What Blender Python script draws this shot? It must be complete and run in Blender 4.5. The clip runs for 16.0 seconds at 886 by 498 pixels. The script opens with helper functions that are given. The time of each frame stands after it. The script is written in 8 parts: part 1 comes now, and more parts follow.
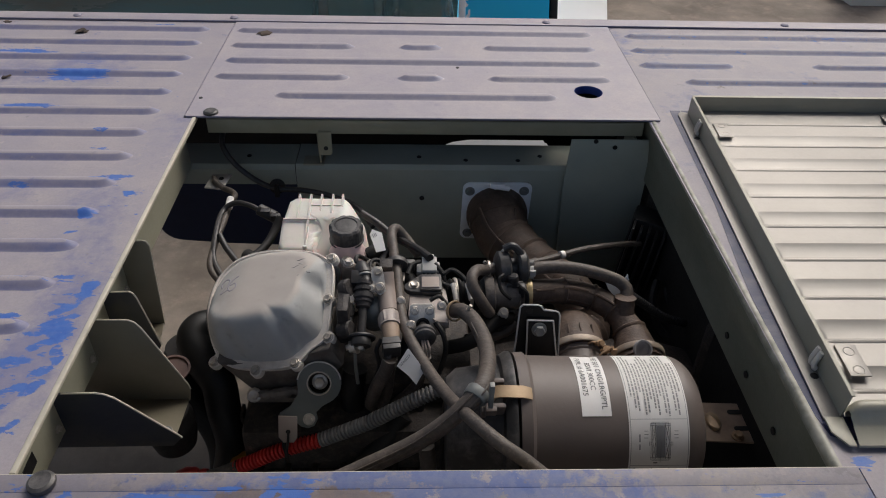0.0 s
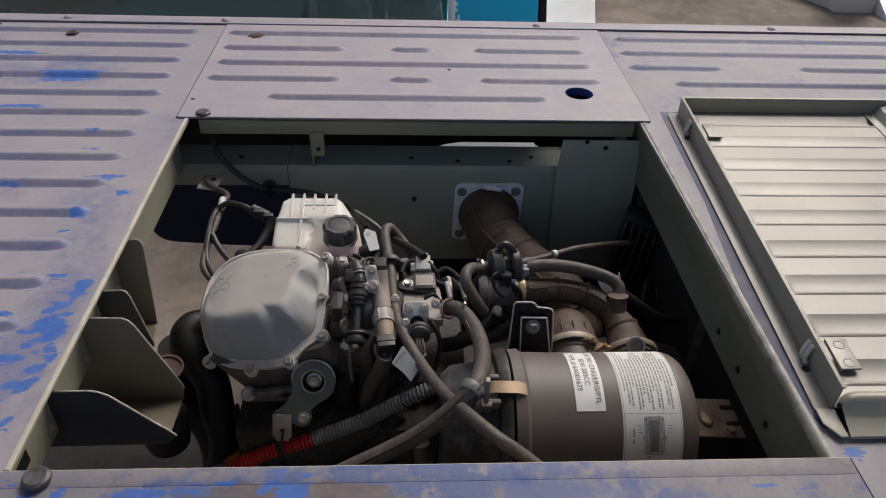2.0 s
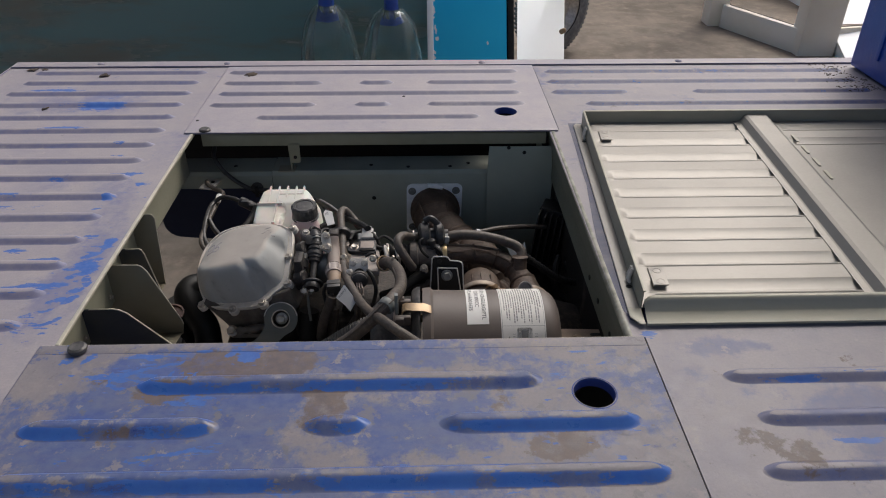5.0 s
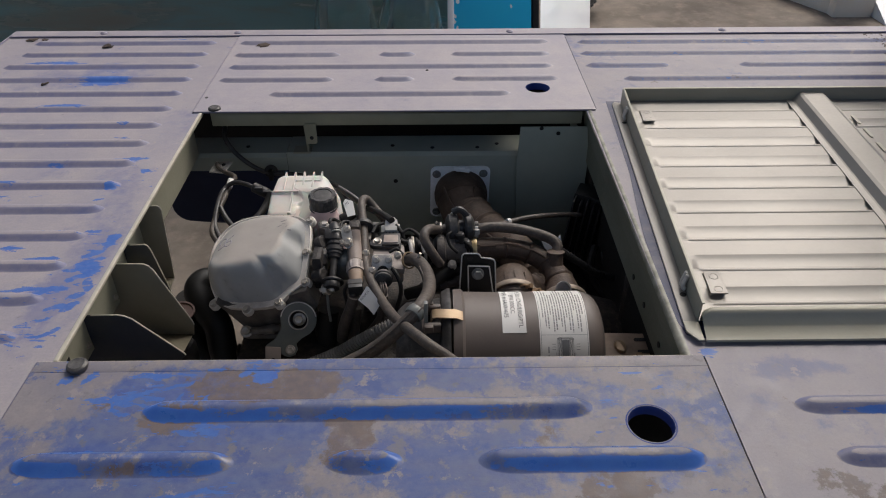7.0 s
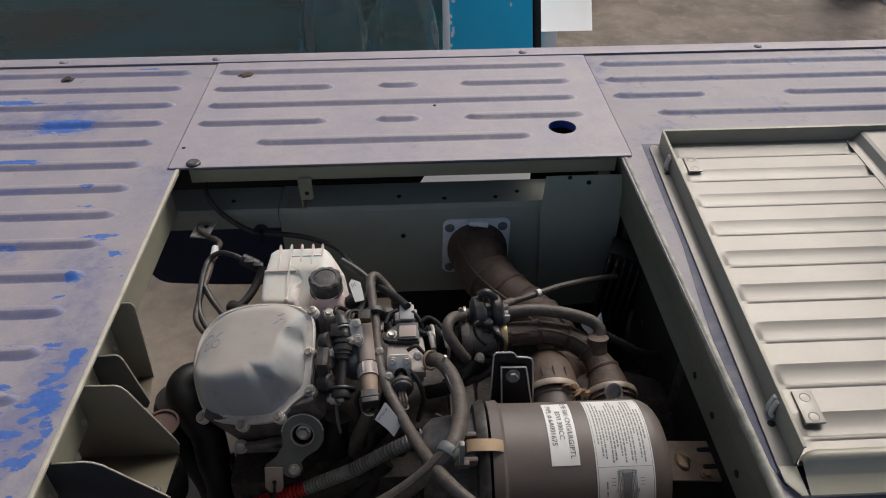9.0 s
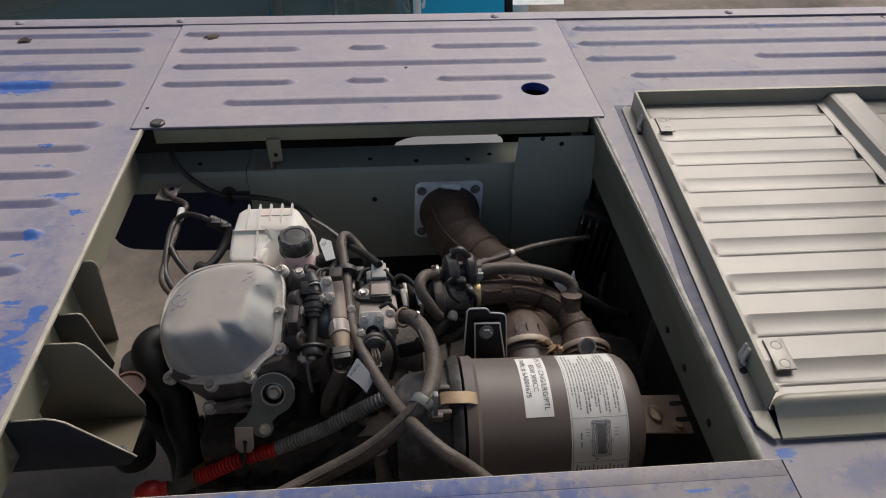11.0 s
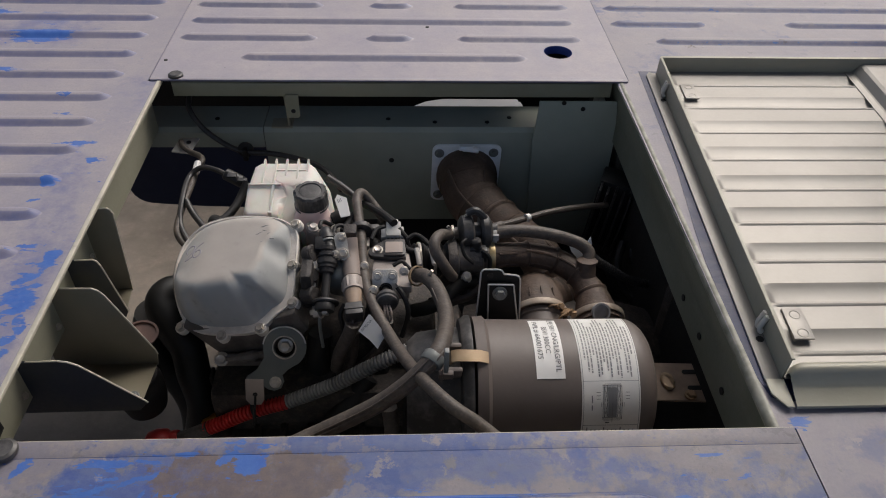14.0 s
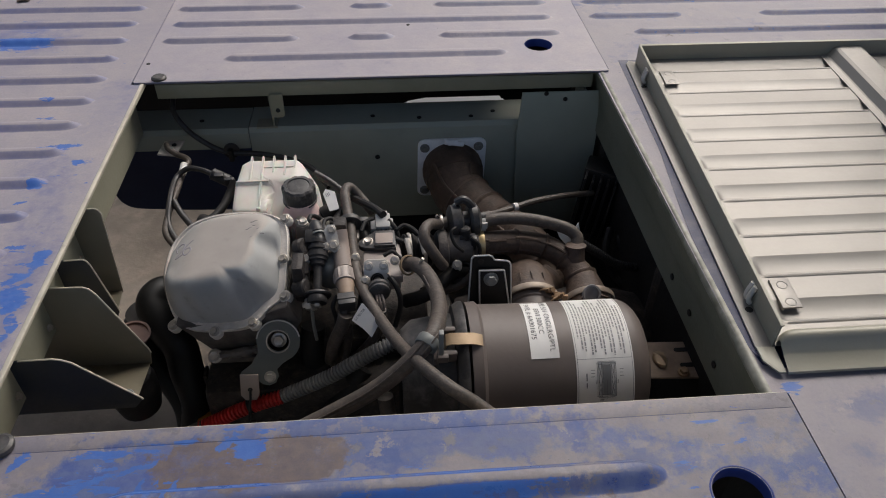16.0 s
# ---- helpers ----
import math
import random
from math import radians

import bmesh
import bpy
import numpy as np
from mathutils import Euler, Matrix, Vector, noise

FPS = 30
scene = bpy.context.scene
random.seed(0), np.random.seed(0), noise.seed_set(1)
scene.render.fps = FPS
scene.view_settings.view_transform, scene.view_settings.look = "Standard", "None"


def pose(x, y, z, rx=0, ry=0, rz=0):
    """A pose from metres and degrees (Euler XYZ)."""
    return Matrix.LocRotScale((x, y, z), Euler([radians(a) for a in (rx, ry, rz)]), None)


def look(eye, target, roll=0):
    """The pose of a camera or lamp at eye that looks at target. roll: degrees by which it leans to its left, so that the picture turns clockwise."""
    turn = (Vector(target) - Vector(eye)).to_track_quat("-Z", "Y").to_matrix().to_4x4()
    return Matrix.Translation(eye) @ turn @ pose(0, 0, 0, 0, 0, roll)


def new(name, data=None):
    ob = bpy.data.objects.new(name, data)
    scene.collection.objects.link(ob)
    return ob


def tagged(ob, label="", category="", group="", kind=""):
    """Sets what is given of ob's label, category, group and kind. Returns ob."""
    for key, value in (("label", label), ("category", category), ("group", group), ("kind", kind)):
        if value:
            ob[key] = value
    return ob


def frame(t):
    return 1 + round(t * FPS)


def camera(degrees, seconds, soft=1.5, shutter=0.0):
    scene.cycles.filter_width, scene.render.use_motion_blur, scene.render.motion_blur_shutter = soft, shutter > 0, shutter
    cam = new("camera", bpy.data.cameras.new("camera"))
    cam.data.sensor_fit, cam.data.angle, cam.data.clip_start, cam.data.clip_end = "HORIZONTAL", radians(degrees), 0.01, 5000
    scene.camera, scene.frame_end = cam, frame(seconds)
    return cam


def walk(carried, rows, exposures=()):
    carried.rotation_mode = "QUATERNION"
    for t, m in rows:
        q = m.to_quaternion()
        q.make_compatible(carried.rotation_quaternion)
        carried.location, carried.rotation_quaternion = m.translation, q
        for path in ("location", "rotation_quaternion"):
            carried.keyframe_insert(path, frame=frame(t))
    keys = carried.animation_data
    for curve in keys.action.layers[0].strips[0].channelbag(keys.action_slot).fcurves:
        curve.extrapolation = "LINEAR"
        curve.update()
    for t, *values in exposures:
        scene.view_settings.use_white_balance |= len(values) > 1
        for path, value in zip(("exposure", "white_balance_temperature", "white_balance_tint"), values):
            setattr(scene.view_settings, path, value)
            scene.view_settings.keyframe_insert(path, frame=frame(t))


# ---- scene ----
cam = camera(63.2, 16.0, 1.05)
PATH = [
    (0, (0.3450, -0.3810, 0.5430), (0.4200, 1.2000, -0.6790), 1.80),
    (0.5, (0.3410, -0.3830, 0.5400), (0.4200, 1.2030, -0.6750), 1.90),
    (1, (0.3360, -0.3850, 0.5370), (0.4240, 1.2060, -0.6720), 2.20),
    (1.5, (0.3370, -0.3850, 0.5390), (0.4340, 1.2060, -0.6680), 2.20),
    (2, (0.3380, -0.3910, 0.5360), (0.4450, 1.2010, -0.6690), 2.30),
    (2.5, (0.3570, -0.4210, 0.5510), (0.4610, 1.1790, -0.6450), 1.80),
    (3, (0.3970, -0.4990, 0.5750), (0.5050, 1.1120, -0.6060), 1.60),
    (3.5, (0.4180, -0.6180, 0.5770), (0.5000, 1.0220, -0.5630), 0.70),
    (4, (0.4310, -0.6990, 0.5750), (0.4920, 0.9830, -0.5050), 0.00),
    (4.2, (0.4390, -0.7200, 0.5800), (0.5000, 0.9750, -0.4800), 0.30),
    (6.3, (0.4680, -0.6470, 0.6000), (0.5040, 0.9900, -0.5480), -0.10),
    (6.5, (0.4650, -0.6320, 0.5960), (0.4940, 0.9990, -0.5610), -0.00),
    (7, (0.4350, -0.5980, 0.5890), (0.4550, 1.0220, -0.5830), -0.10),
    (7.5, (0.4020, -0.5090, 0.5950), (0.4190, 1.0990, -0.5940), -0.20),
    (8, (0.3590, -0.4240, 0.5770), (0.3830, 1.1630, -0.6400), -0.40),
    (8.5, (0.3610, -0.3830, 0.5880), (0.3930, 1.1940, -0.6420), -0.80),
    (9, (0.3840, -0.3610, 0.6220), (0.4480, 1.2100, -0.6150), -0.40),
    (9.5, (0.4080, -0.3420, 0.5910), (0.4930, 1.2190, -0.6570), -0.30),
    (11.8, (0.3730, -0.3870, 0.5840), (0.5270, 1.1500, -0.6870), 1.60),
    (12, (0.3780, -0.3860, 0.5840), (0.5260, 1.1550, -0.6820), 1.80),
    (12.5, (0.3890, -0.3660, 0.5820), (0.5240, 1.1700, -0.6910), 2.40),
    (13, (0.3960, -0.3450, 0.5640), (0.5110, 1.1660, -0.7410), 2.70),
    (13.5, (0.3980, -0.3550, 0.5620), (0.4970, 1.1440, -0.7580), 2.40),
    (14, (0.3820, -0.3800, 0.5640), (0.4800, 1.1160, -0.7600), 2.10),
    (14.5, (0.3670, -0.3950, 0.5630), (0.4520, 1.1030, -0.7590), 1.50),
    (15, (0.3550, -0.4040, 0.5630), (0.4450, 1.1030, -0.7500), 1.60),
    (15.5, (0.3580, -0.4010, 0.5560), (0.4580, 1.1130, -0.7460), 1.50),
    (16, (0.3760, -0.4030, 0.5460), (0.5130, 1.1100, -0.7550), 0.90),
]
walk(cam, [(t, look(eye, target, roll)) for t, eye, target, roll in PATH])

# ---- daylight: an open shed yard under a bright overcast sky ----
scene.view_settings.exposure = -0.06
world = bpy.data.worlds.new("overcast")
scene.world = world
world.use_nodes = True
wn = world.node_tree
sky = wn.nodes.new("ShaderNodeTexSky")
sky.sky_type, sky.sun_disc = "NISHITA", False
sky.sun_elevation, sky.sun_rotation = radians(49), radians(34)
sky.air_density, sky.dust_density, sky.ozone_density = 1.0, 6.0, 0.6
wn.nodes["Background"].inputs["Strength"].default_value = 0.150
wn.links.new(sky.outputs["Color"], wn.nodes["Background"].inputs["Color"])
sun = new("sun", bpy.data.lights.new("sun", "SUN"))
sun.data.energy, sun.data.angle, sun.data.color = 1.60, radians(38), (0.90, 0.95, 1.0)
sun.matrix_world = look((1.7, 2.5, 3.5), (0, 0, 0))


# ---- materials ----
def nodes_of(name):
    m = bpy.data.materials.new(name)
    m.use_nodes = True
    return m, m.node_tree.nodes, m.node_tree.links, m.node_tree.nodes["Principled BSDF"]


def noise_node(n, l, coord, scale, detail=6.0, rough=0.6, stretch=None):
    tex = n.new("ShaderNodeTexNoise")
    tex.inputs["Scale"].default_value = scale
    tex.inputs["Detail"].default_value = detail
    tex.inputs["Roughness"].default_value = rough
    if stretch:
        mp = n.new("ShaderNodeMapping")
        mp.inputs["Scale"].default_value = stretch
        l.new(coord, mp.inputs["Vector"])
        coord = mp.outputs["Vector"]
    l.new(coord, tex.inputs["Vector"])
    return tex.outputs["Fac"]


def ramp(n, l, fac, lo, hi):
    r = n.new("ShaderNodeMapRange")
    r.interpolation_type = "SMOOTHSTEP"
    r.inputs["From Min"].default_value, r.inputs["From Max"].default_value = lo, hi
    l.new(fac, r.inputs["Value"])
    return r.outputs["Result"]


def mixed(n, l, fac, a, b):
    """A colour mix; a and b are colours or sockets, fac a number or a socket."""
    m = n.new("ShaderNodeMix")
    m.data_type = "RGBA"
    for sock, v in ((m.inputs[0], fac), (m.inputs[6], a), (m.inputs[7], b)):
        if isinstance(v, bpy.types.NodeSocket):
            l.new(v, sock)
        elif isinstance(v, (int, float)):
            sock.default_value = v
        else:
            sock.default_value = (*v, 1.0)
    return m.outputs[2]


def times(n, l, a, b):
    m = n.new("ShaderNodeMath")
    m.operation = "MULTIPLY"
    for sock, v in ((m.inputs[0], a), (m.inputs[1], b)):
        if isinstance(v, bpy.types.NodeSocket):
            l.new(v, sock)
        else:
            sock.default_value = v
    return m.outputs[0]


DUST = (0.25, 0.21, 0.19)


def mat(name, c1, c2=None, rough=0.5, metal=0.0, scale=14.0, dust=0.0, bump=0.08, fine=220.0, spec=0.5, dust_col=DUST, stretch=None, stain=0.0, settle=None):
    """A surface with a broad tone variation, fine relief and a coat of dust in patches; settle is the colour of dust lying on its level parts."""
    m, n, l, b = nodes_of(name)
    co = n.new("ShaderNodeTexCoord").outputs["Object"]
    c2 = c2 or tuple(v * 0.72 for v in c1)
    broad = ramp(n, l, noise_node(n, l, co, scale, stretch=stretch), 0.3, 0.7)
    colour = mixed(n, l, broad, c1, c2)
    grain = noise_node(n, l, co, fine, 3.0)
    rg = n.new("ShaderNodeMapRange")
    rg.inputs["To Min"].default_value, rg.inputs["To Max"].default_value = max(rough - 0.1, 0.03), min(rough + 0.14, 1.0)
    l.new(grain, rg.inputs["Value"])
    if dust > 0:
        patches = ramp(n, l, noise_node(n, l, co, scale * 2.7, 8.0, 0.7), 0.72 - 0.5 * dust, 0.95 - 0.35 * dust)
        colour = mixed(n, l, times(n, l, patches, min(1.0, 0.35 + dust * 0.6)), colour, dust_col)
    if stain > 0:
        for size, lo in ((22.0, 0.66), (70.0, 0.70)):
            marks = ramp(n, l, noise_node(n, l, co, size, 6.0, 0.62), lo - 0.1 * stain, lo + 0.16 - 0.1 * stain)
            colour = mixed(n, l, times(n, l, marks, 0.6), colour, tuple(v * 0.38 for v in c1))
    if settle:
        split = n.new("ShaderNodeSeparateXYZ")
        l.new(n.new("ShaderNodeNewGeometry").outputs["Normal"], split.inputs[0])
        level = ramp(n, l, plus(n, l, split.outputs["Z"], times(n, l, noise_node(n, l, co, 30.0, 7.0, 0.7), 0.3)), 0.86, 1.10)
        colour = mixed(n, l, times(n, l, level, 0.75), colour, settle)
    l.new(colour, b.inputs["Base Color"])
    l.new(rg.outputs["Result"], b.inputs["Roughness"])
    b.inputs["Metallic"].default_value = metal
    b.inputs["Specular IOR Level"].default_value = spec
    bp = n.new("ShaderNodeBump")
    bp.inputs["Strength"].default_value, bp.inputs["Distance"].default_value = bump, 0.002
    l.new(grain, bp.inputs["Height"])
    l.new(bp.outputs["Normal"], b.inputs["Normal"])
    return m


def spots(n, l, co, places):
    """The sum of soft patches (x, y, half-width, half-depth, strength) on a sheet, as a socket, or None."""
    total = None
    for cx, cy, rx, ry, gain in places:
        mp = n.new("ShaderNodeMapping")
        mp.inputs["Scale"].default_value = (1 / rx, 1 / ry, 0)
        mp.inputs["Location"].default_value = (-cx / rx, -cy / ry, 0)
        l.new(co, mp.inputs["Vector"])
        ln = n.new("ShaderNodeVectorMath")
        ln.operation = "LENGTH"
        l.new(mp.outputs["Vector"], ln.inputs[0])
        r = n.new("ShaderNodeMapRange")
        r.interpolation_type = "SMOOTHSTEP"
        r.inputs["To Min"].default_value, r.inputs["To Max"].default_value = gain, 0.0
        l.new(ln.outputs["Value"], r.inputs["Value"])
        total = r.outputs["Result"] if total is None else plus(n, l, total, r.outputs["Result"])
    return total


def plus(n, l, a, b):
    m = n.new("ShaderNodeMath")
    for sock, v in ((m.inputs[0], a), (m.inputs[1], b)):
        if isinstance(v, bpy.types.NodeSocket):
            l.new(v, sock)
        elif v is not None:
            sock.default_value = v
        else:
            sock.default_value = 0.0
    return m.outputs[0]


THIN = ((0.165, 0.18, 0.32), (0.105, 0.13, 0.30))


def daub_mask(n, l, co, daubs):
    """Finger wipes in the dust, (x, y, half-length, half-width, degrees), with ragged rims: 1 inside, 0 outside."""
    warp = n.new("ShaderNodeTexNoise")
    warp.inputs["Scale"].default_value, warp.inputs["Detail"].default_value, warp.inputs["Roughness"].default_value = 55.0, 6.0, 0.7
    l.new(co, warp.inputs["Vector"])
    push = n.new("ShaderNodeVectorMath")
    push.operation = "MULTIPLY_ADD"
    push.inputs[1].default_value, push.inputs[2].default_value = (0.020, 0.020, 0), (-0.010, -0.010, 0)
    l.new(warp.outputs["Color"], push.inputs[0])
    bent = n.new("ShaderNodeVectorMath")
    l.new(co, bent.inputs[0])
    l.new(push.outputs["Vector"], bent.inputs[1])
    total = None
    for x, y, along, across, turn in daubs:
        near = n.new("ShaderNodeVectorMath")
        near.inputs[1].default_value = (-x, -y, 0)
        l.new(bent.outputs["Vector"], near.inputs[0])
        mp = n.new("ShaderNodeMapping")
        mp.vector_type = "TEXTURE"
        mp.inputs["Rotation"].default_value = (0, 0, radians(turn))
        mp.inputs["Scale"].default_value = (along, across, 1e3)
        l.new(near.outputs["Vector"], mp.inputs["Vector"])
        ln = n.new("ShaderNodeVectorMath")
        ln.operation = "LENGTH"
        l.new(mp.outputs["Vector"], ln.inputs[0])
        m = n.new("ShaderNodeMapRange")
        m.inputs["From Min"].default_value, m.inputs["From Max"].default_value = 1.08, 0.92
        l.new(ln.outputs["Value"], m.inputs["Value"])
        if total is None:
            total = m.outputs["Result"]
        else:
            mx = n.new("ShaderNodeMath")
            mx.operation = "MAXIMUM"
            l.new(total, mx.inputs[0])
            l.new(m.outputs["Result"], mx.inputs[1])
            total = mx.outputs[0]
    torn = n.new("ShaderNodeMapping")
    torn.inputs["Rotation"].default_value = (0, 0, radians(-28))
    torn.inputs["Scale"].default_value = (0.35, 1.0, 1.0)
    l.new(co, torn.inputs["Vector"])
    return times(n, l, total, ramp(n, l, noise_node(n, l, torn.outputs["Vector"], 110.0, 5.0, 0.65), 0.40, 0.47))


def deck_mat(name, wear, haze, brown=0.0, seed=0.0, thin=THIN, worn=(), hazed=(), muddy=(), tone=1.0, crust=-0.2, daubs=(), slope_tone=(0.25, 0.0), soft=0.23, crest=0.0):
    """Blue paint under a film of pinkish dust: wear lets bare blue strokes through, haze is a thinner film, brown adds
    dried mud, crust lays crisp flakes of pale dust; worn, hazed and muddy name patches of the sheet that have more of
    each, daubs are finger wipes.
    The slope tone pair thins the dust on sloping metal, with rib shade put into that film's colour, and bares the
    paint; soft: how gradual the film's rims are; crest: the height above which ribs get a pale line, for dust and sky
    glint."""
    m, n, l, b = nodes_of(name)
    raw = n.new("ShaderNodeTexCoord").outputs["Object"]
    mp = n.new("ShaderNodeMapping")
    mp.inputs["Location"].default_value = (seed, seed * 0.7, 0)
    l.new(raw, mp.inputs["Vector"])
    co = mp.outputs["Vector"]
    cloud = ramp(n, l, noise_node(n, l, co, 9.0, 10.0, 0.7), 0.32, 0.70)
    fine = ramp(n, l, noise_node(n, l, co, 60.0, 8.0, 0.75), 0.35, 0.68)
    grit = ramp(n, l, noise_node(n, l, co, 300.0, 4.0, 0.7), 0.35, 0.70)
    # slope mask: slid dust, and rib shade put into the film's colour
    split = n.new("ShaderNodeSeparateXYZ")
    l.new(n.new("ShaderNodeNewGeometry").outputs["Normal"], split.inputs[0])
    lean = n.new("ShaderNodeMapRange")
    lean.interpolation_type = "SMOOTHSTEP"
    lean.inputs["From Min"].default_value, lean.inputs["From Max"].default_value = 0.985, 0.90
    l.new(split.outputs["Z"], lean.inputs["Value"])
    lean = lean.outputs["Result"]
    tint = [tuple(v * tone for v in c) for c in ((0.378, 0.339, 0.348), (0.301, 0.279, 0.323), (0.258, 0.242, 0.276), (0.214, 0.20, 0.219), (0.40, 0.345, 0.305))]
    dusty = mixed(n, l, cloud, tint[0], tint[1])
    dusty = mixed(n, l, times(n, l, fine, 0.40), dusty, tint[2])
    dusty = mixed(n, l, times(n, l, grit, 0.25), dusty, tint[3])
    ragged = noise_node(n, l, co, 27.0, 9.0, 0.72)
    amount = plus(n, l, plus(n, l, noise_node(n, l, co, 4.4, 10.0, 0.68), times(n, l, ragged, 0.6)), spots(n, l, raw, hazed))
    amount = plus(n, l, amount, times(n, l, lean, slope_tone[0]))
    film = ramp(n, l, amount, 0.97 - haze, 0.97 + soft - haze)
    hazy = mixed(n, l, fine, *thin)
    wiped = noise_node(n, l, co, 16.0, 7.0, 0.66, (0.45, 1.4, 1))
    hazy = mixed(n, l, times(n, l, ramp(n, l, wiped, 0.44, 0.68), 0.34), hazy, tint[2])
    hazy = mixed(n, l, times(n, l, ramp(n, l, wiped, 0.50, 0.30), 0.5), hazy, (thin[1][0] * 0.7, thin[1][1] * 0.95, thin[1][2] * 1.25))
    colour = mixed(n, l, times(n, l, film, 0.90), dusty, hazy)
    if crust > 0:
        for size, shade, amount in ((10.0, thin[1], 0.6), (15.0, tint[4], 0.45), (26.0, tint[0], 0.8), (38.0, tint[3], 0.6), (19.0, tint[2], 0.7)):
            flake = ramp(n, l, noise_node(n, l, co, size, 9.0, 0.70), 0.655 - 0.1 * crust, 0.695 - 0.1 * crust)
            colour = mixed(n, l, times(n, l, flake, amount), colour, shade)
    if brown or muddy:
        mud = ramp(n, l, plus(n, l, times(n, l, noise_node(n, l, co, 13.0, 12.0, 0.70), 2.0), spots(n, l, raw, muddy)), 1.29 - brown, 1.39 - brown)
        colour = mixed(n, l, times(n, l, times(n, l, mud, ramp(n, l, ragged, 0.22, 0.50)), 0.92), colour, mixed(n, l, fine, (0.150, 0.112, 0.096), (0.098, 0.078, 0.078)))
    patchy = ramp(n, l, noise_node(n, l, co, 7.5, 9.0, 0.74), 0.38, 0.58)
    gain = plus(n, l, spots(n, l, raw, worn), times(n, l, times(n, l, lean, patchy), slope_tone[1]))
    blue = mixed(n, l, ragged, mixed(n, l, fine, (0.008, 0.072, 0.37), (0.022, 0.108, 0.42)), (0.070, 0.155, 0.40))
    for angle, sx, sy, lift in ((32, 26.0, 95.0, 0.0), (4, 14.0, 80.0, 0.02), (-40, 30.0, 90.0, 0.02)):
        zone = noise_node(n, l, co, 5.7 + lift * 30, 5.0, 0.65)
        turn = n.new("ShaderNodeMapping")
        turn.inputs["Rotation"].default_value = (0, 0, radians(angle))
        turn.inputs["Scale"].default_value = (sx, sy, 1)
        l.new(co, turn.inputs["Vector"])
        stroke = noise_node(n, l, turn.outputs["Vector"], 1.0, 8.0, 0.66)
        amount = plus(n, l, plus(n, l, times(n, l, zone, 0.6), times(n, l, stroke, 1.4)), gain)
        bare = ramp(n, l, amount, 1.27 - wear * 0.2 + lift, 1.30 - wear * 0.2 + lift)
        colour = mixed(n, l, times(n, l, bare, 0.90), colour, blue)
    if daubs:
        colour = mixed(n, l, times(n, l, daub_mask(n, l, raw, daubs), 0.93), colour, blue)
    # pale line on the crests: settled dust plus the sky's glint as colour
    if crest:
        height = n.new("ShaderNodeSeparateXYZ")
        l.new(raw, height.inputs[0])
        crest_line = ramp(n, l, plus(n, l, height.outputs["Z"], times(n, l, noise_node(n, l, co, 38.0, 6.0, 0.7), 0.0016)), crest, crest + 0.0006)
        colour = mixed(n, l, times(n, l, crest_line, 0.60), colour, mixed(n, l, fine, (0.46, 0.43, 0.42), (0.30, 0.31, 0.38)))
    speck = ramp(n, l, noise_node(n, l, co, 130.0, 2.0), 0.75, 0.79)
    colour = mixed(n, l, times(n, l, speck, 0.6), colour, (0.09, 0.075, 0.07))
    l.new(colour, b.inputs["Base Color"])
    rg = n.new("ShaderNodeMapRange")
    rg.inputs["To Min"].default_value, rg.inputs["To Max"].default_value = 0.64, 0.44
    l.new(fine, rg.inputs["Value"])
    gloss = n.new("ShaderNodeMix")
    l.new(times(n, l, lean, 0.85 if slope_tone[1] > 0.2 else 0.3), gloss.inputs[0])
    l.new(rg.outputs["Result"], gloss.inputs[2])
    gloss.inputs[3].default_value = 0.24
    l.new(gloss.outputs[0], b.inputs["Roughness"])
    b.inputs["Specular IOR Level"].default_value = 0.4
    bp = n.new("ShaderNodeBump")
    bp.inputs["Strength"].default_value, bp.inputs["Distance"].default_value = 0.16, 0.003
    l.new(plus(n, l, noise_node(n, l, co, 45.0, 9.0, 0.7), times(n, l, noise_node(n, l, co, 7.0, 2.0), 1.5)), bp.inputs["Height"])
    l.new(bp.outputs["Normal"], b.inputs["Normal"])
    return m


def glass_mat(name, colour, rough, alpha=1.0, dirt=0.0):
    m, n, l, b = nodes_of(name)
    co = n.new("ShaderNodeTexCoord").outputs["Object"]
    b.inputs["Base Color"].default_value = (*colour, 1)
    b.inputs["Transmission Weight"].default_value = alpha
    b.inputs["IOR"].default_value = 1.45
    smear = ramp(n, l, noise_node(n, l, co, 2.6, 8.0, 0.65, (0.5, 1, 2.6)), 0.42, 0.64)
    rg = n.new("ShaderNodeMapRange")
    rg.inputs["To Min"].default_value, rg.inputs["To Max"].default_value = rough, rough + 0.4 * dirt
    l.new(smear, rg.inputs["Value"])
    l.new(rg.outputs["Result"], b.inputs["Roughness"])
    l.new(mixed(n, l, times(n, l, smear, dirt), colour, (0.26, 0.22, 0.17)), b.inputs["Base Color"])
    return m


FRONT_WORN = ((0.244, -0.027, 0.026, 0.016, 0.34), (0.135, -0.024, 0.075, 0.016, 0.15), (0.09, -0.062, 0.09, 0.018, 0.11), (0.19, -0.016, 0.02, 0.006, 0.3), (0.10, -0.055, 0.10, 0.05, 0.14), (0.24, -0.02, 0.05, 0.03, 0.12), (0.20, -0.105, 0.08, 0.03, 0.12), (0.42, -0.24, 0.25, 0.05, 0.10), (0.02, -0.01, 0.06, 0.05, 0.14))
FRONT_HAZE = ((0.14, -0.035, 0.12, 0.03, 0.22), (0.60, -0.05, 0.12, 0.04, 0.16), (0.16, -0.15, 0.34, 0.20, 0.24), (0.46, -0.14, 0.17, 0.09, 0.26), (0.42, -0.03, 0.20, 0.04, 0.22), (0.30, -0.25, 0.48, 0.07, 0.22), (0.28, -0.34, 0.40, 0.07, 0.20))
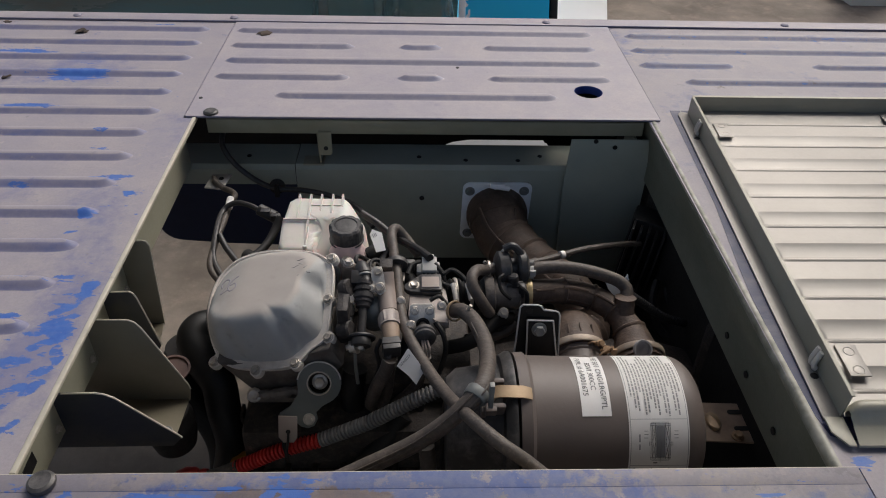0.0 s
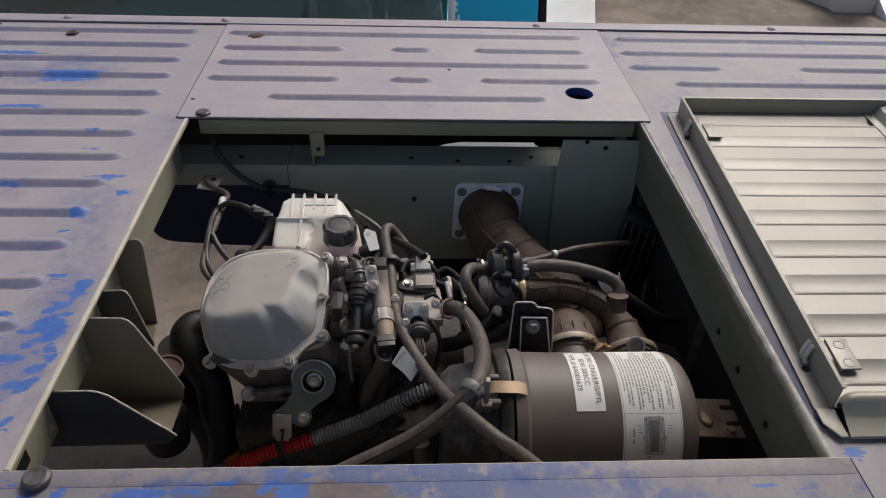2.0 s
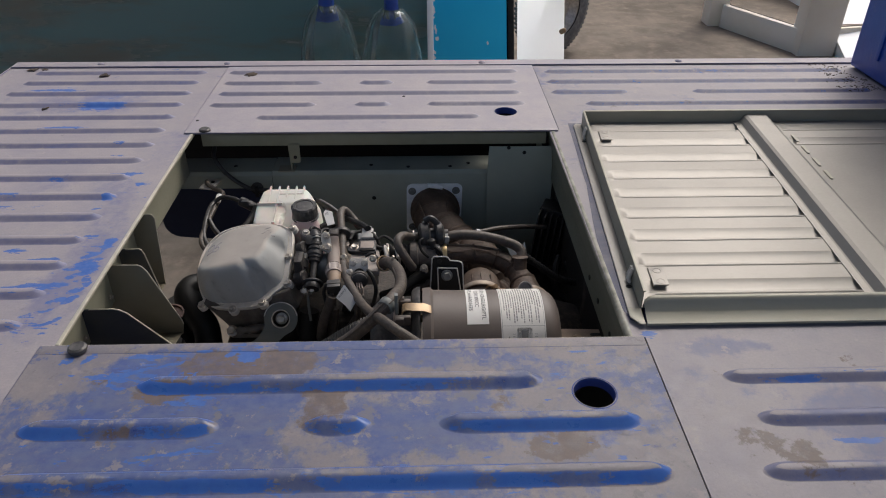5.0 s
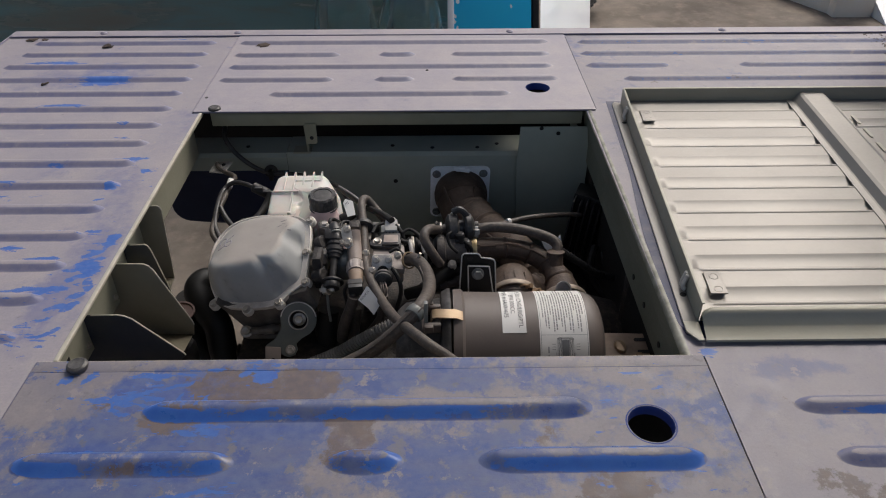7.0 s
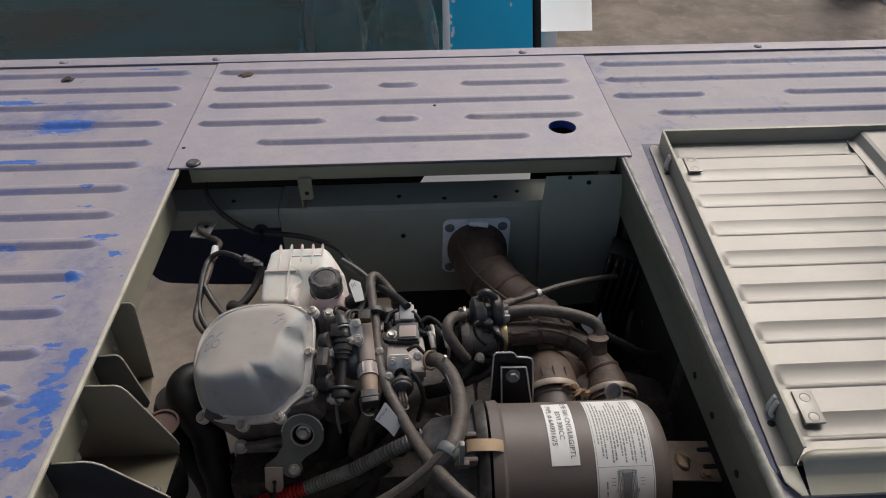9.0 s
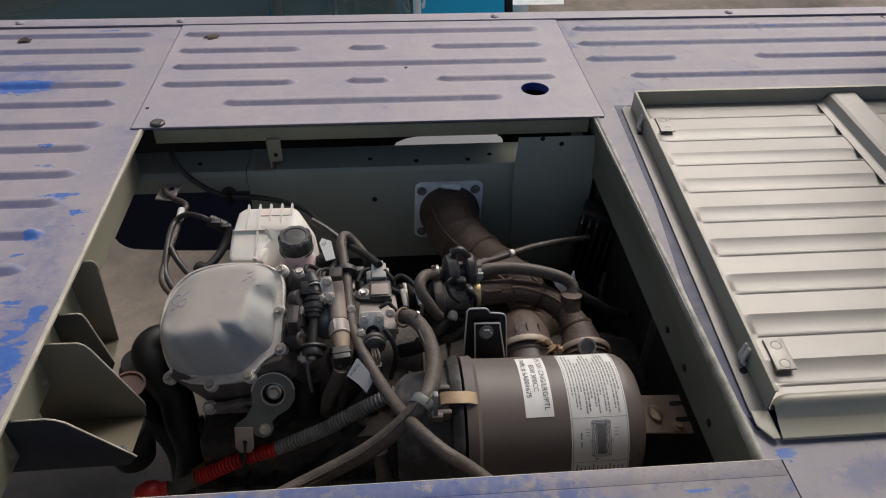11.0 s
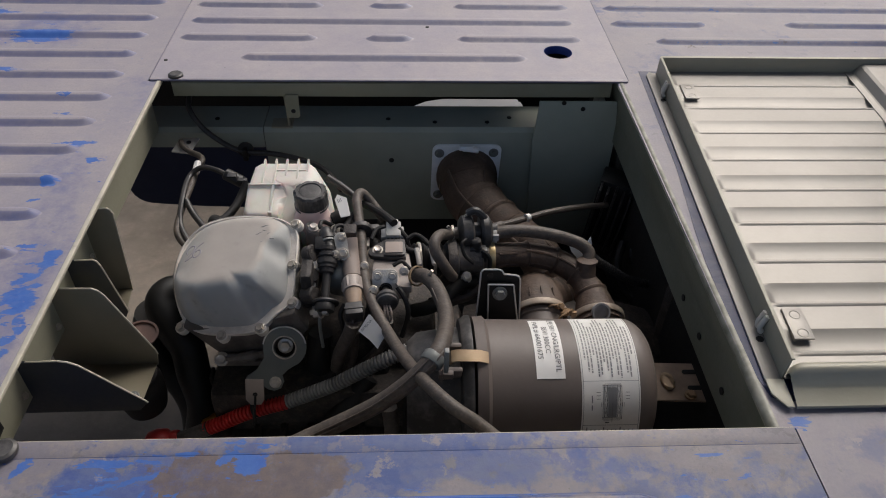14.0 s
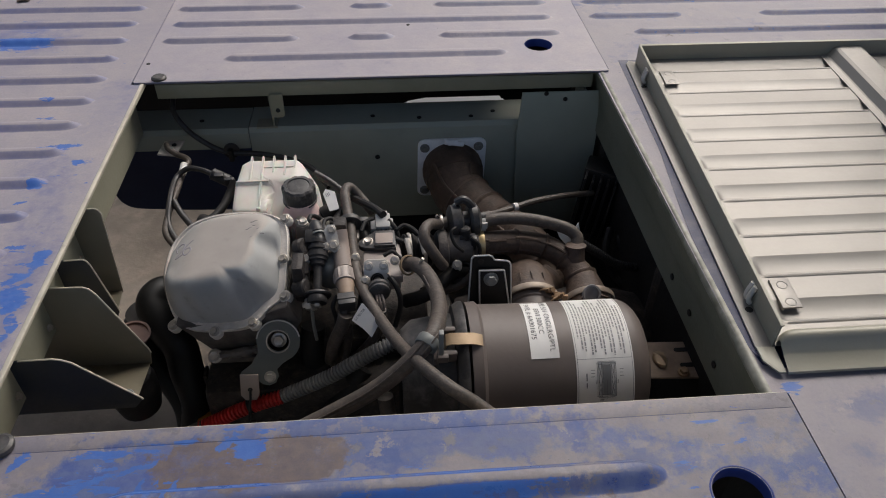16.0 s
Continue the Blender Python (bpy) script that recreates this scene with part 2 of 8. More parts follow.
FRONT_MUD = ((0.235, -0.040, 0.120, 0.042, 0.95), (0.16, -0.090, 0.10, 0.030, 0.50), (0.345, -0.110, 0.055, 0.045, 0.42), (0.30, -0.036, 0.07, 0.030, 0.40), (0.07, -0.065, 0.05, 0.030, 0.36), (0.13, -0.155, 0.10, 0.025, 0.34), (0.60, -0.185, 0.10, 0.034, 0.42), (0.54, -0.165, 0.16, 0.016, 0.24), (0.725, -0.06, 0.020, 0.05, 0.32), (0.712, -0.165, 0.026, 0.06, 0.42), (0.42, -0.092, 0.24, 0.010, 0.26))
TAIL_WORN = ((-0.24, 0.822, 0.08, 0.026, 0.40), (-0.283, 0.693, 0.08, 0.018, 0.38), (-0.40, 0.911, 0.11, 0.018, 0.36), (-0.26, 0.907, 0.08, 0.018, 0.34), (-0.168, 1.053, 0.06, 0.014, 0.40),
             (-0.041, 0.443, 0.016, 0.010, 0.44), (-0.085, 0.476, 0.05, 0.009, 0.38), (-0.24, 0.404, 0.07, 0.018, 0.36), (-0.083, 0.390, 0.011, 0.015, 0.42), (-0.026, 0.244, 0.013, 0.026, 0.42),
             (-0.116, 0.264, 0.06, 0.014, 0.28), (-0.11, 0.200, 0.06, 0.014, 0.30), (-0.16, 0.228, 0.04, 0.022, 0.32), (-0.035, 0.18, 0.035, 0.035, 0.18), (-0.03, 0.17, 0.13, 0.22, 0.13), (-0.09, 0.13, 0.14, 0.03, 0.17), (-0.05, 0.40, 0.11, 0.16, 0.12), (-0.07, 0.03, 0.16, 0.06, 0.19), (-0.16, -0.06, 0.14, 0.10, 0.20), (-0.36, 0.02, 0.14, 0.05, 0.20), (-0.26, 0.83, 0.15, 0.10, 0.25), (-0.27, 0.69, 0.13, 0.03, 0.25), (-0.16, 1.045, 0.06, 0.02, 0.27), (-0.40, 0.92, 0.17, 0.05, 0.24), (-0.25, 0.36, 0.17, 0.05, 0.20), (-0.30, 0.10, 0.18, 0.08, 0.20), (-0.10, 0.56, 0.10, 0.04, 0.18), (-0.35, 0.52, 0.14, 0.04, 0.16))
TAIL_HAZE = ((-0.05, 0.12, 0.05, 0.22, 0.20), (-0.05, 0.30, 0.06, 0.45, 0.10), (-0.28, 0.84, 0.22, 0.15, 0.22), (-0.14, 0.44, 0.14, 0.05, 0.16), (-0.10, 0.12, 0.22, 0.10, 0.08))
TAIL_DAUBS = ((-0.036, 0.217, 0.015, 0.006, 35), (-0.046, 0.207, 0.011, 0.004, 20), (-0.030, 0.199, 0.013, 0.005, 30), (-0.042, 0.189, 0.018, 0.005, 15), (-0.052, 0.176, 0.016, 0.004, 10), (-0.043, 0.158, 0.014, 0.005, 30), (-0.030, 0.165, 0.013, 0.007, 40), (-0.068, 0.133, 0.026, 0.009, 8), (-0.024, 0.251, 0.010, 0.009, 55),
              (-0.044, 0.097, 0.015, 0.006, 30), (-0.027, 0.101, 0.013, 0.007, 45), (-0.027, 0.120, 0.012, 0.006, 35), (-0.032, 0.052, 0.014, 0.005, 40), (-0.033, 0.440, 0.011, 0.005, 8), (-0.133, 0.611, 0.012, 0.005, 5), (-0.080, 0.390, 0.006, 0.010, 60), (-0.085, 0.354, 0.007, 0.003, 10), (-0.055, 0.268, 0.017, 0.004, 6), (-0.076, 0.483, 0.030, 0.005, 4),
              (-0.24, 0.806, 0.050, 0.012, 5), (-0.34, 0.905, 0.055, 0.010, 2), (-0.15, 1.050, 0.030, 0.008, 0), (-0.262, 0.690, 0.030, 0.007, 3), (-0.19, 0.459, 0.016, 0.005, 0), (-0.020, 0.142, 0.006, 0.015, 20), (-0.058, 0.072, 0.020, 0.004, 22))
FRONT_DAUBS = ((0.236, -0.020, 0.015, 0.005, -55), (0.222, -0.021, 0.010, 0.004, 50), (0.250, -0.019, 0.012, 0.003, 10), (0.212, -0.013, 0.010, 0.003, 0), (0.103, -0.059, 0.012, 0.004, 40), (0.101, -0.077, 0.010, 0.004, -10), (0.086, -0.062, 0.003, 0.012, 12), (0.150, -0.041, 0.020, 0.003, 25), (0.118, -0.050, 0.018, 0.003, 15), (0.190, -0.092, 0.003, 0.014, -20), (0.175, -0.105, 0.016, 0.003, -15), (0.143, -0.088, 0.010, 0.003, -30), (0.201, -0.1066, 0.009, 0.006, -25),
               (0.155, -0.062, 0.0025, 0.014, -15), (0.168, -0.064, 0.0025, 0.013, -20), (0.181, -0.064, 0.003, 0.012, -25), (0.022, -0.030, 0.010, 0.006, 40), (0.048, -0.026, 0.012, 0.004, 55), (0.20, -0.178, 0.022, 0.003, 10), (0.16, -0.186, 0.018, 0.004, 15), (0.0, -0.205, 0.018, 0.008, 10))
# deck, tail and side slopes: grey film with the ribs' shade in its colour
M_DECK = deck_mat("dusty_blue_deck_paint", -0.40, 0.06, thin=((0.215, 0.205, 0.265), (0.165, 0.162, 0.235)), tone=1.05, slope_tone=(0.42, 0.0))
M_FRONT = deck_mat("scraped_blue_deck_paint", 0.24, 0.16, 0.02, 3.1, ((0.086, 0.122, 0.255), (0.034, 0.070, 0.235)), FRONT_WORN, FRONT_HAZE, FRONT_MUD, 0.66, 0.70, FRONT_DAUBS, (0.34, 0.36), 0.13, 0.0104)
M_TAIL = deck_mat("scuffed_blue_deck_paint", -0.22, 0.10, 0.0, 1.3, ((0.20, 0.192, 0.275), (0.145, 0.150, 0.26)), worn=TAIL_WORN, hazed=TAIL_HAZE, tone=0.95, crust=0.12, daubs=TAIL_DAUBS, slope_tone=(0.38, 0.02))
M_SIDE = deck_mat("stained_deck_paint", -0.35, 0.10, 0.0, 0.0, ((0.165, 0.165, 0.245), (0.105, 0.118, 0.225)), worn=((0.94, -0.178, 0.07, 0.012, 0.4), (1.0, -0.075, 0.12, 0.01, 0.3), (0.752, 0.005, 0.03, 0.03, 0.30), (1.03, -0.150, 0.11, 0.016, 0.40), (0.90, -0.085, 0.07, 0.010, 0.25)), hazed=((1.0, -0.16, 0.30, 0.12, 0.26), (0.85, -0.02, 0.10, 0.03, 0.2)), muddy=((0.92, -0.215, 0.16, 0.06, 0.26), (0.80, -0.19, 0.10, 0.08, 0.22), (0.95, -0.06, 0.14, 0.05, 0.22)), tone=0.84, crust=0.35, slope_tone=(0.40, 0.18), soft=0.16)
# bare blue paint, toned down to hold the lid's shadow too
M_BARESHADE = deck_mat("bare_blue_strip_paint", 0.0, 0.95, 0.0, 5.0, ((0.034, 0.040, 0.088), (0.014, 0.021, 0.078)), tone=0.6)
M_BLUE = mat("deep_blue_paint", (0.014, 0.055, 0.34), (0.02, 0.08, 0.40), 0.32, dust=0.35)
M_COLLAR = mat("dark_blue_hole_edge", (0.010, 0.032, 0.18), (0.016, 0.045, 0.22), 0.5, dust=0.25)
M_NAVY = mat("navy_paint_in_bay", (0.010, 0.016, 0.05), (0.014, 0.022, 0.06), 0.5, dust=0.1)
M_OLIVE = mat("dusty_olive_primer", (0.255, 0.24, 0.165), (0.31, 0.29, 0.21), 0.5, dust=0.25, scale=9)
M_GREEN = mat("grey_green_chassis_paint", (0.298, 0.325, 0.272), (0.355, 0.375, 0.315), 0.5, dust=0.25, scale=7)
M_PALE = mat("pale_olive_primer", (0.36, 0.35, 0.26), (0.30, 0.295, 0.215), 0.5, dust=0.2, scale=9)
M_EDGE = mat("worn_opening_edge", (0.56, 0.52, 0.42), (0.42, 0.39, 0.32), 0.42, dust=0.4, scale=22)
M_LID = mat("silver_primer_lid", (0.285, 0.267, 0.240), (0.245, 0.229, 0.206), 0.43, metal=0.26, dust=0.05, scale=5, bump=0.03)
M_LIDRIM = mat("olive_silver_rim", (0.30, 0.285, 0.225), (0.335, 0.32, 0.26), 0.45, metal=0.10, dust=0.1, scale=8)
M_ALU = mat("cast_aluminium", (0.66, 0.63, 0.58), (0.47, 0.44, 0.40), 0.42, metal=0.35, dust=0.32, scale=18, bump=0.25, fine=420)
M_FLANGE = mat("bare_machined_flange", (0.86, 0.80, 0.73), (0.64, 0.585, 0.52), 0.45, metal=0.10, dust=0.22, scale=45, bump=0.25, fine=420, dust_col=(0.45, 0.38, 0.32))
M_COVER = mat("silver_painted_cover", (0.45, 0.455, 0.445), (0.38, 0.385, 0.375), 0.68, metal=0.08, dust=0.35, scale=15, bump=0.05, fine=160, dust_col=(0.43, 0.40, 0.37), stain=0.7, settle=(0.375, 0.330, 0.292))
M_HEAD = mat("dusty_cast_head", (0.195, 0.172, 0.152), (0.105, 0.090, 0.079), 0.58, metal=0.15, dust=0.45, scale=38, bump=0.5, dust_col=(0.205, 0.162, 0.130))
M_BLOCK = mat("grimy_engine_casting", (0.028, 0.023, 0.020), (0.045, 0.037, 0.032), 0.64, metal=0.0, spec=0.35, dust=0.55, scale=34, bump=0.6, dust_col=(0.115, 0.088, 0.068))
M_BLACK = mat("black_rubber", (0.010, 0.009, 0.009), (0.017, 0.016, 0.015), 0.55, dust=0.3, scale=30, dust_col=(0.05, 0.042, 0.036), spec=0.35)
M_HOSE = mat("dusty_black_hose", (0.056, 0.045, 0.038), (0.092, 0.074, 0.061), 0.54, dust=0.52, scale=75, dust_col=(0.155, 0.124, 0.100), bump=0.35)
M_RUBBER = mat("clean_black_rubber", (0.006, 0.006, 0.006), (0.009, 0.009, 0.009), 0.5, dust=0.15, scale=30, dust_col=(0.03, 0.026, 0.022), spec=0.3)
M_RAIL = mat("dark_olive_rail_paint", (0.148, 0.152, 0.112), (0.190, 0.190, 0.145), 0.58, dust=0.28, scale=9, bump=0.15, dust_col=(0.21, 0.18, 0.15))
M_GUSSET = mat("brown_olive_bracket_paint", (0.215, 0.192, 0.138), (0.26, 0.232, 0.172), 0.5, dust=0.3, scale=9)
M_BOOT = mat("brown_dusty_rubber_boot", (0.058, 0.038, 0.027), (0.088, 0.058, 0.042), 0.62, dust=0.58, scale=26, bump=0.4, dust_col=(0.150, 0.102, 0.073))
M_GRIME = mat("brown_grime_on_castings", (0.042, 0.036, 0.033), (0.020, 0.017, 0.016), 0.60, metal=0.15, dust=0.45, scale=60, bump=0.6, dust_col=(0.085, 0.071, 0.061))
M_CAST = mat("tan_tinted_cast_alloy", (0.36, 0.315, 0.285), (0.29, 0.25, 0.225), 0.48, metal=0.15, dust=0.35, scale=30, bump=0.15, fine=420, dust_col=(0.36, 0.30, 0.255))
M_CAN = mat("dusty_filter_canister", (0.116, 0.094, 0.083), (0.138, 0.114, 0.102), 0.5, dust=0.5, scale=6, dust_col=(0.15, 0.125, 0.11), bump=0.05)
M_TANK = mat("milky_white_plastic", (0.67, 0.635, 0.58), (0.59, 0.555, 0.50), 0.42, dust=0.30, scale=12, dust_col=(0.50, 0.435, 0.37), bump=0.04)
soft = M_TANK.node_tree.nodes["Principled BSDF"]
soft.inputs["Subsurface Weight"].default_value = 0.3
soft.inputs["Subsurface Scale"].default_value = 0.006
M_PINK = mat("coolant_pink_plastic", (0.74, 0.53, 0.51), (0.76, 0.60, 0.57), 0.4, dust=0.2)
M_CAP = mat("black_cap_plastic", (0.022, 0.021, 0.021), (0.035, 0.033, 0.032), 0.45, dust=0.6, dust_col=(0.15, 0.138, 0.13))
M_PLASTIC = mat("black_connector_plastic", (0.02, 0.019, 0.019), (0.032, 0.03, 0.03), 0.42, dust=0.45, scale=40, dust_col=(0.10, 0.085, 0.075))
M_GREYPL = mat("grey_connector_plastic", (0.45, 0.44, 0.42), (0.36, 0.35, 0.33), 0.5, dust=0.35)
M_TAN = mat("tan_sensor_face", (0.33, 0.27, 0.235), (0.27, 0.22, 0.19), 0.55, dust=0.4)
M_ZINC = mat("zinc_plated_steel", (0.62, 0.57, 0.50), (0.40, 0.36, 0.31), 0.34, metal=0.6, dust=0.35, scale=60)
M_GALV = mat("galvanised_plate", (0.92, 0.95, 0.97), (0.78, 0.82, 0.84), 0.45, dust=0.05, scale=40)
M_BRASS = mat("yellow_passivated_clip", (0.34, 0.24, 0.145), (0.42, 0.31, 0.20), 0.38, metal=0.45, dust=0.25, scale=50)
M_GOLD = mat("gold_passivated_band", (0.58, 0.46, 0.26), (0.44, 0.33, 0.17), 0.35, metal=0.5, dust=0.25, scale=50)
M_DKSTEEL = mat("grey_painted_bracket", (0.200, 0.208, 0.200), (0.150, 0.157, 0.150), 0.48, metal=0.2, dust=0.3)
M_EYE = mat("dark_olive_grey_bracket", (0.165, 0.176, 0.160), (0.125, 0.134, 0.122), 0.45, metal=0.15, dust=0.3, dust_col=(0.20, 0.18, 0.155))
M_RED = mat("red_conduit", (0.60, 0.026, 0.022), (0.50, 0.03, 0.025), 0.40, dust=0.12, scale=60)
M_GREYCOR = mat("grey_split_conduit", (0.29, 0.28, 0.275), (0.22, 0.21, 0.20), 0.40, dust=0.3, scale=60, dust_col=(0.26, 0.23, 0.21))
M_LABEL = mat("white_paper_label", (0.79, 0.775, 0.745), (0.71, 0.69, 0.66), 0.55, dust=0.28, scale=25, bump=0.02, dust_col=(0.50, 0.46, 0.42))
M_INK = mat("black_print", (0.05, 0.05, 0.052), (0.08, 0.08, 0.08), 0.5, bump=0.0)
M_GREYINK = mat("faded_grey_print", (0.16, 0.16, 0.165), (0.30, 0.30, 0.30), 0.5, bump=0.0)
M_RUST = mat("rusty_bracket", (0.40, 0.27, 0.155), (0.25, 0.155, 0.085), 0.6, metal=0.2, dust=0.35, scale=60)
M_RUSTCUP = mat("rust_brown_cup", (0.115, 0.062, 0.05), (0.08, 0.045, 0.038), 0.6, dust=0.4)
M_YELLOW = mat("amber_plastic", (0.45, 0.21, 0.02), (0.36, 0.17, 0.02), 0.4, dust=0.3)
M_SHADEROOF = mat("unseen_grey_roof", (0.30, 0.33, 0.37), (0.24, 0.27, 0.31), 0.6, dust=0.2, scale=2)
M_CONC = mat("worn_concrete", (0.245, 0.204, 0.165), (0.150, 0.123, 0.099), 0.7, dust=0.52, scale=4.6, bump=0.35, fine=90, spec=0.15, dust_col=(0.33, 0.265, 0.21), stain=0.08)
M_WALL = mat("dirty_white_wall", (0.87, 0.81, 0.72), (0.80, 0.72, 0.60), 0.7, dust=0.18, scale=2.5, dust_col=(0.42, 0.34, 0.26))
M_PANELWHITE = mat("clean_white_gloss", (0.93, 0.93, 0.93), (0.91, 0.91, 0.905), 0.3, scale=3, bump=0.02)
M_WHITE = mat("white_painted_steel", (0.90, 0.90, 0.89), (0.87, 0.86, 0.85), 0.4, dust=0.1, scale=3)
M_CYAN = mat("cyan_vehicle_paint", (0.012, 0.52, 0.86), (0.02, 0.56, 0.88), 0.35, dust=0.12, scale=3)
M_TYRE = mat("tyre_rubber", (0.10, 0.10, 0.105), (0.15, 0.15, 0.15), 0.7, dust=0.6, dust_col=(0.30, 0.29, 0.28))
M_DIRT = mat("dry_dirt", (0.055, 0.040, 0.032), (0.10, 0.075, 0.058), 0.9, dust=0.3)
M_GLASS = glass_mat("teal_dusty_windscreen", (0.19, 0.315, 0.315), 0.08, 0.12, 0.8)
M_CLEAR = glass_mat("clear_plastic_jar", (0.60, 0.76, 0.78), 0.12, 0.94, 0.1)
M_TEALIN = mat("dim_cab_trim", (0.045, 0.075, 0.08), (0.07, 0.10, 0.10), 0.6, dust=0.4, scale=4, dust_col=(0.15, 0.125, 0.1))
M_CHALK = mat("violet_chalk", (0.26, 0.25, 0.285), (0.33, 0.32, 0.34), 0.8, dust=0.4, dust_col=(0.37, 0.34, 0.32), scale=60)
M_CLAMP = mat("dusty_plated_clamp", (0.40, 0.335, 0.265), (0.29, 0.23, 0.175), 0.48, metal=0.2, dust=0.45, scale=60, dust_col=(0.30, 0.23, 0.17))
M_SHADOWGAP = mat("black_gap_fill", (0.012, 0.011, 0.012), (0.02, 0.018, 0.018), 0.8)
M_BRIGHT = mat("bright_edge_steel", (0.72, 0.71, 0.68), (0.60, 0.58, 0.55), 0.38, metal=0.3, dust=0.1)

M_SHOULDER = mat("worn_rail_shoulder", (0.14, 0.142, 0.105), (0.34, 0.325, 0.27), 0.45, dust=0.25, scale=34, stain=0.3)
M_STAY = mat("rusty_brown_stay", (0.31, 0.225, 0.16), (0.22, 0.155, 0.11), 0.6, dust=0.3, scale=40)


# ---- mesh helpers ----
def thing(name, at, label, category, group="", kind=""):
    ob = new(name)
    ob.location = at
    ob.empty_display_size = 0.02
    return tagged(ob, label, category, group, kind)


def mesh_of(name, bm, material, smooth=35):
    me = bpy.data.meshes.new(name)
    bmesh.ops.recalc_face_normals(bm, faces=bm.faces)
    if smooth:
        for f in bm.faces:
            f.smooth = True
        for e in bm.edges:
            if len(e.link_faces) == 2 and e.calc_face_angle(0) > radians(smooth):
                e.smooth = False
    bm.to_mesh(me)
    bm.free()
    for m in material if isinstance(material, (list, tuple)) else (material,):
        me.materials.append(m)
    return me


def part(name, bm, material, parent=None, label="", smooth=35):
    ob = new(name, mesh_of(name, bm, material, smooth))
    if parent:
        ob.parent = parent
        ob.matrix_parent_inverse = Matrix.Translation(-Vector(parent.location))
    return tagged(ob, label)


def solo(name, bm, material, label, category, group="", kind="", smooth=35):
    return tagged(part(name, bm, material, None, "", smooth), label, category, group, kind)


def frame_at(origin, axis, up=(0, 0, 1)):
    """A matrix whose z runs along axis."""
    z = Vector(axis).normalized()
    u = Vector(up)
    if abs(z.dot(u.normalized())) > 0.98:
        u = Vector((0, 1, 0))
    x = u.cross(z).normalized()
    y = z.cross(x)
    return Matrix((x, y, z)).transposed().to_4x4().copy() if origin is None else Matrix.Translation(origin) @ Matrix((x, y, z)).transposed().to_4x4()


def box(bm, lo, hi, bevel=0.0, m=None, seg=2):
    c = [(a + b) / 2 for a, b in zip(lo, hi)]
    s = [abs(b - a) for a, b in zip(lo, hi)]
    mm = Matrix.LocRotScale(c, None, s)
    r = bmesh.ops.create_cube(bm, size=1, matrix=mm)
    vs = r["verts"]
    if bevel:
        es = list({e for v in vs for e in v.link_edges})
        g = bmesh.ops.bevel(bm, geom=es, offset=min(bevel, min(s) * 0.45), segments=seg, affect="EDGES", profile=0.6)
        vs = list({v for f in g["faces"] for v in f.verts} | {v for v in vs if v.is_valid})
    if m:
        bmesh.ops.transform(bm, matrix=m, verts=vs)
    return vs


def lathe(bm, origin, axis, profile, seg=24, up=(0, 0, 1), caps=True):
    """A turned body: profile is rows of (distance along the axis, radius)."""
    m = frame_at(Vector(origin), axis, up)
    rings = []
    for h, r in profile:
        rings.append([bm.verts.new(m @ Vector((r * math.cos(2 * math.pi * k / seg), r * math.sin(2 * math.pi * k / seg), h))) for k in range(seg)])
    for a, b in zip(rings, rings[1:]):
        for k in range(seg):
            bm.faces.new((a[k], a[(k + 1) % seg], b[(k + 1) % seg], b[k]))
    if caps:
        bm.faces.new(rings[0][::-1])
        bm.faces.new(rings[-1])


def rod(bm, p0, p1, r, seg=16, bevel=0.0):
    d = (Vector(p1) - Vector(p0)).length
    b = min(bevel, r * 0.5, d * 0.4)
    prof = [(0, r - b), (b, r), (d - b, r), (d, r - b)] if b else [(0, r), (d, r)]
    lathe(bm, p0, Vector(p1) - Vector(p0), prof, seg)


def spline(points, per=10):
    pts = [Vector(p) for p in points]
    pts = [pts[0] * 2 - pts[1]] + pts + [pts[-1] * 2 - pts[-2]]
    out = []
    for i in range(1, len(pts) - 2):
        a, b, c, d = pts[i - 1:i + 3]
        for k in range(per):
            t = k / per
            out.append(0.5 * (2 * b + (c - a) * t + (2 * a - 5 * b + 4 * c - d) * t * t + (3 * b - a - 3 * c + d) * t ** 3))
    out.append(pts[-2])
    return out


def sweep(bm, points, radius, seg=14, per=10, caps=True, flat=None):
    """A round tube along a smooth line; radius is a number or a function of (share of the length, metres along)."""
    line = spline(points, per) if len(points) > 2 else [Vector(points[0]).lerp(Vector(points[1]), k / per) for k in range(per + 1)]
    total = sum((b - a).length for a, b in zip(line, line[1:]))
    rings, run = [], 0.0
    tan = (line[1] - line[0]).normalized()
    side = tan.orthogonal().normalized()
    for i, p in enumerate(line):
        if i:
            run += (p - line[i - 1]).length
        t = (line[min(i + 1, len(line) - 1)] - line[max(i - 1, 0)]).normalized()
        side = (side - t * side.dot(t)).normalized()
        other = t.cross(side)
        r = radius(run / total, run) if callable(radius) else radius
        rings.append([bm.verts.new(p + side * (r * math.cos(2 * math.pi * k / seg)) + other * (r * math.sin(2 * math.pi * k / seg))) for k in range(seg)])
    for a, b in zip(rings, rings[1:]):
        for k in range(seg):
            bm.faces.new((a[k], a[(k + 1) % seg], b[(k + 1) % seg], b[k]))
    if caps:
        bm.faces.new(rings[0][::-1])
        bm.faces.new(rings[-1])
    return line


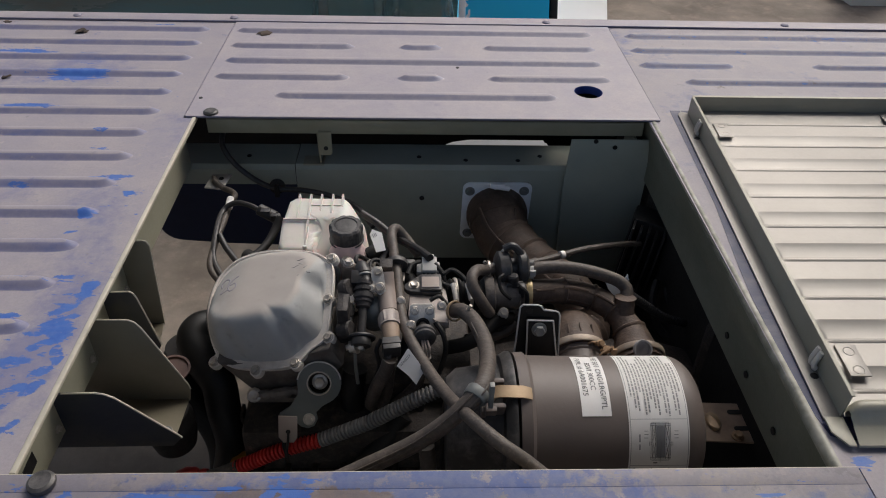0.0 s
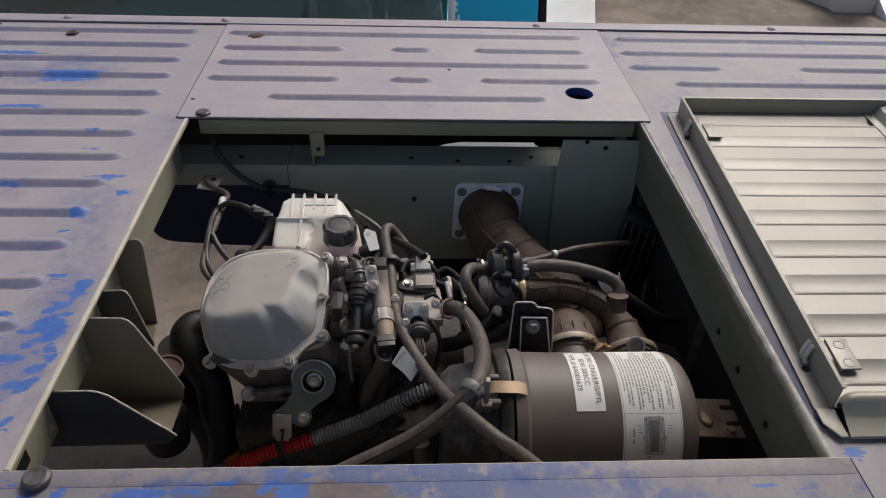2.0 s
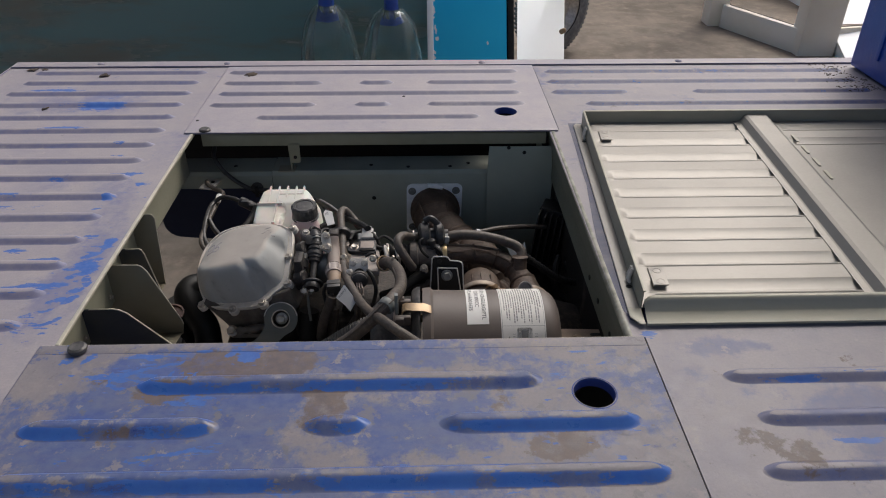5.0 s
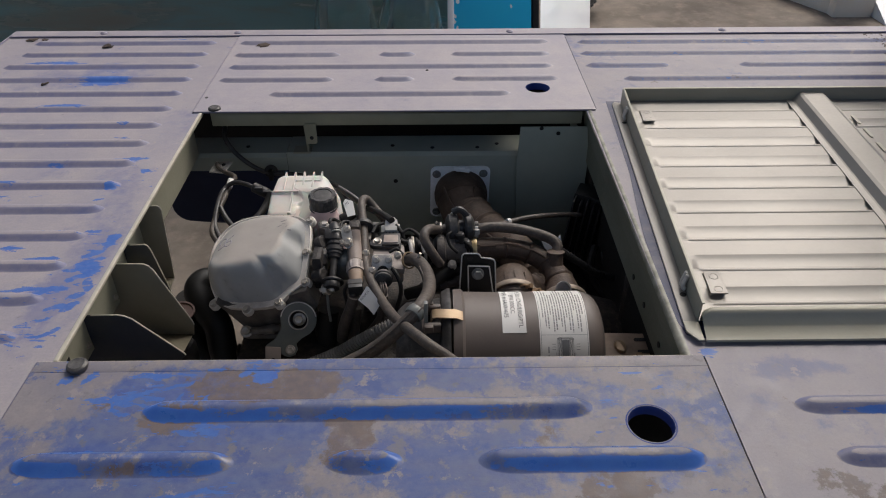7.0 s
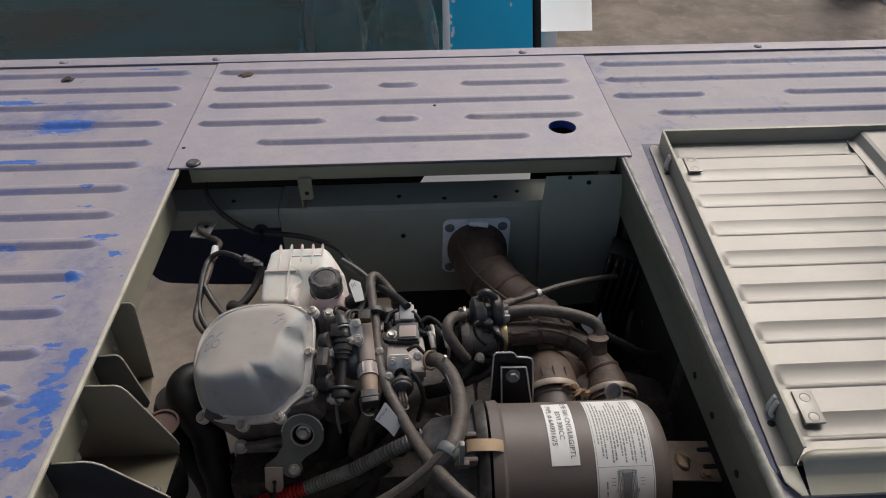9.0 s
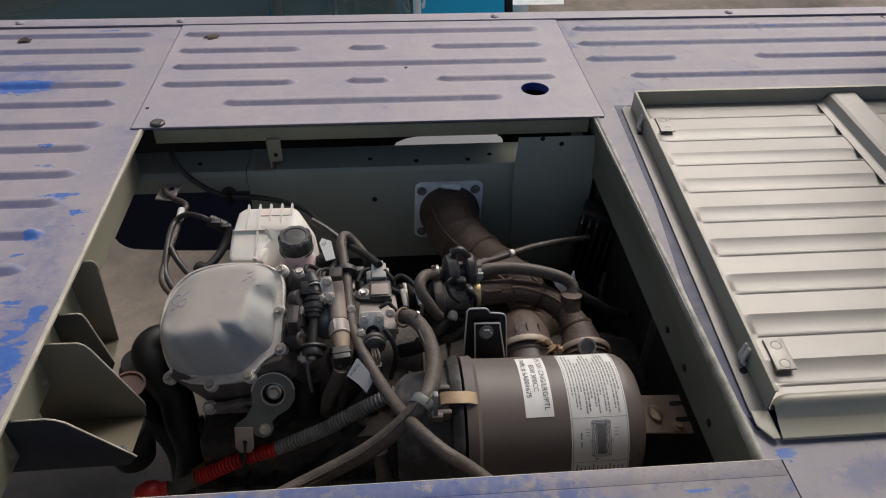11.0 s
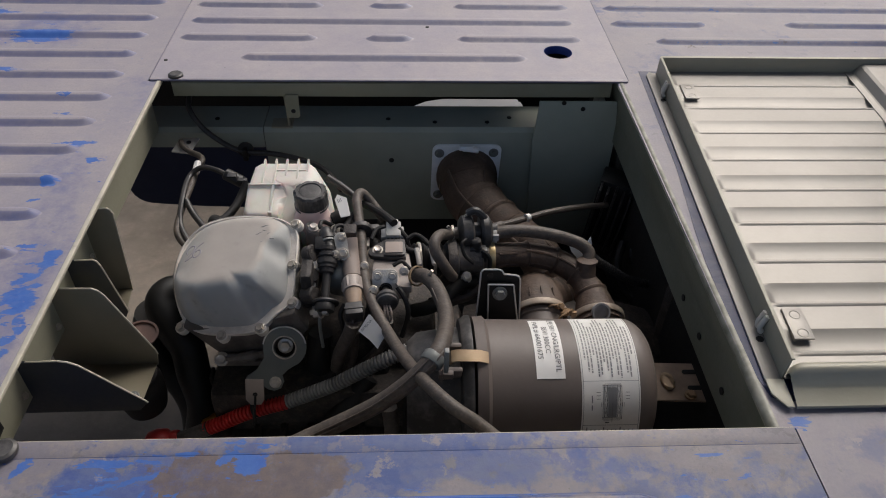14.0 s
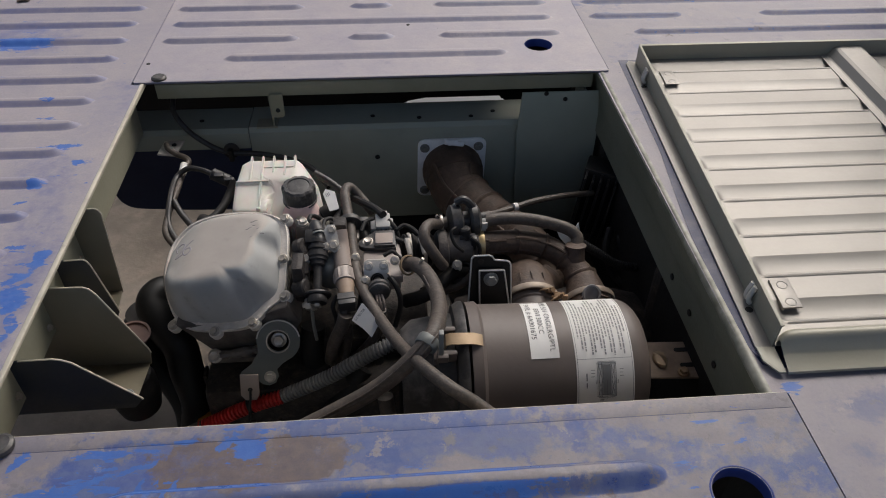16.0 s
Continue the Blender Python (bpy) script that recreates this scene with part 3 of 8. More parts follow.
def prism(bm, outline, m, thick, bevel=0.0):
    """A plate: the outline (x, y) in the plane of m, thick along its z."""
    lo = [bm.verts.new(m @ Vector((x, y, 0))) for x, y in outline]
    hi = [bm.verts.new(m @ Vector((x, y, thick))) for x, y in outline]
    fs = [bm.faces.new(lo[::-1]), bm.faces.new(hi)]
    for k in range(len(lo)):
        fs.append(bm.faces.new((lo[k], lo[(k + 1) % len(lo)], hi[(k + 1) % len(lo)], hi[k])))
    if bevel:
        es = list(fs[0].edges) + list(fs[1].edges)
        bmesh.ops.bevel(bm, geom=es, offset=bevel, segments=2, affect="EDGES", profile=0.5)


def plate_with_holes(bm, outline, holes, m, thick, seg=28):
    """A plate with round holes (x, y, radius) through it."""
    for h in (0, thick):
        edges = []
        rings = [outline] + [[(x + r * math.cos(2 * math.pi * k / seg), y + r * math.sin(2 * math.pi * k / seg)) for k in range(seg)] for x, y, r in holes]
        made = []
        for ring in rings:
            vs = [bm.verts.new(m @ Vector((x, y, h))) for x, y in ring]
            made.append(vs)
            edges += [bm.edges.new((vs[k], vs[(k + 1) % len(vs)])) for k in range(len(vs))]
        bmesh.ops.triangle_fill(bm, edges=edges, use_beauty=True)
        if h == 0:
            low = made
    for a, b in zip(low, made):
        for k in range(len(a)):
            bm.faces.new((a[k], a[(k + 1) % len(a)], b[(k + 1) % len(a)], b[k]))


def stadium(x0, x1, y, half, seg=6, long=1.0):
    """The outline of a long bar with rounded ends, drawn out by long."""
    out = []
    for cx, s in ((x1, -90), (x0, 90)):
        for k in range(seg + 1):
            a = radians(s + 180 * k / seg)
            out.append((cx + long * (half * math.cos(a) - (half if s == -90 else -half)), y + half * math.sin(a)))
    return out


def rib(bm, x0, x1, y, z=0.0, half=0.0152, rise=0.0066, seg=14, lean=0.0036):
    """A pressed rib: rings from the sheet, with an easy toe, to its rounded crown, and long boat-shaped ends; lean sets the crown off towards +y."""
    rings = []
    for q in (0.0, 0.10, 0.20, 0.32, 0.44, 0.56, 0.68, 0.78, 0.86):
        inset = q * half
        u = min(1.0, q / 0.86)
        h = rise * u * u * (3 - 2 * u)
        pts = stadium(x0 + inset * 1.6, x1 - inset * 1.6, y + lean * u, half - inset, seg, 2.4)
        rings.append([bm.verts.new(Vector((a, b, z + h - 0.0003))) for a, b in pts])
    n = len(rings[0])
    for a, b in zip(rings, rings[1:]):
        for k in range(n):
            bm.faces.new((a[k], a[(k + 1) % n], b[(k + 1) % n], b[k]))
    bm.faces.new(rings[-1])


def bolt(name, at, axis, parent, r=0.0055, material=None, label=""):
    """A hexagon-headed flange bolt; heads of one size share a mesh."""
    key = f"{name}_{r}_{(material or M_ZINC).name}"
    me = BOLTS.get(key)
    if not me:
        bm = bmesh.new()
        lathe(bm, (0, 0, -0.002), (0, 0, 1), [(0, r * 1.45), (0.0026, r * 1.45), (0.0029, r * 1.35)], 20)
        lathe(bm, (0, 0, 0.0005), (0, 0, 1), [(0, r * 1.04), (r * 0.78, r * 1.04), (r * 0.88, r * 0.92), (r * 0.80, r * 0.70)], 6)
        me = BOLTS[key] = mesh_of(name, bm, material or M_ZINC, 30)
    ob = new(name, me)
    ob.matrix_world = frame_at(Vector(at), axis)
    if parent:
        ob.parent = parent
        ob.matrix_parent_inverse = Matrix.Translation(-Vector(parent.location))
    return tagged(ob, label)


BOLTS = {}


def clamp_ring(name, parent, at, axis, r, width=0.010, material=None, screw=True, label=""):
    """A worm-drive hose clamp: a band and its screw housing."""
    bm = bmesh.new()
    lathe(bm, Vector(at) - Vector(axis).normalized() * width / 2, axis, [(0, r), (0, r + 0.0014), (0.0015, r + 0.002), (width - 0.0015, r + 0.002), (width, r + 0.0014), (width, r)], 28, caps=False)
    if screw:
        m = frame_at(Vector(at), axis)
        box(bm, (-0.008, r - 0.001, -0.005), (0.008, r + 0.008, 0.005), 0.002, m)
        rod(bm, m @ Vector((-0.014, r + 0.004, 0)), m @ Vector((0.012, r + 0.004, 0)), 0.0035, 10)
    return part(name, bm, material or M_ZINC, parent, label)


# ---- setting: yard floor, low wall, column ----
bm = bmesh.new()
bmesh.ops.create_grid(bm, x_segments=40, y_segments=40, size=60, matrix=pose(0, 0, -0.75))
for v in bm.verts:
    v.co.z += 0.004 * noise.noise(v.co * 0.3)
solo("ground", bm, M_CONC, "worn grey-brown concrete yard floor with stains", "floor", kind="structure")
pa, pb = (2.704, 3.470, -0.716), (2.928, 3.470, -0.717)
bm = bmesh.new()
box(bm, (pa[0], 3.47, -0.76), (pb[0], 3.60, 1.9), 0.01)
solo("pillar", bm, M_WALL, "dirty white plastered pillar on the floor", "pillar", kind="structure")
bm = bmesh.new()
prism(bm, [(2.459, 4.10), (2.722, 3.50), (3.40, 3.62), (3.40, 4.80), (2.70, 4.80)], pose(0, 0, -0.76), 0.155, 0.008)
solo("low_wall", bm, M_WALL, "low white plastered ledge with a dusty brown top", "wall", kind="structure")
bm = bmesh.new()
prism(bm, [(2.50, 4.10), (2.745, 3.53), (3.39, 3.64), (3.39, 4.79), (2.72, 4.79)], pose(0, 0, -0.6055), 0.004)
solo("ledge_top", bm, M_CONC, "dusty brown top of the low ledge", "floor", kind="structure")
bm = bmesh.new()
ja, jb = (2.388, 4.120, -0.646), (2.510, 4.120, -0.647)
box(bm, (ja[0], 4.12, -0.76), (jb[0], 4.26, 2.2), 0.01)
solo("door_jamb", bm, M_WALL, "dirty white door jamb at the end of a low ledge", "door frame", kind="structure")
# upright white wall shaped as a slope, so that daylight brightens it
bm = bmesh.new()
prism(bm, [(3.30, -0.755), (5.30, 0.19), (5.30, -0.755)], Matrix(((0, 0, 1, 2.935), (1, 0, 0, 0), (0, 1, 0, 0), (0, 0, 0, 1))), 1.3)
solo("sloped_white_wall", bm, M_PANELWHITE, "bright white wall beside the pillar, sloped back to catch the light", "wall", kind="structure")
bm = bmesh.new()
box(bm, (-9, 9.0, -0.76), (9, 9.2, 3.2))
solo("wall_north", bm, M_WALL, "plain dirty white workshop wall", "wall", kind="structure")

# added roof, out of view, sized to shade the truck's near side
bm = bmesh.new()
box(bm, (-7, -3.0, 4.0), (7, 1.7, 4.12))
solo("ceiling", bm, M_SHADEROOF, "plain grey roof sheet added out of view to shade the truck", "ceiling", kind="structure")

# ---- parked cyan three-wheeler behind the deck ----
van = thing("parked_vehicle", (-0.4, 2.5, -0.75), "cyan parked vehicle with a dusty teal windscreen", "vehicle")
bm = bmesh.new()
box(bm, (-1.75, 2.16, -0.62), (0.50, 2.22, -0.45), 0.015)
box(bm, (-1.75, 2.22, -0.62), (0.78, 3.3, -0.50), 0.015)
part("front_panel", bm, M_CYAN, van)
bm = bmesh.new()
box(bm, (0.505, -0.04, -0.60), (0.795, 0.04, 0.75), 0.012, pose(0, 2.13, -0.19, -30))
part("door_pillar", bm, M_CYAN, van, "bright cyan painted pillar with chipped white edge")
bm = bmesh.new()
box(bm, (0.488, -0.045, -0.60), (0.510, -0.01, 0.75), 0.005, pose(0, 2.13, -0.19, -30))
for v in bm.verts:
    v.co.x += 0.006 * noise.noise(v.co * 30)
part("seal", bm, M_WHITE, van, "chipped white edge trim")
random.seed(21)
CHIP = pose(0, 2.13, -0.19, -30) @ Matrix(((1, 0, 0, 0), (0, 0, -1, -0.0395), (0, 1, 0, 0), (0, 0, 0, 1)))
for k in range(26):
    cz, cx = -0.20 + 0.024 * k + random.uniform(-0.01, 0.01), 0.508 + abs(random.gauss(0, 0.007))
    if k in (5, 13, 20):
        cx = random.uniform(0.56, 0.74)
    w, h = random.uniform(0.004, 0.010), random.uniform(0.005, 0.018)
    bm = bmesh.new()
    prism(bm, [(cx + w * random.uniform(0.5, 1.1) * math.cos(q), cz + h * random.uniform(0.5, 1.1) * math.sin(q)) for q in (0, 0.9, 1.8, 2.7, 3.6, 4.5, 5.4)], CHIP, 0.0016)
    part("paint_chip", bm, M_WHITE, van, "white patch of chipped paint")
bm = bmesh.new()
box(bm, (0.797, -0.04, -0.60), (0.822, 0.03, 0.75), 0.006, pose(0, 2.13, -0.19, -30))
part("rubber_seal", bm, M_BLACK, van, "black rubber door seal")
bm = bmesh.new()
box(bm, (-1.75, 2.178, -0.47), (0.492, 2.184, 0.75))
glass = part("windscreen", bm, M_GLASS, van, "teal tinted windscreen with dusty smears")
glass.visible_shadow = False
bm = bmesh.new()
box(bm, (-1.75, 3.0, -0.6), (0.50, 3.05, 0.9))
box(bm, (-1.75, 2.25, -0.52), (0.50, 3.0, -0.49))
part("cab_back", bm, M_TEALIN, van)
for cx, cr, top in ((0.116, 0.112, -0.105), (0.352, 0.118, -0.120)):
    jar = thing("plastic_jar", (cx, 2.0, -0.75), "large clear crinkled plastic water jar with a blue neck band", "jar", "clear jars before the windscreen")
    bm = bmesh.new()
    prof = [(0, cr * 0.8), (0.015, cr)] + [(0.03 + 0.02 * k, cr * (1.0 if k % 3 else 0.95)) for k in range(19)]
    prof += [(0.41 + (top + 0.37) * math.sin(radians(a)), 0.024 + (cr - 0.024) * math.cos(radians(a))) for a in range(6, 90, 9)] + [(top + 0.72, 0.022), (top + 0.80, 0.022)]
    lathe(bm, (cx, 2.0, -0.75), (0, 0, 1), prof, 60)
    for v in bm.verts:
        d = Vector((v.co.x - cx, v.co.y - 2.0, 0))
        v.co += d * (0.14 * noise.noise(v.co * 12) + 0.03 * math.sin(9 * math.atan2(d.y, d.x) + 9 * v.co.z) * (v.co.z > -0.42))
    part("shell", bm, M_CLEAR, jar, smooth=60)
    bm = bmesh.new()
    lathe(bm, (cx, 2.0, top), (0, 0, 1), [(-0.030, 0.031), (-0.01, 0.026), (0.03, 0.0245), (0.12, 0.024)], 16)
    for v in bm.verts:
        v.co.x += 0.008 * noise.noise(v.co * 40)
    part("neck_band", bm, M_BLUE, jar, "crinkled blue band")

# white vehicle panel laid back on added props, so that it renders bright
slab = thing("tilted_white_panel", (0.99, 2.6, -0.75), "bright white vehicle panel tilted back to catch the light", "ramp")
bm = bmesh.new()
q = [bm.verts.new(v) for v in ((0.880, 2.360, -0.454), (1.087, 2.360, -0.455), (1.208, 3.200, -0.151), (0.964, 3.200, -0.151))]
q[3].co.z = q[2].co.z
q[1].co.z = q[0].co.z
bmesh.ops.solidify(bm, geom=[bm.faces.new(q)], thickness=0.03)
part("leaf", bm, M_PANELWHITE, slab)
bm = bmesh.new()
box(bm, (0.92, 2.50, -0.75), (0.98, 2.56, -0.46), 0.01)
part("prop", bm, M_WHITE, slab)
bm = bmesh.new()
box(bm, (1.02, 3.00, -0.75), (1.08, 3.06, -0.24), 0.01)
part("prop", bm, M_WHITE, slab)
bm = bmesh.new()
lathe(bm, (1.101, 2.520, -0.321), (0.3, -0.8, 0.5), [(-0.02, 0.012), (0.006, 0.010), (0.012, 0.004)], 10)
part("latch_stub", bm, M_RUST, slab, "rusty bolt stub")
tyre = thing("spare_wheel", (1.22, 3.53, -0.75), "black wheel standing on the concrete floor", "wheel")
WM = frame_at(Vector((1.225, 3.53, -0.470)), (0.62, -0.78, 0))
bm = bmesh.new()
lathe(bm, (0, 0, 0), (0, 0, 1), [(-0.06, 0.17), (-0.06, 0.23), (-0.045, 0.262), (-0.03, 0.274), (0.03, 0.274), (0.045, 0.262), (0.06, 0.23), (0.06, 0.17)], 40, caps=False)
for k in range(64):
    mm = Matrix.Rotation(2 * math.pi * k / 64, 4, "Z")
    box(bm, (0.268, -0.007, -0.038), (0.281, 0.007, -0.006), 0, mm)
    box(bm, (0.268, -0.001, 0.006), (0.281, 0.013, 0.038), 0, mm)
bmesh.ops.transform(bm, matrix=WM, verts=bm.verts)
part("tyre", bm, M_TYRE, tyre)
bm = bmesh.new()
lathe(bm, (0, 0, -0.05), (0, 0, 1), [(0, 0.05), (0, 0.165), (0.01, 0.175), (0.10, 0.175), (0.105, 0.165), (0.07, 0.12), (0.07, 0.04)], 32)
bmesh.ops.transform(bm, matrix=WM, verts=bm.verts)
part("rim", bm, M_ZINC, tyre)

# added board: stands for the bright ground seen through the slot
bm = bmesh.new()
prism(bm, [(1.20, -0.62), (1.215, -0.63), (1.60, -0.24), (1.59, -0.225)], Matrix(((0, 0, 1, 0.10), (1, 0, 0, 0), (0, 1, 0, 0), (0, 0, 0, 1))), 1.0, 0.003)
box(bm, (0.12, 1.56, -0.75), (0.16, 1.60, -0.25), 0.003)
box(bm, (1.04, 1.56, -0.75), (1.08, 1.60, -0.25), 0.003)
box(bm, (0.12, 1.20, -0.75), (0.16, 1.23, -0.61), 0.003)
box(bm, (1.04, 1.20, -0.75), (1.08, 1.23, -0.61), 0.003)
solo("slot_bright_board", bm, M_WHITE, "white sloping board added as the bright ground seen through the slot", "board")

# ---- cargo deck ----
FAR, NEAR = 1.076, -0.405
deck = thing("cargo_deck", (0.5, 0.33, -0.05), "dusty blue ribbed sheet-steel cargo deck with an open engine hatch", "truck bed")
PITCH = 0.0708


def press_ribs(panel, rows, z, material, half=0.0152, rise=0.0066, lean=0.0036):
    """Every pressed rib of a panel as a part of it."""
    for y, spans in rows:
        for a, b in spans:
            bm = bmesh.new()
            rib(bm, a, b, y, z, half, rise, lean=lean)
            part("rib", bm, material, panel, smooth=60)


TH = 0.0016
bm = bmesh.new()
prism(bm, [(-0.561, NEAR), (-0.0245, NEAR), (-0.0245, 0.001), (-0.005, 0.001), (-0.009, 0.660), (-0.0245, 0.660), (-0.0245, FAR), (-0.561, FAR)], pose(0, 0, -TH), TH)
tail = part("tail_panel", bm, M_TAIL, deck, "dusty blue ribbed panel with bare blue scrapes")
press_ribs(tail, [(1.034 - PITCH * k, [(-0.488 + 0.004 * math.sin(k * 2.3), -0.062)]) for k in range(21)], 0.0, M_TAIL)

TRIO = [(-0.012, 0.231), (0.308, 0.398), (0.468, 0.696)]
bm = bmesh.new()
plate_with_holes(bm, [(-0.022, 0.664), (0.7420, 0.664), (0.7420, FAR), (-0.022, FAR)], [(0.643, 0.765, 0.0245)], pose(0, 0, 0.0004), 0.0016)
rear = part("rear_panel", bm, M_DECK, deck, "dusty lilac-grey ribbed cover panel with a drain hole")
press_ribs(rear, [(1.026, [(-0.015, 0.703)]), (0.950, TRIO), (0.880, [(-0.008, 0.694)]), (0.811, TRIO), (0.738, [(0.104, 0.590)])], 0.002, M_DECK)
bm = bmesh.new()
lathe(bm, (0.643, 0.765, -0.012), (0, 0, 1), [(0, 0.0235), (0.011, 0.0235), (0.0138, 0.0245)], 28, caps=False)
part("hole_collar", bm, M_COLLAR, rear, "bare blue collar inside the drain hole")
bm = bmesh.new()
box(bm, (-0.020, 0.6600, -0.0006), (0.741, 0.6675, 0.0032), 0.0012)
part("folded_hem", bm, M_DECK, rear)

bm = bmesh.new()
plate_with_holes(bm, [(-0.022, NEAR), (0.7420, NEAR), (0.7420, 0.0), (-0.022, 0.0)], [(0.658, -0.100, 0.0245)], pose(0, 0, 0.0004), 0.0016)
front = part("front_panel", bm, M_FRONT, deck, "scraped blue ribbed cover panel with brown patches and a drain hole")
press_ribs(front, [(-0.078, [(0.118, 0.605)]), (-0.145, [(0.010, 0.237), (0.320, 0.405), (0.472, 0.706)]), (-0.219, [(0.008, 0.720)]), (-0.29, TRIO), (-0.36, [(0.0, 0.70)])], 0.002, M_FRONT, 0.0178, 0.0080, 0.0060)
bm = bmesh.new()
box(bm, (-0.021, -0.0175, 0.0010), (0.7415, -0.0008, 0.0024), 0.0012)
part("folded_hem", bm, M_FRONT, front, "dusty folded hem along the opening")
bm = bmesh.new()
lathe(bm, (0.658, -0.100, -0.010), (0, 0, 1), [(0, 0.0232), (0.008, 0.0236), (0.0112, 0.0243), (0.0124, 0.0256), (0.0120, 0.0268)], 32, caps=False)
part("hole_collar", bm, M_COLLAR, front, "bare blue collar round the drain hole")

bm = bmesh.new()
prism(bm, [(0.7447, NEAR), (1.60, NEAR), (1.60, FAR), (0.7440, FAR), (0.7440, 0.668), (0.7235, 0.668), (0.7235, 0.0), (0.7447, 0.0)], pose(0, 0, -TH), TH)
side = part("cab_side_panel", bm, M_SIDE, deck, "dusty lilac-grey ribbed panel beside the hatch")
press_ribs(side, [(1.026, [(0.762, 1.52)]), (0.953, [(0.757, 1.52)]), (0.883, [(0.757, 0.946), (1.088, 1.52)]), (0.811, [(0.824, 1.52)]),
                  (-0.076, [(0.815, 1.52)]), (-0.144, [(0.830, 1.52)]), (-0.219, [(0.806, 1.52)]), (-0.29, [(0.81, 1.52)]), (-0.36, [(0.81, 1.52)])], 0.0, M_SIDE)
for y0, y1, nm in ((FAR, 1.112, "rear_edge_strip"), (NEAR - 0.036, NEAR, "front_edge_strip")):
    bm = bmesh.new()
    box(bm, (-0.562, y0 - 0.001, 0.0006), (1.60, y1, 0.0046), 0.0015)
    yy = y1 if y0 > 0 else y0
    box(bm, (-0.562, yy - 0.0015, -0.075), (1.60, yy + 0.0015, 0.003))
    part(nm, bm, M_DECK, deck, "dusty folded edge strip")
bm = bmesh.new()
box(bm, (-0.5645, -0.44, -0.075), (-0.5615, 1.11, 0.003), 0.0012)
part("tail_edge", bm, M_DECK, deck)
for x, y in ((-0.345, 1.092), (-0.029, 1.090), (0.615, 1.088), (1.122, 1.090)):
    bm = bmesh.new()
    lathe(bm, (x, y, 0.004), (0, 0, 1), [(0, 0.0085), (0.002, 0.0085), (0.004, 0.006), (0.0055, 0.003)], 14)
    part("rivet", bm, M_DECK, deck, "dusty dome-headed rivet")
for x, y in ((0.42, 0.860), (-0.012, 0.727)):
    bm = bmesh.new()
    lathe(bm, (x, y, 0.0018), (0, 0, 1), [(0, 0.0035), (0.001, 0.003)], 10)
    part("screw_hole", bm, M_BLACK, deck)
px, py, _ = (0.029, -0.011, 0.004)
for x, y in ((0.017, 0.672), (px, py)):
    bm = bmesh.new()
    lathe(bm, (x, y, 0.0 if y > 0 else 0.0024), (0, 0, 1), [(0, 0.0105), (0.003, 0.0118), (0.0060, 0.0114), (0.0078, 0.0088), (0.0070, 0.004)], 22)
    part("rubber_buffer", bm, M_CAP, deck, "dusty grey round rubber buffer")
bm = bmesh.new()
prism(bm, [(-0.0055, 0.002), (0.0, 0.002), (-0.004, 0.660), (-0.0095, 0.660)], pose(0, 0, -0.0035), 0.0050, 0.0008)
part("opening_edge", bm, M_EDGE, deck, "worn bright edge of the hatch opening")
bm = bmesh.new()
box(bm, (-0.022, -0.0012, -0.03), (0.7425, 0.0012, 0.0015), 0.0008)
part("opening_lip", bm, M_EDGE, deck, "worn bright lip of the hatch opening")
bm = bmesh.new()
prism(bm, [(0.7290, 0.0012), (0.7262, 0.0014), (0.7238, 0.0006), (0.7218, -0.0014), (0.7208, -0.0044), (0.7212, -0.0080), (0.7235, -0.0130), (0.7290, -0.0130)], Matrix(((1, 0, 0, 0), (0, 0, -1, 0.660), (0, 1, 0, 0), (0, 0, 0, 1))), 0.660)
for v in bm.verts:
    v.co.x += 0.0035 * v.co.y / 0.66
part("opening_edge", bm, M_SHOULDER, deck, "rolled olive edge of the hatch opening, worn in places", smooth=50)

for x in (-0.0233, 0.7433):
    for y0, y1 in ((NEAR, 0.0), (0.668, FAR)):
        bm = bmesh.new()
        box(bm, (x - 0.006, y0, -0.0055), (x + 0.006, y1, -0.0030 if y0 > 0 else -0.0018))
        part("joint_strip", bm, M_SHADOWGAP if y0 > 0 else M_DIRT, deck)
# strip along the lid: bare blue with the lid's shadow in its colour
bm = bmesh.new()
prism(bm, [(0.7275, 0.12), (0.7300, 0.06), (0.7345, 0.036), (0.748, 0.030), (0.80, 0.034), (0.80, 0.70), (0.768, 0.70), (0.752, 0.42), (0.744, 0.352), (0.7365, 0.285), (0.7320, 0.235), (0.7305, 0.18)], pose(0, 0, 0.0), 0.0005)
part("bare_shaded_strip", bm, M_BARESHADE, side, "strip of bare blue paint, darkened for the lid's shadow")

# ---- chassis round the engine bay ----
lrail = thing("side_rail", (-0.035, 0.33, -0.10), "pale green primed steel side rail of the hatch", "chassis rail", "rails beside the hatch")
bm = bmesh.new()
box(bm, (-0.034, -0.01, -0.094), (-0.030, 0.668, -0.002), 0.001)
part("web", bm, M_PALE, lrail)
bm = bmesh.new()
box(bm, (-0.0298, -0.01, -0.006), (-0.004, 0.668, -0.0036), 0.0008)
part("top_flange", bm, M_PALE, lrail)
bm = bmesh.new()
prism(bm, [(0.043, -0.056), (0.066, -0.054), (0.066, -0.070), (0.047, -0.072)], Matrix(((0, 0, 1, -0.0300), (1, 0, 0, 0), (0, 1, 0, 0), (0, 0, 0, 1))), 0.0005)
part("punched_slot", bm, M_BLACK, lrail)
rrail = thing("side_rail", (0.735, 0.33, -0.10), "dark olive steel side rail of the hatch with punched holes", "chassis rail", "rails beside the hatch")
bm = bmesh.new()
prism(bm, [(0.7225, -0.002), (0.726, -0.002), (0.735, -0.052), (0.7365, -0.055), (0.738, -0.104), (0.775, -0.106), (0.775, -0.109), (0.734, -0.108), (0.7335, -0.056), (0.732, -0.053)], Matrix(((1, 0, 0, 0), (0, 0, -1, 0.70), (0, 1, 0, 0), (0, 0, 0, 1))), 0.71)
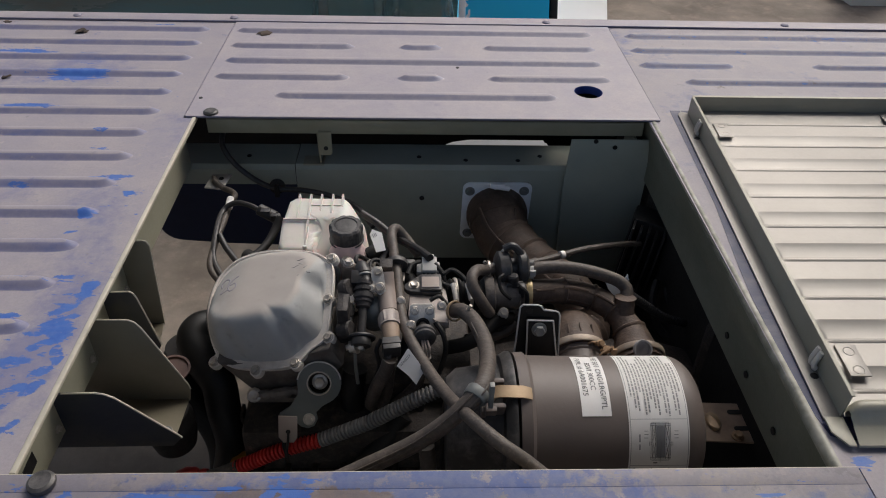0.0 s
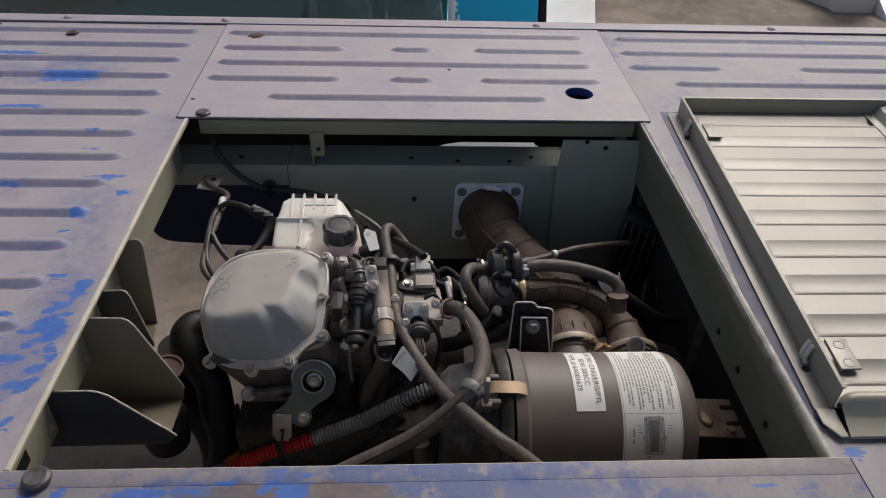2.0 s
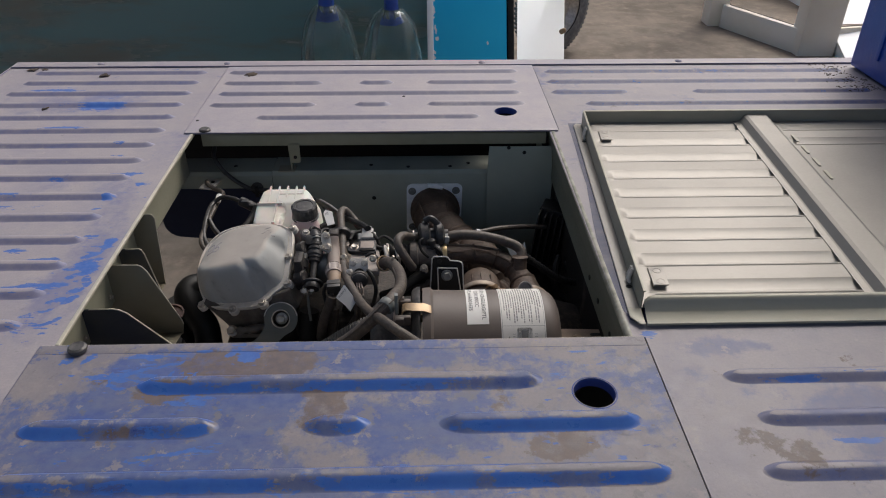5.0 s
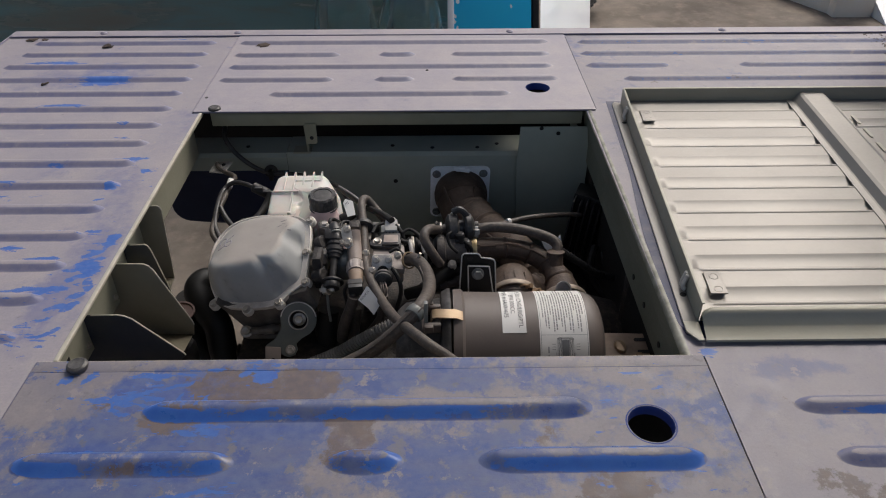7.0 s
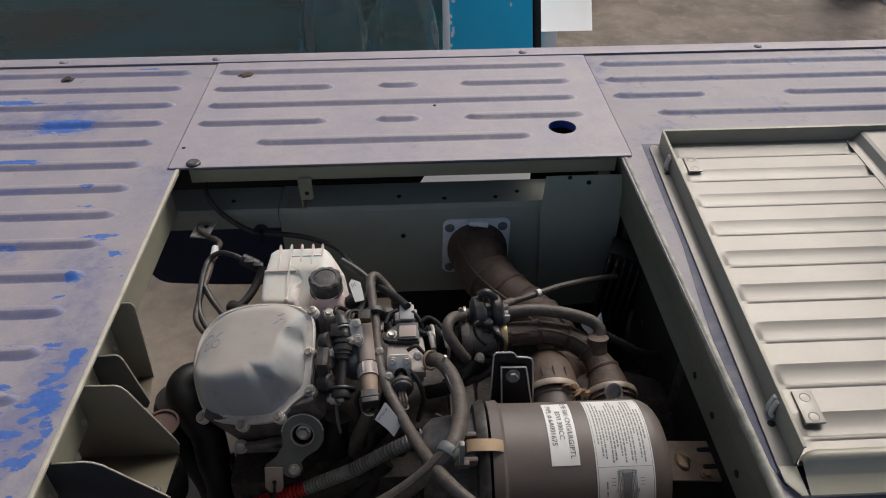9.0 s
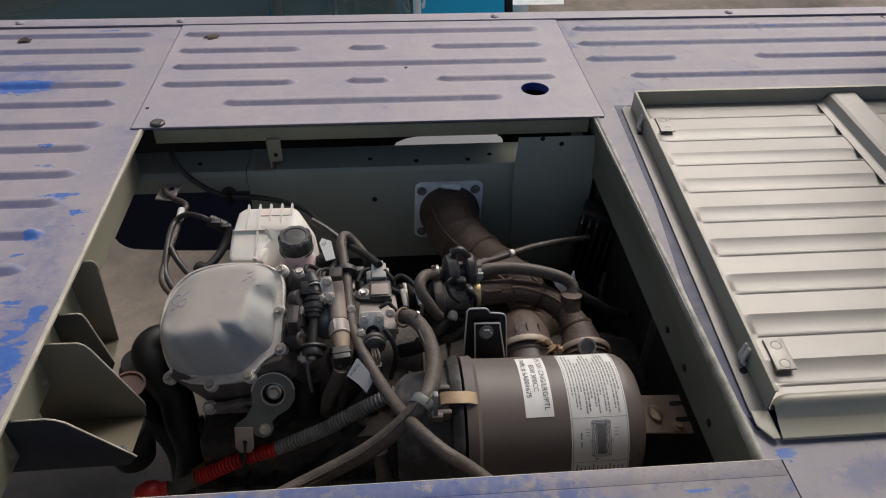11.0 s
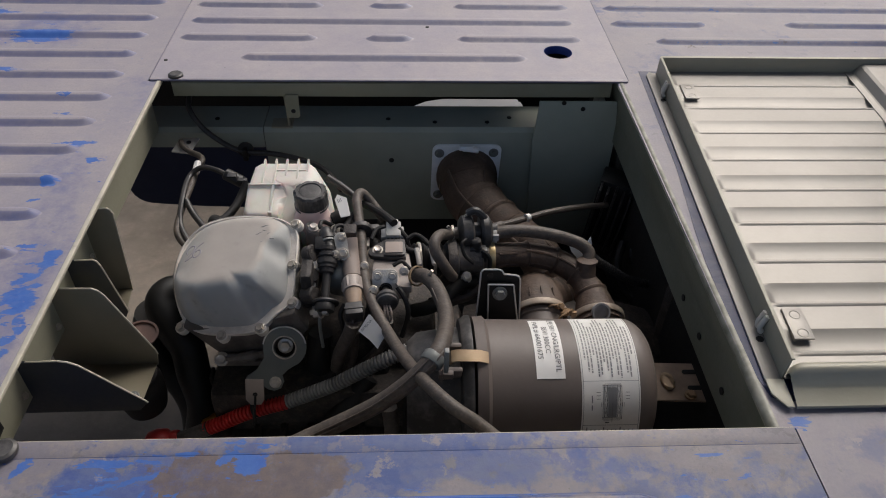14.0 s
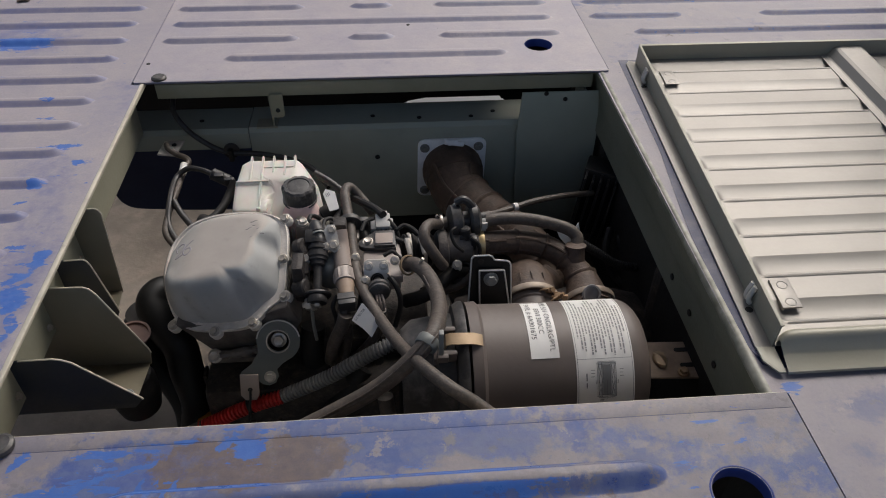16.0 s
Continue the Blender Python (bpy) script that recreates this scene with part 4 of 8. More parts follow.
part("web", bm, M_RAIL, rrail)
for y in (0.253, 0.188, 0.106, 0.036):
    bm = bmesh.new()
    lathe(bm, (0.7332, y, -0.082), (-1, 0, 0), [(0, 0.0045), (0.0012, 0.0045)], 12)
    part("punched_hole", bm, M_BLACK, rrail)

beam = thing("cross_member", (0.3, 0.70, -0.29), "grey-green folded steel cross member behind the engine", "chassis beam")
BM_X = Matrix(((0, 0, 1, 0), (1, 0, 0, 0), (0, 1, 0, 0), (0, 0, 0, 1)))
bm = bmesh.new()
prism(bm, [(0.668, -0.288), (0.672, -0.288), (0.672, -0.101), (0.676, -0.096), (0.746, -0.0965), (0.746, -0.0935), (0.675, -0.092), (0.668, -0.099)], Matrix.Translation((0.142, 0, 0)) @ BM_X, 0.575, 0.0)
part("main_face", bm, M_GREEN, beam)
bm = bmesh.new()
prism(bm, [(0.670, -0.13), (0.674, -0.13), (0.674, -0.102), (0.678, -0.098), (0.746, -0.0975), (0.746, -0.0945), (0.677, -0.094), (0.670, -0.101)], Matrix.Translation((-0.12, 0, 0)) @ BM_X, 0.260, 0.0)
part("left_face", bm, M_GREEN, beam)
bm = bmesh.new()
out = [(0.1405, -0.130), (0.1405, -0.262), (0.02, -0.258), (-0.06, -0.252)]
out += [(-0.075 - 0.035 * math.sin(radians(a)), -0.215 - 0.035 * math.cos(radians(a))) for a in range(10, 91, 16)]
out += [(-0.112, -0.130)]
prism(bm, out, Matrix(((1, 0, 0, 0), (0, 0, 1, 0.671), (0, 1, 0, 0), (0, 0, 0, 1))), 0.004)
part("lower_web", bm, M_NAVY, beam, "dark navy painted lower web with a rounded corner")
for x, y in ((0.06, 0.70), (0.43, 0.69), (0.52, 0.69), (0.56, 0.705), (0.35, 0.70)):
    bm = bmesh.new()
    lathe(bm, (x, y, -0.0922), (0, 0, 1), [(0, 0.004), (0.0012, 0.004)], 10)
    part("punched_hole", bm, M_BLACK, beam)
for x, z in ((0.355, -0.155),):
    bm = bmesh.new()
    lathe(bm, (x, 0.6678, z), (0, -1, 0), [(0, 0.0045), (0.001, 0.0045)], 10)
    part("punched_hole", bm, M_BLACK, beam)

strip = thing("support_angle", (0.36, 0.665, -0.03), "dusty olive steel angle under the deck edge", "bracket")
bm = bmesh.new()
box(bm, (0.009, 0.6655, -0.0295), (0.718, 0.6685, -0.002), 0.001)
box(bm, (0.009, 0.6655, -0.006), (0.718, 0.70, -0.0025), 0.001)
part("flange", bm, M_OLIVE, strip)
bm = bmesh.new()
prism(bm, [(0.186, -0.024), (0.186, -0.062), (0.189, -0.066), (0.204, -0.066), (0.207, -0.062), (0.207, -0.024)], Matrix(((1, 0, 0, 0), (0, 0, 1, 0.660), (0, 1, 0, 0), (0, 0, 0, 1))), 0.003)
prism(bm, [(0.664, -0.03), (0.695, -0.03), (0.690, -0.085), (0.684, -0.092), (0.676, -0.092)], Matrix.Translation((0.183, 0, 0)) @ BM_X, 0.003)
box(bm, (0.155, 0.672, -0.0935), (0.190, 0.70, -0.0905))
tab = part("hanging_tab", bm, M_OLIVE, strip)
bm = bmesh.new()
lathe(bm, (0.197, 0.6602, -0.053), (0, -1, 0), [(0, 0.0038), (0.001, 0.0038)], 12)
part("punched_hole", bm, M_BLACK, tab)

# added black sheet: keeps the space behind the beam dark round the slot
space_sheet = thing("dark_space_sheet", (0.5, 1.0, -0.10), "black sheet added to darken the space under the deck, with a long slot", "panel")
s0, s1, s2, s3 = (0.400, 1.000, -0.240), (0.459, 1.000, -0.224), (0.622, 1.000, -0.224), (0.637, 1.000, -0.242)
s4, s5 = (0.424, 1.000, -0.230), (0.626, 1.000, -0.231)
APR = Matrix(((1, 0, 0, 0), (0, 0, 1, 1.0), (0, 1, 0, 0), (0, 0, 0, 1)))
bm = bmesh.new()
prism(bm, [(-0.5, -0.012), (1.55, -0.012), (1.55, -0.60), (s3[0], -0.60), (s3[0], s3[2]), (s5[0] + 0.004, s5[2]), (s5[0], s5[2]), (s2[0], s2[2]), (s1[0], s1[2]), (s4[0], s4[2]), (s0[0], s0[2]), (s0[0] - 0.03, s0[2] - 0.05), (s0[0] - 0.03, -0.60), (0.27, -0.60), (0.25, -0.38), (-0.5, -0.38)], APR, 0.003)
part("sheet", bm, M_SHADOWGAP, space_sheet)
bm = bmesh.new()
prism(bm, [(s0[0] - 0.03, s0[2] - 0.05), (s3[0], s0[2] - 0.05), (s3[0], -0.60), (s0[0] - 0.03, -0.60)], APR @ pose(0, 0, 0.004), 0.003)
part("lower_sheet", bm, M_SHADOWGAP, space_sheet)

post = thing("corner_plate", (0.65, 0.66, -0.32), "grey-green steel corner plate with two holes", "bracket")
bm = bmesh.new()
prism(bm, [(0.600, -0.031), (0.729, -0.031), (0.737, -0.10), (0.737, -0.32), (0.605, -0.33), (0.596, -0.105)], Matrix(((1, 0, 0, 0), (0, 0, 1, 0.655), (0, 1, 0, 0), (0, 0, 0, 1))), 0.003, 0.0006)
part("face", bm, M_GREEN, post)
bm = bmesh.new()
prism(bm, [(0.659, -0.036), (0.72, -0.036), (0.74, -0.12), (0.74, -0.30), (0.659, -0.30)], Matrix.Translation((0.709, 0, 0)) @ BM_X, 0.003)
part("side_face", bm, M_GREEN, post)
for p in ((0.640, 0.654, -0.033), (0.673, 0.654, -0.044)):
    bm = bmesh.new()
    lathe(bm, p, (0, -1, 0), [(0, 0.004), (0.001, 0.004)], 10)
    part("punched_hole", bm, M_BLACK, post)


def gusset(far, near):
    """A rail bracket: two cheeks (y, outline in x and z) on the rail and a sloping shelf between their lower edges."""
    g = thing("rail_bracket", (0.0, (far[0] + near[0]) / 2, far[1][-1][1]), "olive and blue steel bracket welded to the side rail", "bracket", "brackets on the side rail")
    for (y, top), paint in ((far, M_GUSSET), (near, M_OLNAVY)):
        foot = [(-0.060, top[-1][1] - 0.002), (-0.060, -0.100), (-0.030, -0.093)]
        bm = bmesh.new()
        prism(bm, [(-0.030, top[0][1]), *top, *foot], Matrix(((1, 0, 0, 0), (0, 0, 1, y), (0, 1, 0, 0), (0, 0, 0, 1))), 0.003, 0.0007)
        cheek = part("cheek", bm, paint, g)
        bm = bmesh.new()
        for a, b in zip(top, top[1:-1]):
            sweep(bm, [Vector((a[0], y + 0.0012, a[1])), Vector((b[0], y + 0.0012, b[1]))], 0.0011, 6, 2)
        part("worn_edge", bm, M_EDGE, cheek, "bright worn edge of the cheek")
        bolt("bolt", (-0.0295, y - 0.010, -0.078), (1, 0, 0), g, 0.0032)
    (yb, b), (ya, a) = far, near
    bm = bmesh.new()
    f = bm.faces.new([bm.verts.new(v) for v in ((-0.060, ya, a[-1][1] + 0.002), (a[-1][0], ya, a[-1][1] + 0.003), (b[-1][0], yb, b[-1][1] + 0.003), (-0.060, yb, b[-1][1] + 0.002))])
    bmesh.ops.solidify(bm, geom=[f], thickness=0.003)
    part("shelf", bm, M_GUSSET, g, "dusty tan sloping shelf")
    bolt("shelf_bolt", ((a[-1][0] * 0.75 + b[-1][0] * 0.25 - 0.012), ya + 0.25 * (yb - ya), a[-1][1] + 0.25 * (b[-1][1] - a[-1][1]) + 0.004), (0, -0.4, 1), g, 0.0042, M_DKSTEEL)


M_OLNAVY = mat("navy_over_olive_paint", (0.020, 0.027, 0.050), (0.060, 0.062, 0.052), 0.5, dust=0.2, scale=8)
gusset((0.222, [(-0.018, -0.0265), (0.020, -0.0270), (0.026, -0.0305), (0.031, -0.0385), (0.0665, -0.134), (0.068, -0.142), (0.064, -0.163)]),
       (0.122, [(-0.019, -0.0358), (0.015, -0.0350), (0.024, -0.0370), (0.033, -0.0425), (0.088, -0.1045), (0.090, -0.108), (0.079, -0.121)]))
gusset((0.345, [(-0.018, -0.0090), (0.0045, -0.0070), (0.008, -0.0090), (0.0105, -0.0150), (0.0035, -0.120), (0.0030, -0.1290), (0.0020, -0.150)]),
       (0.275, [(-0.018, -0.0315), (0.0035, -0.0305), (0.007, -0.0325), (0.010, -0.0400), (0.0225, -0.1165), (0.0228, -0.120), (0.0180, -0.130)]))
bm = bmesh.new()
lathe(bm, (0.035, 0.215, -0.235), (0, 0, 1), [(0, 0.026), (0.02, 0.030), (0.05, 0.030), (0.056, 0.026), (0.060, 0.026), (0.060, 0.020)], 26)
solo("rubber_mount", bm, M_BLACK, "black round rubber engine mount under a bracket", "engine mount")
bm = bmesh.new()
lathe(bm, (0.025, 0.34, -0.25), (0, 0, 1), [(0, 0.028), (0.02, 0.034), (0.05, 0.034), (0.056, 0.028), (0.065, 0.028), (0.065, 0.022)], 26)
mount = solo("rubber_mount", bm, M_BLACK, "black round rubber engine mount with a rusty cup", "engine mount")
mc = Vector((0.032, 0.268, -0.154))
bm = bmesh.new()
lathe(bm, mc - Vector((0, 0, 0.006)), (0.05, -0.1, 1), [(0, 0.020), (0.004, 0.0225), (0.0065, 0.0225), (0.0065, 0.0195), (0.0035, 0.0185), (0.003, 0.004)], 26)
part("cup", bm, M_RUSTCUP, mount, "rusty brown pressed cup")


# ---- hatch lid, lying upside down on the deck ----
lid = thing("hatch_lid", (1.10, 0.38, 0.0), "silver-primed ribbed steel hatch lid lying upside down on the deck", "hatch lid")
SH = Matrix(((1, 0.066, 0, 0.7345), (0.0, 1, 0, 0.050), (0, 0, 1, 0.0), (0, 0, 0, 1)))
LW, LL, LH, FLOOR = 0.735, 0.637, 0.033, 0.0080
TROUGHS = [0.606 - 0.0693 * k for k in range(9)]


def lid_part(name, bm, material, label="", smooth=35):
    bmesh.ops.transform(bm, matrix=SH, verts=bm.verts)
    return part(name, bm, material, lid, label, smooth)


def trough(u, v):
    """How deep the sheet is pressed at (u, v), in metres."""
    along = 0.0
    for a, b in ((0.032, 0.352), (0.400, LW - 0.03)):
        if a < u < b and (u < 0.37 or v > 0.50):
            along = max(along, min(1.0, (u - a) / 0.016, (b - u) / 0.016))
    along = along * along * (3 - 2 * along)
    for c in TROUGHS:
        d = v - c
        if -0.0155 < d < 0.0155:
            # steep near wall, far wall that eases into the bottom
            u = min(1.0, (0.0155 - d) / 0.025)
            t = (d + 0.0155) / 0.004 if d < -0.0115 else u * (2 - u)
            return 0.0050 * along * min(1.0, t)
        if -0.0215 < d <= -0.0155:
            # a small raised bead along the near lip
            return -0.0014 * along * math.sin(math.pi * (d + 0.0215) / 0.006)
    return 0.0


bm = bmesh.new()
us = [0.018, 0.028, 0.0325, 0.035, 0.0375, 0.040, 0.0425, 0.045, 0.049, 0.08, 0.2, 0.330, 0.336, 0.342, 0.348, 0.354, 0.398, 0.404, 0.410, 0.416, 0.42, 0.55, 0.68, LW]
vs = sorted({round(0.002 + (LL - 0.003) * k / 40, 4) for k in range(41)} | {round(c + d, 4) for c in TROUGHS for d in (-0.0216, -0.0200, -0.0185, -0.0170, -0.0156, -0.0140, -0.0125, -0.011, -0.0095, -0.005, -0.0005, 0.004, 0.0095, 0.0125, 0.0155, 0.0160)})
vs = [v for v in vs if 0 <= v <= LL]
grid = [[bm.verts.new((u, v, FLOOR - trough(u, v))) for v in vs] for u in us]
for a, b in zip(grid, grid[1:]):
    for j in range(len(vs) - 1):
        bm.faces.new((a[j], b[j], b[j + 1], a[j + 1]))
lid_part("ribbed_sheet", bm, M_LID, "silver ribbed sheet", 14)
bm = bmesh.new()
prism(bm, [(0.0, 0.004), (0.0175, 0.004), (0.0175, LL), (0.006, LL + 0.006), (0.0, LL - 0.004)], pose(0, 0, 0.001), 0.0022, 0.0006)
lid_part("side_flange", bm, M_LID)
bm = bmesh.new()
box(bm, (0.0170, 0.006, 0.001), (0.0190, LL, LH), 0.0006)
box(bm, (0.0172, 0.006, LH - 0.0018), (0.0212, LL, LH + 0.0002), 0.0008)
lid_part("side_wall", bm, M_LIDRIM)
bm = bmesh.new()
box(bm, (0.0190, LL - 0.002, 0.001), (LW, LL, LH), 0.0006)
box(bm, (0.0190, LL - 0.0005, LH - 0.0018), (LW, LL + 0.004, LH), 0.0006)
lid_part("rear_wall", bm, M_LIDRIM)
bm = bmesh.new()
box(bm, (LW, 0.0, 0.001), (LW + 0.002, LL, LH), 0.0006)
lid_part("far_wall", bm, M_LIDRIM)
bm = bmesh.new()
prof = [(0.014, FLOOR), (0.0125, 0.018), (0.0095, 0.0235), (0.0060, 0.0262), (0.0015, 0.0268), (-0.0015, 0.0252), (-0.0035, 0.0225), (-0.0105, 0.0125), (-0.0130, 0.0108), (-0.030, 0.0065), (-0.0305, 0.0035)]
rings = []
for u, s in ((0.0195, 0.55), (0.022, 0.80), (0.027, 0.95), (0.034, 1.0), (0.30, 1.0), (LW, 1.0)):
    rings.append([bm.verts.new((u, v if v < -0.008 else v * s - 0.004 * (1 - s), 0.004 + (z - 0.004) * (s if v > -0.008 else 1))) for v, z in prof])
for a, b in zip(rings, rings[1:]):
    for j in range(len(prof) - 1):
        bm.faces.new((a[j], b[j], b[j + 1], a[j + 1]))
lid_part("front_wall", bm, M_LIDRIM, "rounded folded front rim", 50)
bm = bmesh.new()
prism(bm, [(-0.001, 0.004), (0.0175, 0.003), (0.0175, -0.030), (0.0105, -0.030), (-0.0005, -0.014)], pose(0, 0, 0.0045), 0.002, 0.0005)
lid_part("corner_flange", bm, M_LIDRIM)
XB = Matrix(((1, 0, 0, 0), (0, 0, -1, LL - 0.003), (0, 1, 0, 0), (0, 0, 0, 1)))
bm = bmesh.new()
prism(bm, [(0.334, 0.0080), (0.346, 0.0080), (0.349, 0.0090), (0.3570, 0.0205), (0.3620, 0.0226), (0.3980, 0.0226), (0.403, 0.0205), (0.409, 0.0090), (0.412, 0.0080), (0.422, 0.0080), (0.422, 0.0092), (0.413, 0.0094), (0.4105, 0.0105), (0.4045, 0.0216), (0.399, 0.0241), (0.361, 0.0241), (0.3555, 0.0216), (0.3475, 0.0105), (0.345, 0.0094), (0.334, 0.0092)], XB, LL - 0.02)
lid_part("stiffener", bm, M_LID, "hat-section stiffener across the lid", 15)
for v0, lift in ((0.072, 0.004), (0.565, 0.0)):
    bm = bmesh.new()
    for d in (-0.0035, 0.0035):
        sweep(bm, [(0.0160, v0 + d, 0.026), (0.0145, v0 + d, 0.021), (0.0120, v0 + d - 0.001, 0.013), (0.0125, v0 + d - 0.002, 0.008), (0.0150, v0 + d - 0.003, 0.006)], 0.0030, 8, 5)
    lid_part("spring_clip", bm, M_ALU, "bright bent steel spring clip", 60)
    bm = bmesh.new()
    lathe(bm, (0.0115, v0 - 0.014, 0.0030), (0, 0, 1), [(0, 0.0045), (0.0006, 0.0042)], 14)
    lid_part("clip_hole", bm, M_BLACK)
    bm = bmesh.new()
    box(bm, (0.044, v0 - 0.021, 0.0085), (0.066, v0 + 0.023, 0.0108), 0.0010)
    box(bm, (0.044, v0 - 0.021, FLOOR - 0.002), (0.0465, v0 + 0.023, 0.0100), 0.0008)
    tabp = lid_part("hinge_tab", bm, M_LID, "spot-welded hinge tab")
    for d in (-0.013, 0.013):
        bm = bmesh.new()
        lathe(bm, (0.0555, v0 + d, 0.0106), (0, 0, 1), [(0, 0.0062), (0.0006, 0.0058), (0.0001, 0.0050), (0.0004, 0.0030), (0.0004, 0.0004)], 16)
        bmesh.ops.transform(bm, matrix=SH, verts=bm.verts)
        part("spot_weld", bm, M_LID, tabp)
for v0 in (0.545, 0.492, 0.438, 0.385):
    bm = bmesh.new()
    prism(bm, stadium(-0.017, 0.017, 0.0, 0.0030, 5), pose(0.4335, v0, FLOOR + 0.0004, rz=90), 0.0016)
    lid_part("weld_slit", bm, M_LIDRIM, "dark stitch weld beside the stiffener")

# ---- blue cab behind the deck ----
cab = thing("vehicle_cab", (1.9, 0.33, -0.1), "glossy dark blue truck cab wall with white corner trim", "vehicle cab")
bm = bmesh.new()
box(bm, (1.548, -0.42, 0.004), (2.5, 1.055, 0.62), 0.012)
part("cab_wall", bm, M_BLUE, cab)
bm = bmesh.new()
box(bm, (1.544, 0.94, 0.05), (1.549, 0.955, 0.55), 0.002)
box(bm, (1.544, 0.70, 0.05), (1.549, 0.715, 0.55), 0.002)
part("pressed_seam", bm, M_BLUE, cab)
random.seed(4)
bm = bmesh.new()
for k in range(150):
    t = random.random()
    p = Vector((1.455 + 0.085 * random.random() - 0.03 * t, 1.06 - 0.20 * random.random(), 0.006))
    d = Vector((random.uniform(-1, 1), random.uniform(-1, 1), random.uniform(-0.05, 0.1))) * random.uniform(0.003, 0.010)
    sweep(bm, [p, p + d * 0.5 + Vector((0, 0, 0.001)), p + d], 0.0007, 4, 2)
tagged(part("straw_litter", bm, M_DIRT), "dry straw and dirt swept against the cab", "litter", kind="stuff")
for x, y, s in ((-0.307, 1.012, 1.0), (0.045, 1.010, 1.2), (-0.50, 1.055, 0.9), (-0.47, 1.053, 0.7), (-0.36, 0.80, 0.6)):
    bm = bmesh.new()
    bmesh.ops.create_icosphere(bm, subdivisions=2, radius=0.008 * s, matrix=Matrix.Translation((x, y, 0.003)) @ Matrix.Diagonal((1.5, 0.7, 0.4, 1)))
    for v in bm.verts:
        v.co += Vector((1, 1, 0.4)) * 0.008 * s * noise.noise(v.co * 190)
    solo("dirt_clod", bm, M_DIRT, "small dry clod of dirt on the deck", "dirt", "clods on the deck")


# ---- engine ----
engine = thing("engine", (0.28, 0.33, -0.60), "small water-cooled petrol engine with a silver valve cover", "engine")
VC = Matrix(((0.9807, 0.0, -0.19551, 0.15865), (-0.08636, 0.89714, -0.43322, 0.31345), (0.1754, 0.44174, 0.87983, -0.08944), (0, 0, 0, 1)))


def blob_ring(pts, n=72):
    """A closed smooth line through the points (x, y), in n even steps of the parameter."""
    k = len(pts)
    out = []
    for i in range(n):
        u = i / n * k
        j = int(u)
        t = u - j
        a, b, c, d = (Vector(pts[(j + q) % k]) for q in (-1, 0, 1, 2))
        out.append(0.5 * (2 * b + (c - a) * t + (2 * a - 5 * b + 4 * c - d) * t * t + (3 * b - a - 3 * c + d) * t ** 3))
    return out


BASE = [(-0.062, -0.058), (-0.045, -0.068), (-0.012, -0.073), (0.024, -0.0735), (0.040, -0.067), (0.052, -0.055), (0.069, -0.041), (0.0725, -0.010), (0.073, 0.040), (0.066, 0.060), (0.043, 0.075), (0.0, 0.081), (-0.035, 0.078), (-0.060, 0.067), (-0.080, 0.040), (-0.086, 0.0), (-0.077, -0.034)]
HOLLOWS = (((-0.040, -0.050), (-0.027, -0.080), 0.0150, -0.0078), ((0.037, -0.048), (0.044, -0.076), 0.0095, -0.0090), ((0.049, -0.036), (0.062, -0.053), 0.0078, 0.0042), ((0.066, 0.016), (0.080, 0.002), 0.0190, -0.0160),
           ((-0.066, -0.015), (-0.052, -0.060), 0.0150, 0.0025))


def crown_height(x, y, inside, facing):
    """Height of the cover over its flange: a wedge whose top lies nearly level, rounded into walls that rise from the rim."""
    top = 0.0445 - 0.43 * y + 0.10 * x - 5.5 * max(0.0, -x - 0.02) ** 2
    wall = 0.004 + inside * (3.0 - 1.3 * max(0.0, min(1.0, -1.6 * facing - 0.2)))
    k = 0.036
    h = max(k - abs(top - wall), 0.0) / k
    return min(top, wall) - h * h * k * 0.25


ring = blob_ring(BASE, 120)
bm = bmesh.new()
loops = []
STEPS = [1.0, 0.985, 0.965, 0.94, 0.915, 0.89, 0.86, 0.83, 0.80, 0.77, 0.74, 0.70, 0.66, 0.62, 0.57, 0.52, 0.46, 0.40, 0.32, 0.24, 0.16, 0.08]
for q in STEPS:
    row = []
    for p in ring:
        x, y = p.x * q, p.y * q
        inside = (1 - q) * p.length
        h = crown_height(x, y, inside, p.y / p.length)
        if q < 0.99:
            for a, c, rad, depth in HOLLOWS:
                a, c, v = Vector(a), Vector(c), Vector((x, y))
                t = max(0.0, min(1.0, (v - a).dot(c - a) / (c - a).length_squared))
                k = (v - a.lerp(c, t)).length / rad
                if k < 1:
                    h += depth * (1 - k * k) ** 2 * min(1.0, inside / 0.006)
            h += 0.0004 * noise.noise(Vector((x, y, h)) * 45)
        row.append(bm.verts.new((x, y, max(h, 0.0035))))
    loops.append(row)
for a, b in zip(loops, loops[1:]):
    for k in range(120):
        bm.faces.new((a[k], a[(k + 1) % 120], b[(k + 1) % 120], b[k]))
bm.faces.new(loops[-1])
bmesh.ops.transform(bm, matrix=VC, verts=bm.verts)
cover = part("valve_cover", bm, M_COVER, engine, "silver painted valve cover with faint chalk marks", smooth=70)
from mathutils.bvhtree import BVHTree

tree = BVHTree.FromPolygons([v.co[:] for v in cover.data.vertices], [p.vertices[:] for p in cover.data.polygons])


def on_cover(x, y, lift):
    """The place on the cover's skin above (x, y) of its base."""
    up = VC.to_3x3() @ Vector((0, 0, 1))
    hit, nor, _, _ = tree.ray_cast(VC @ Vector((x, y, 0.10)), -up)
    return hit + up * lift


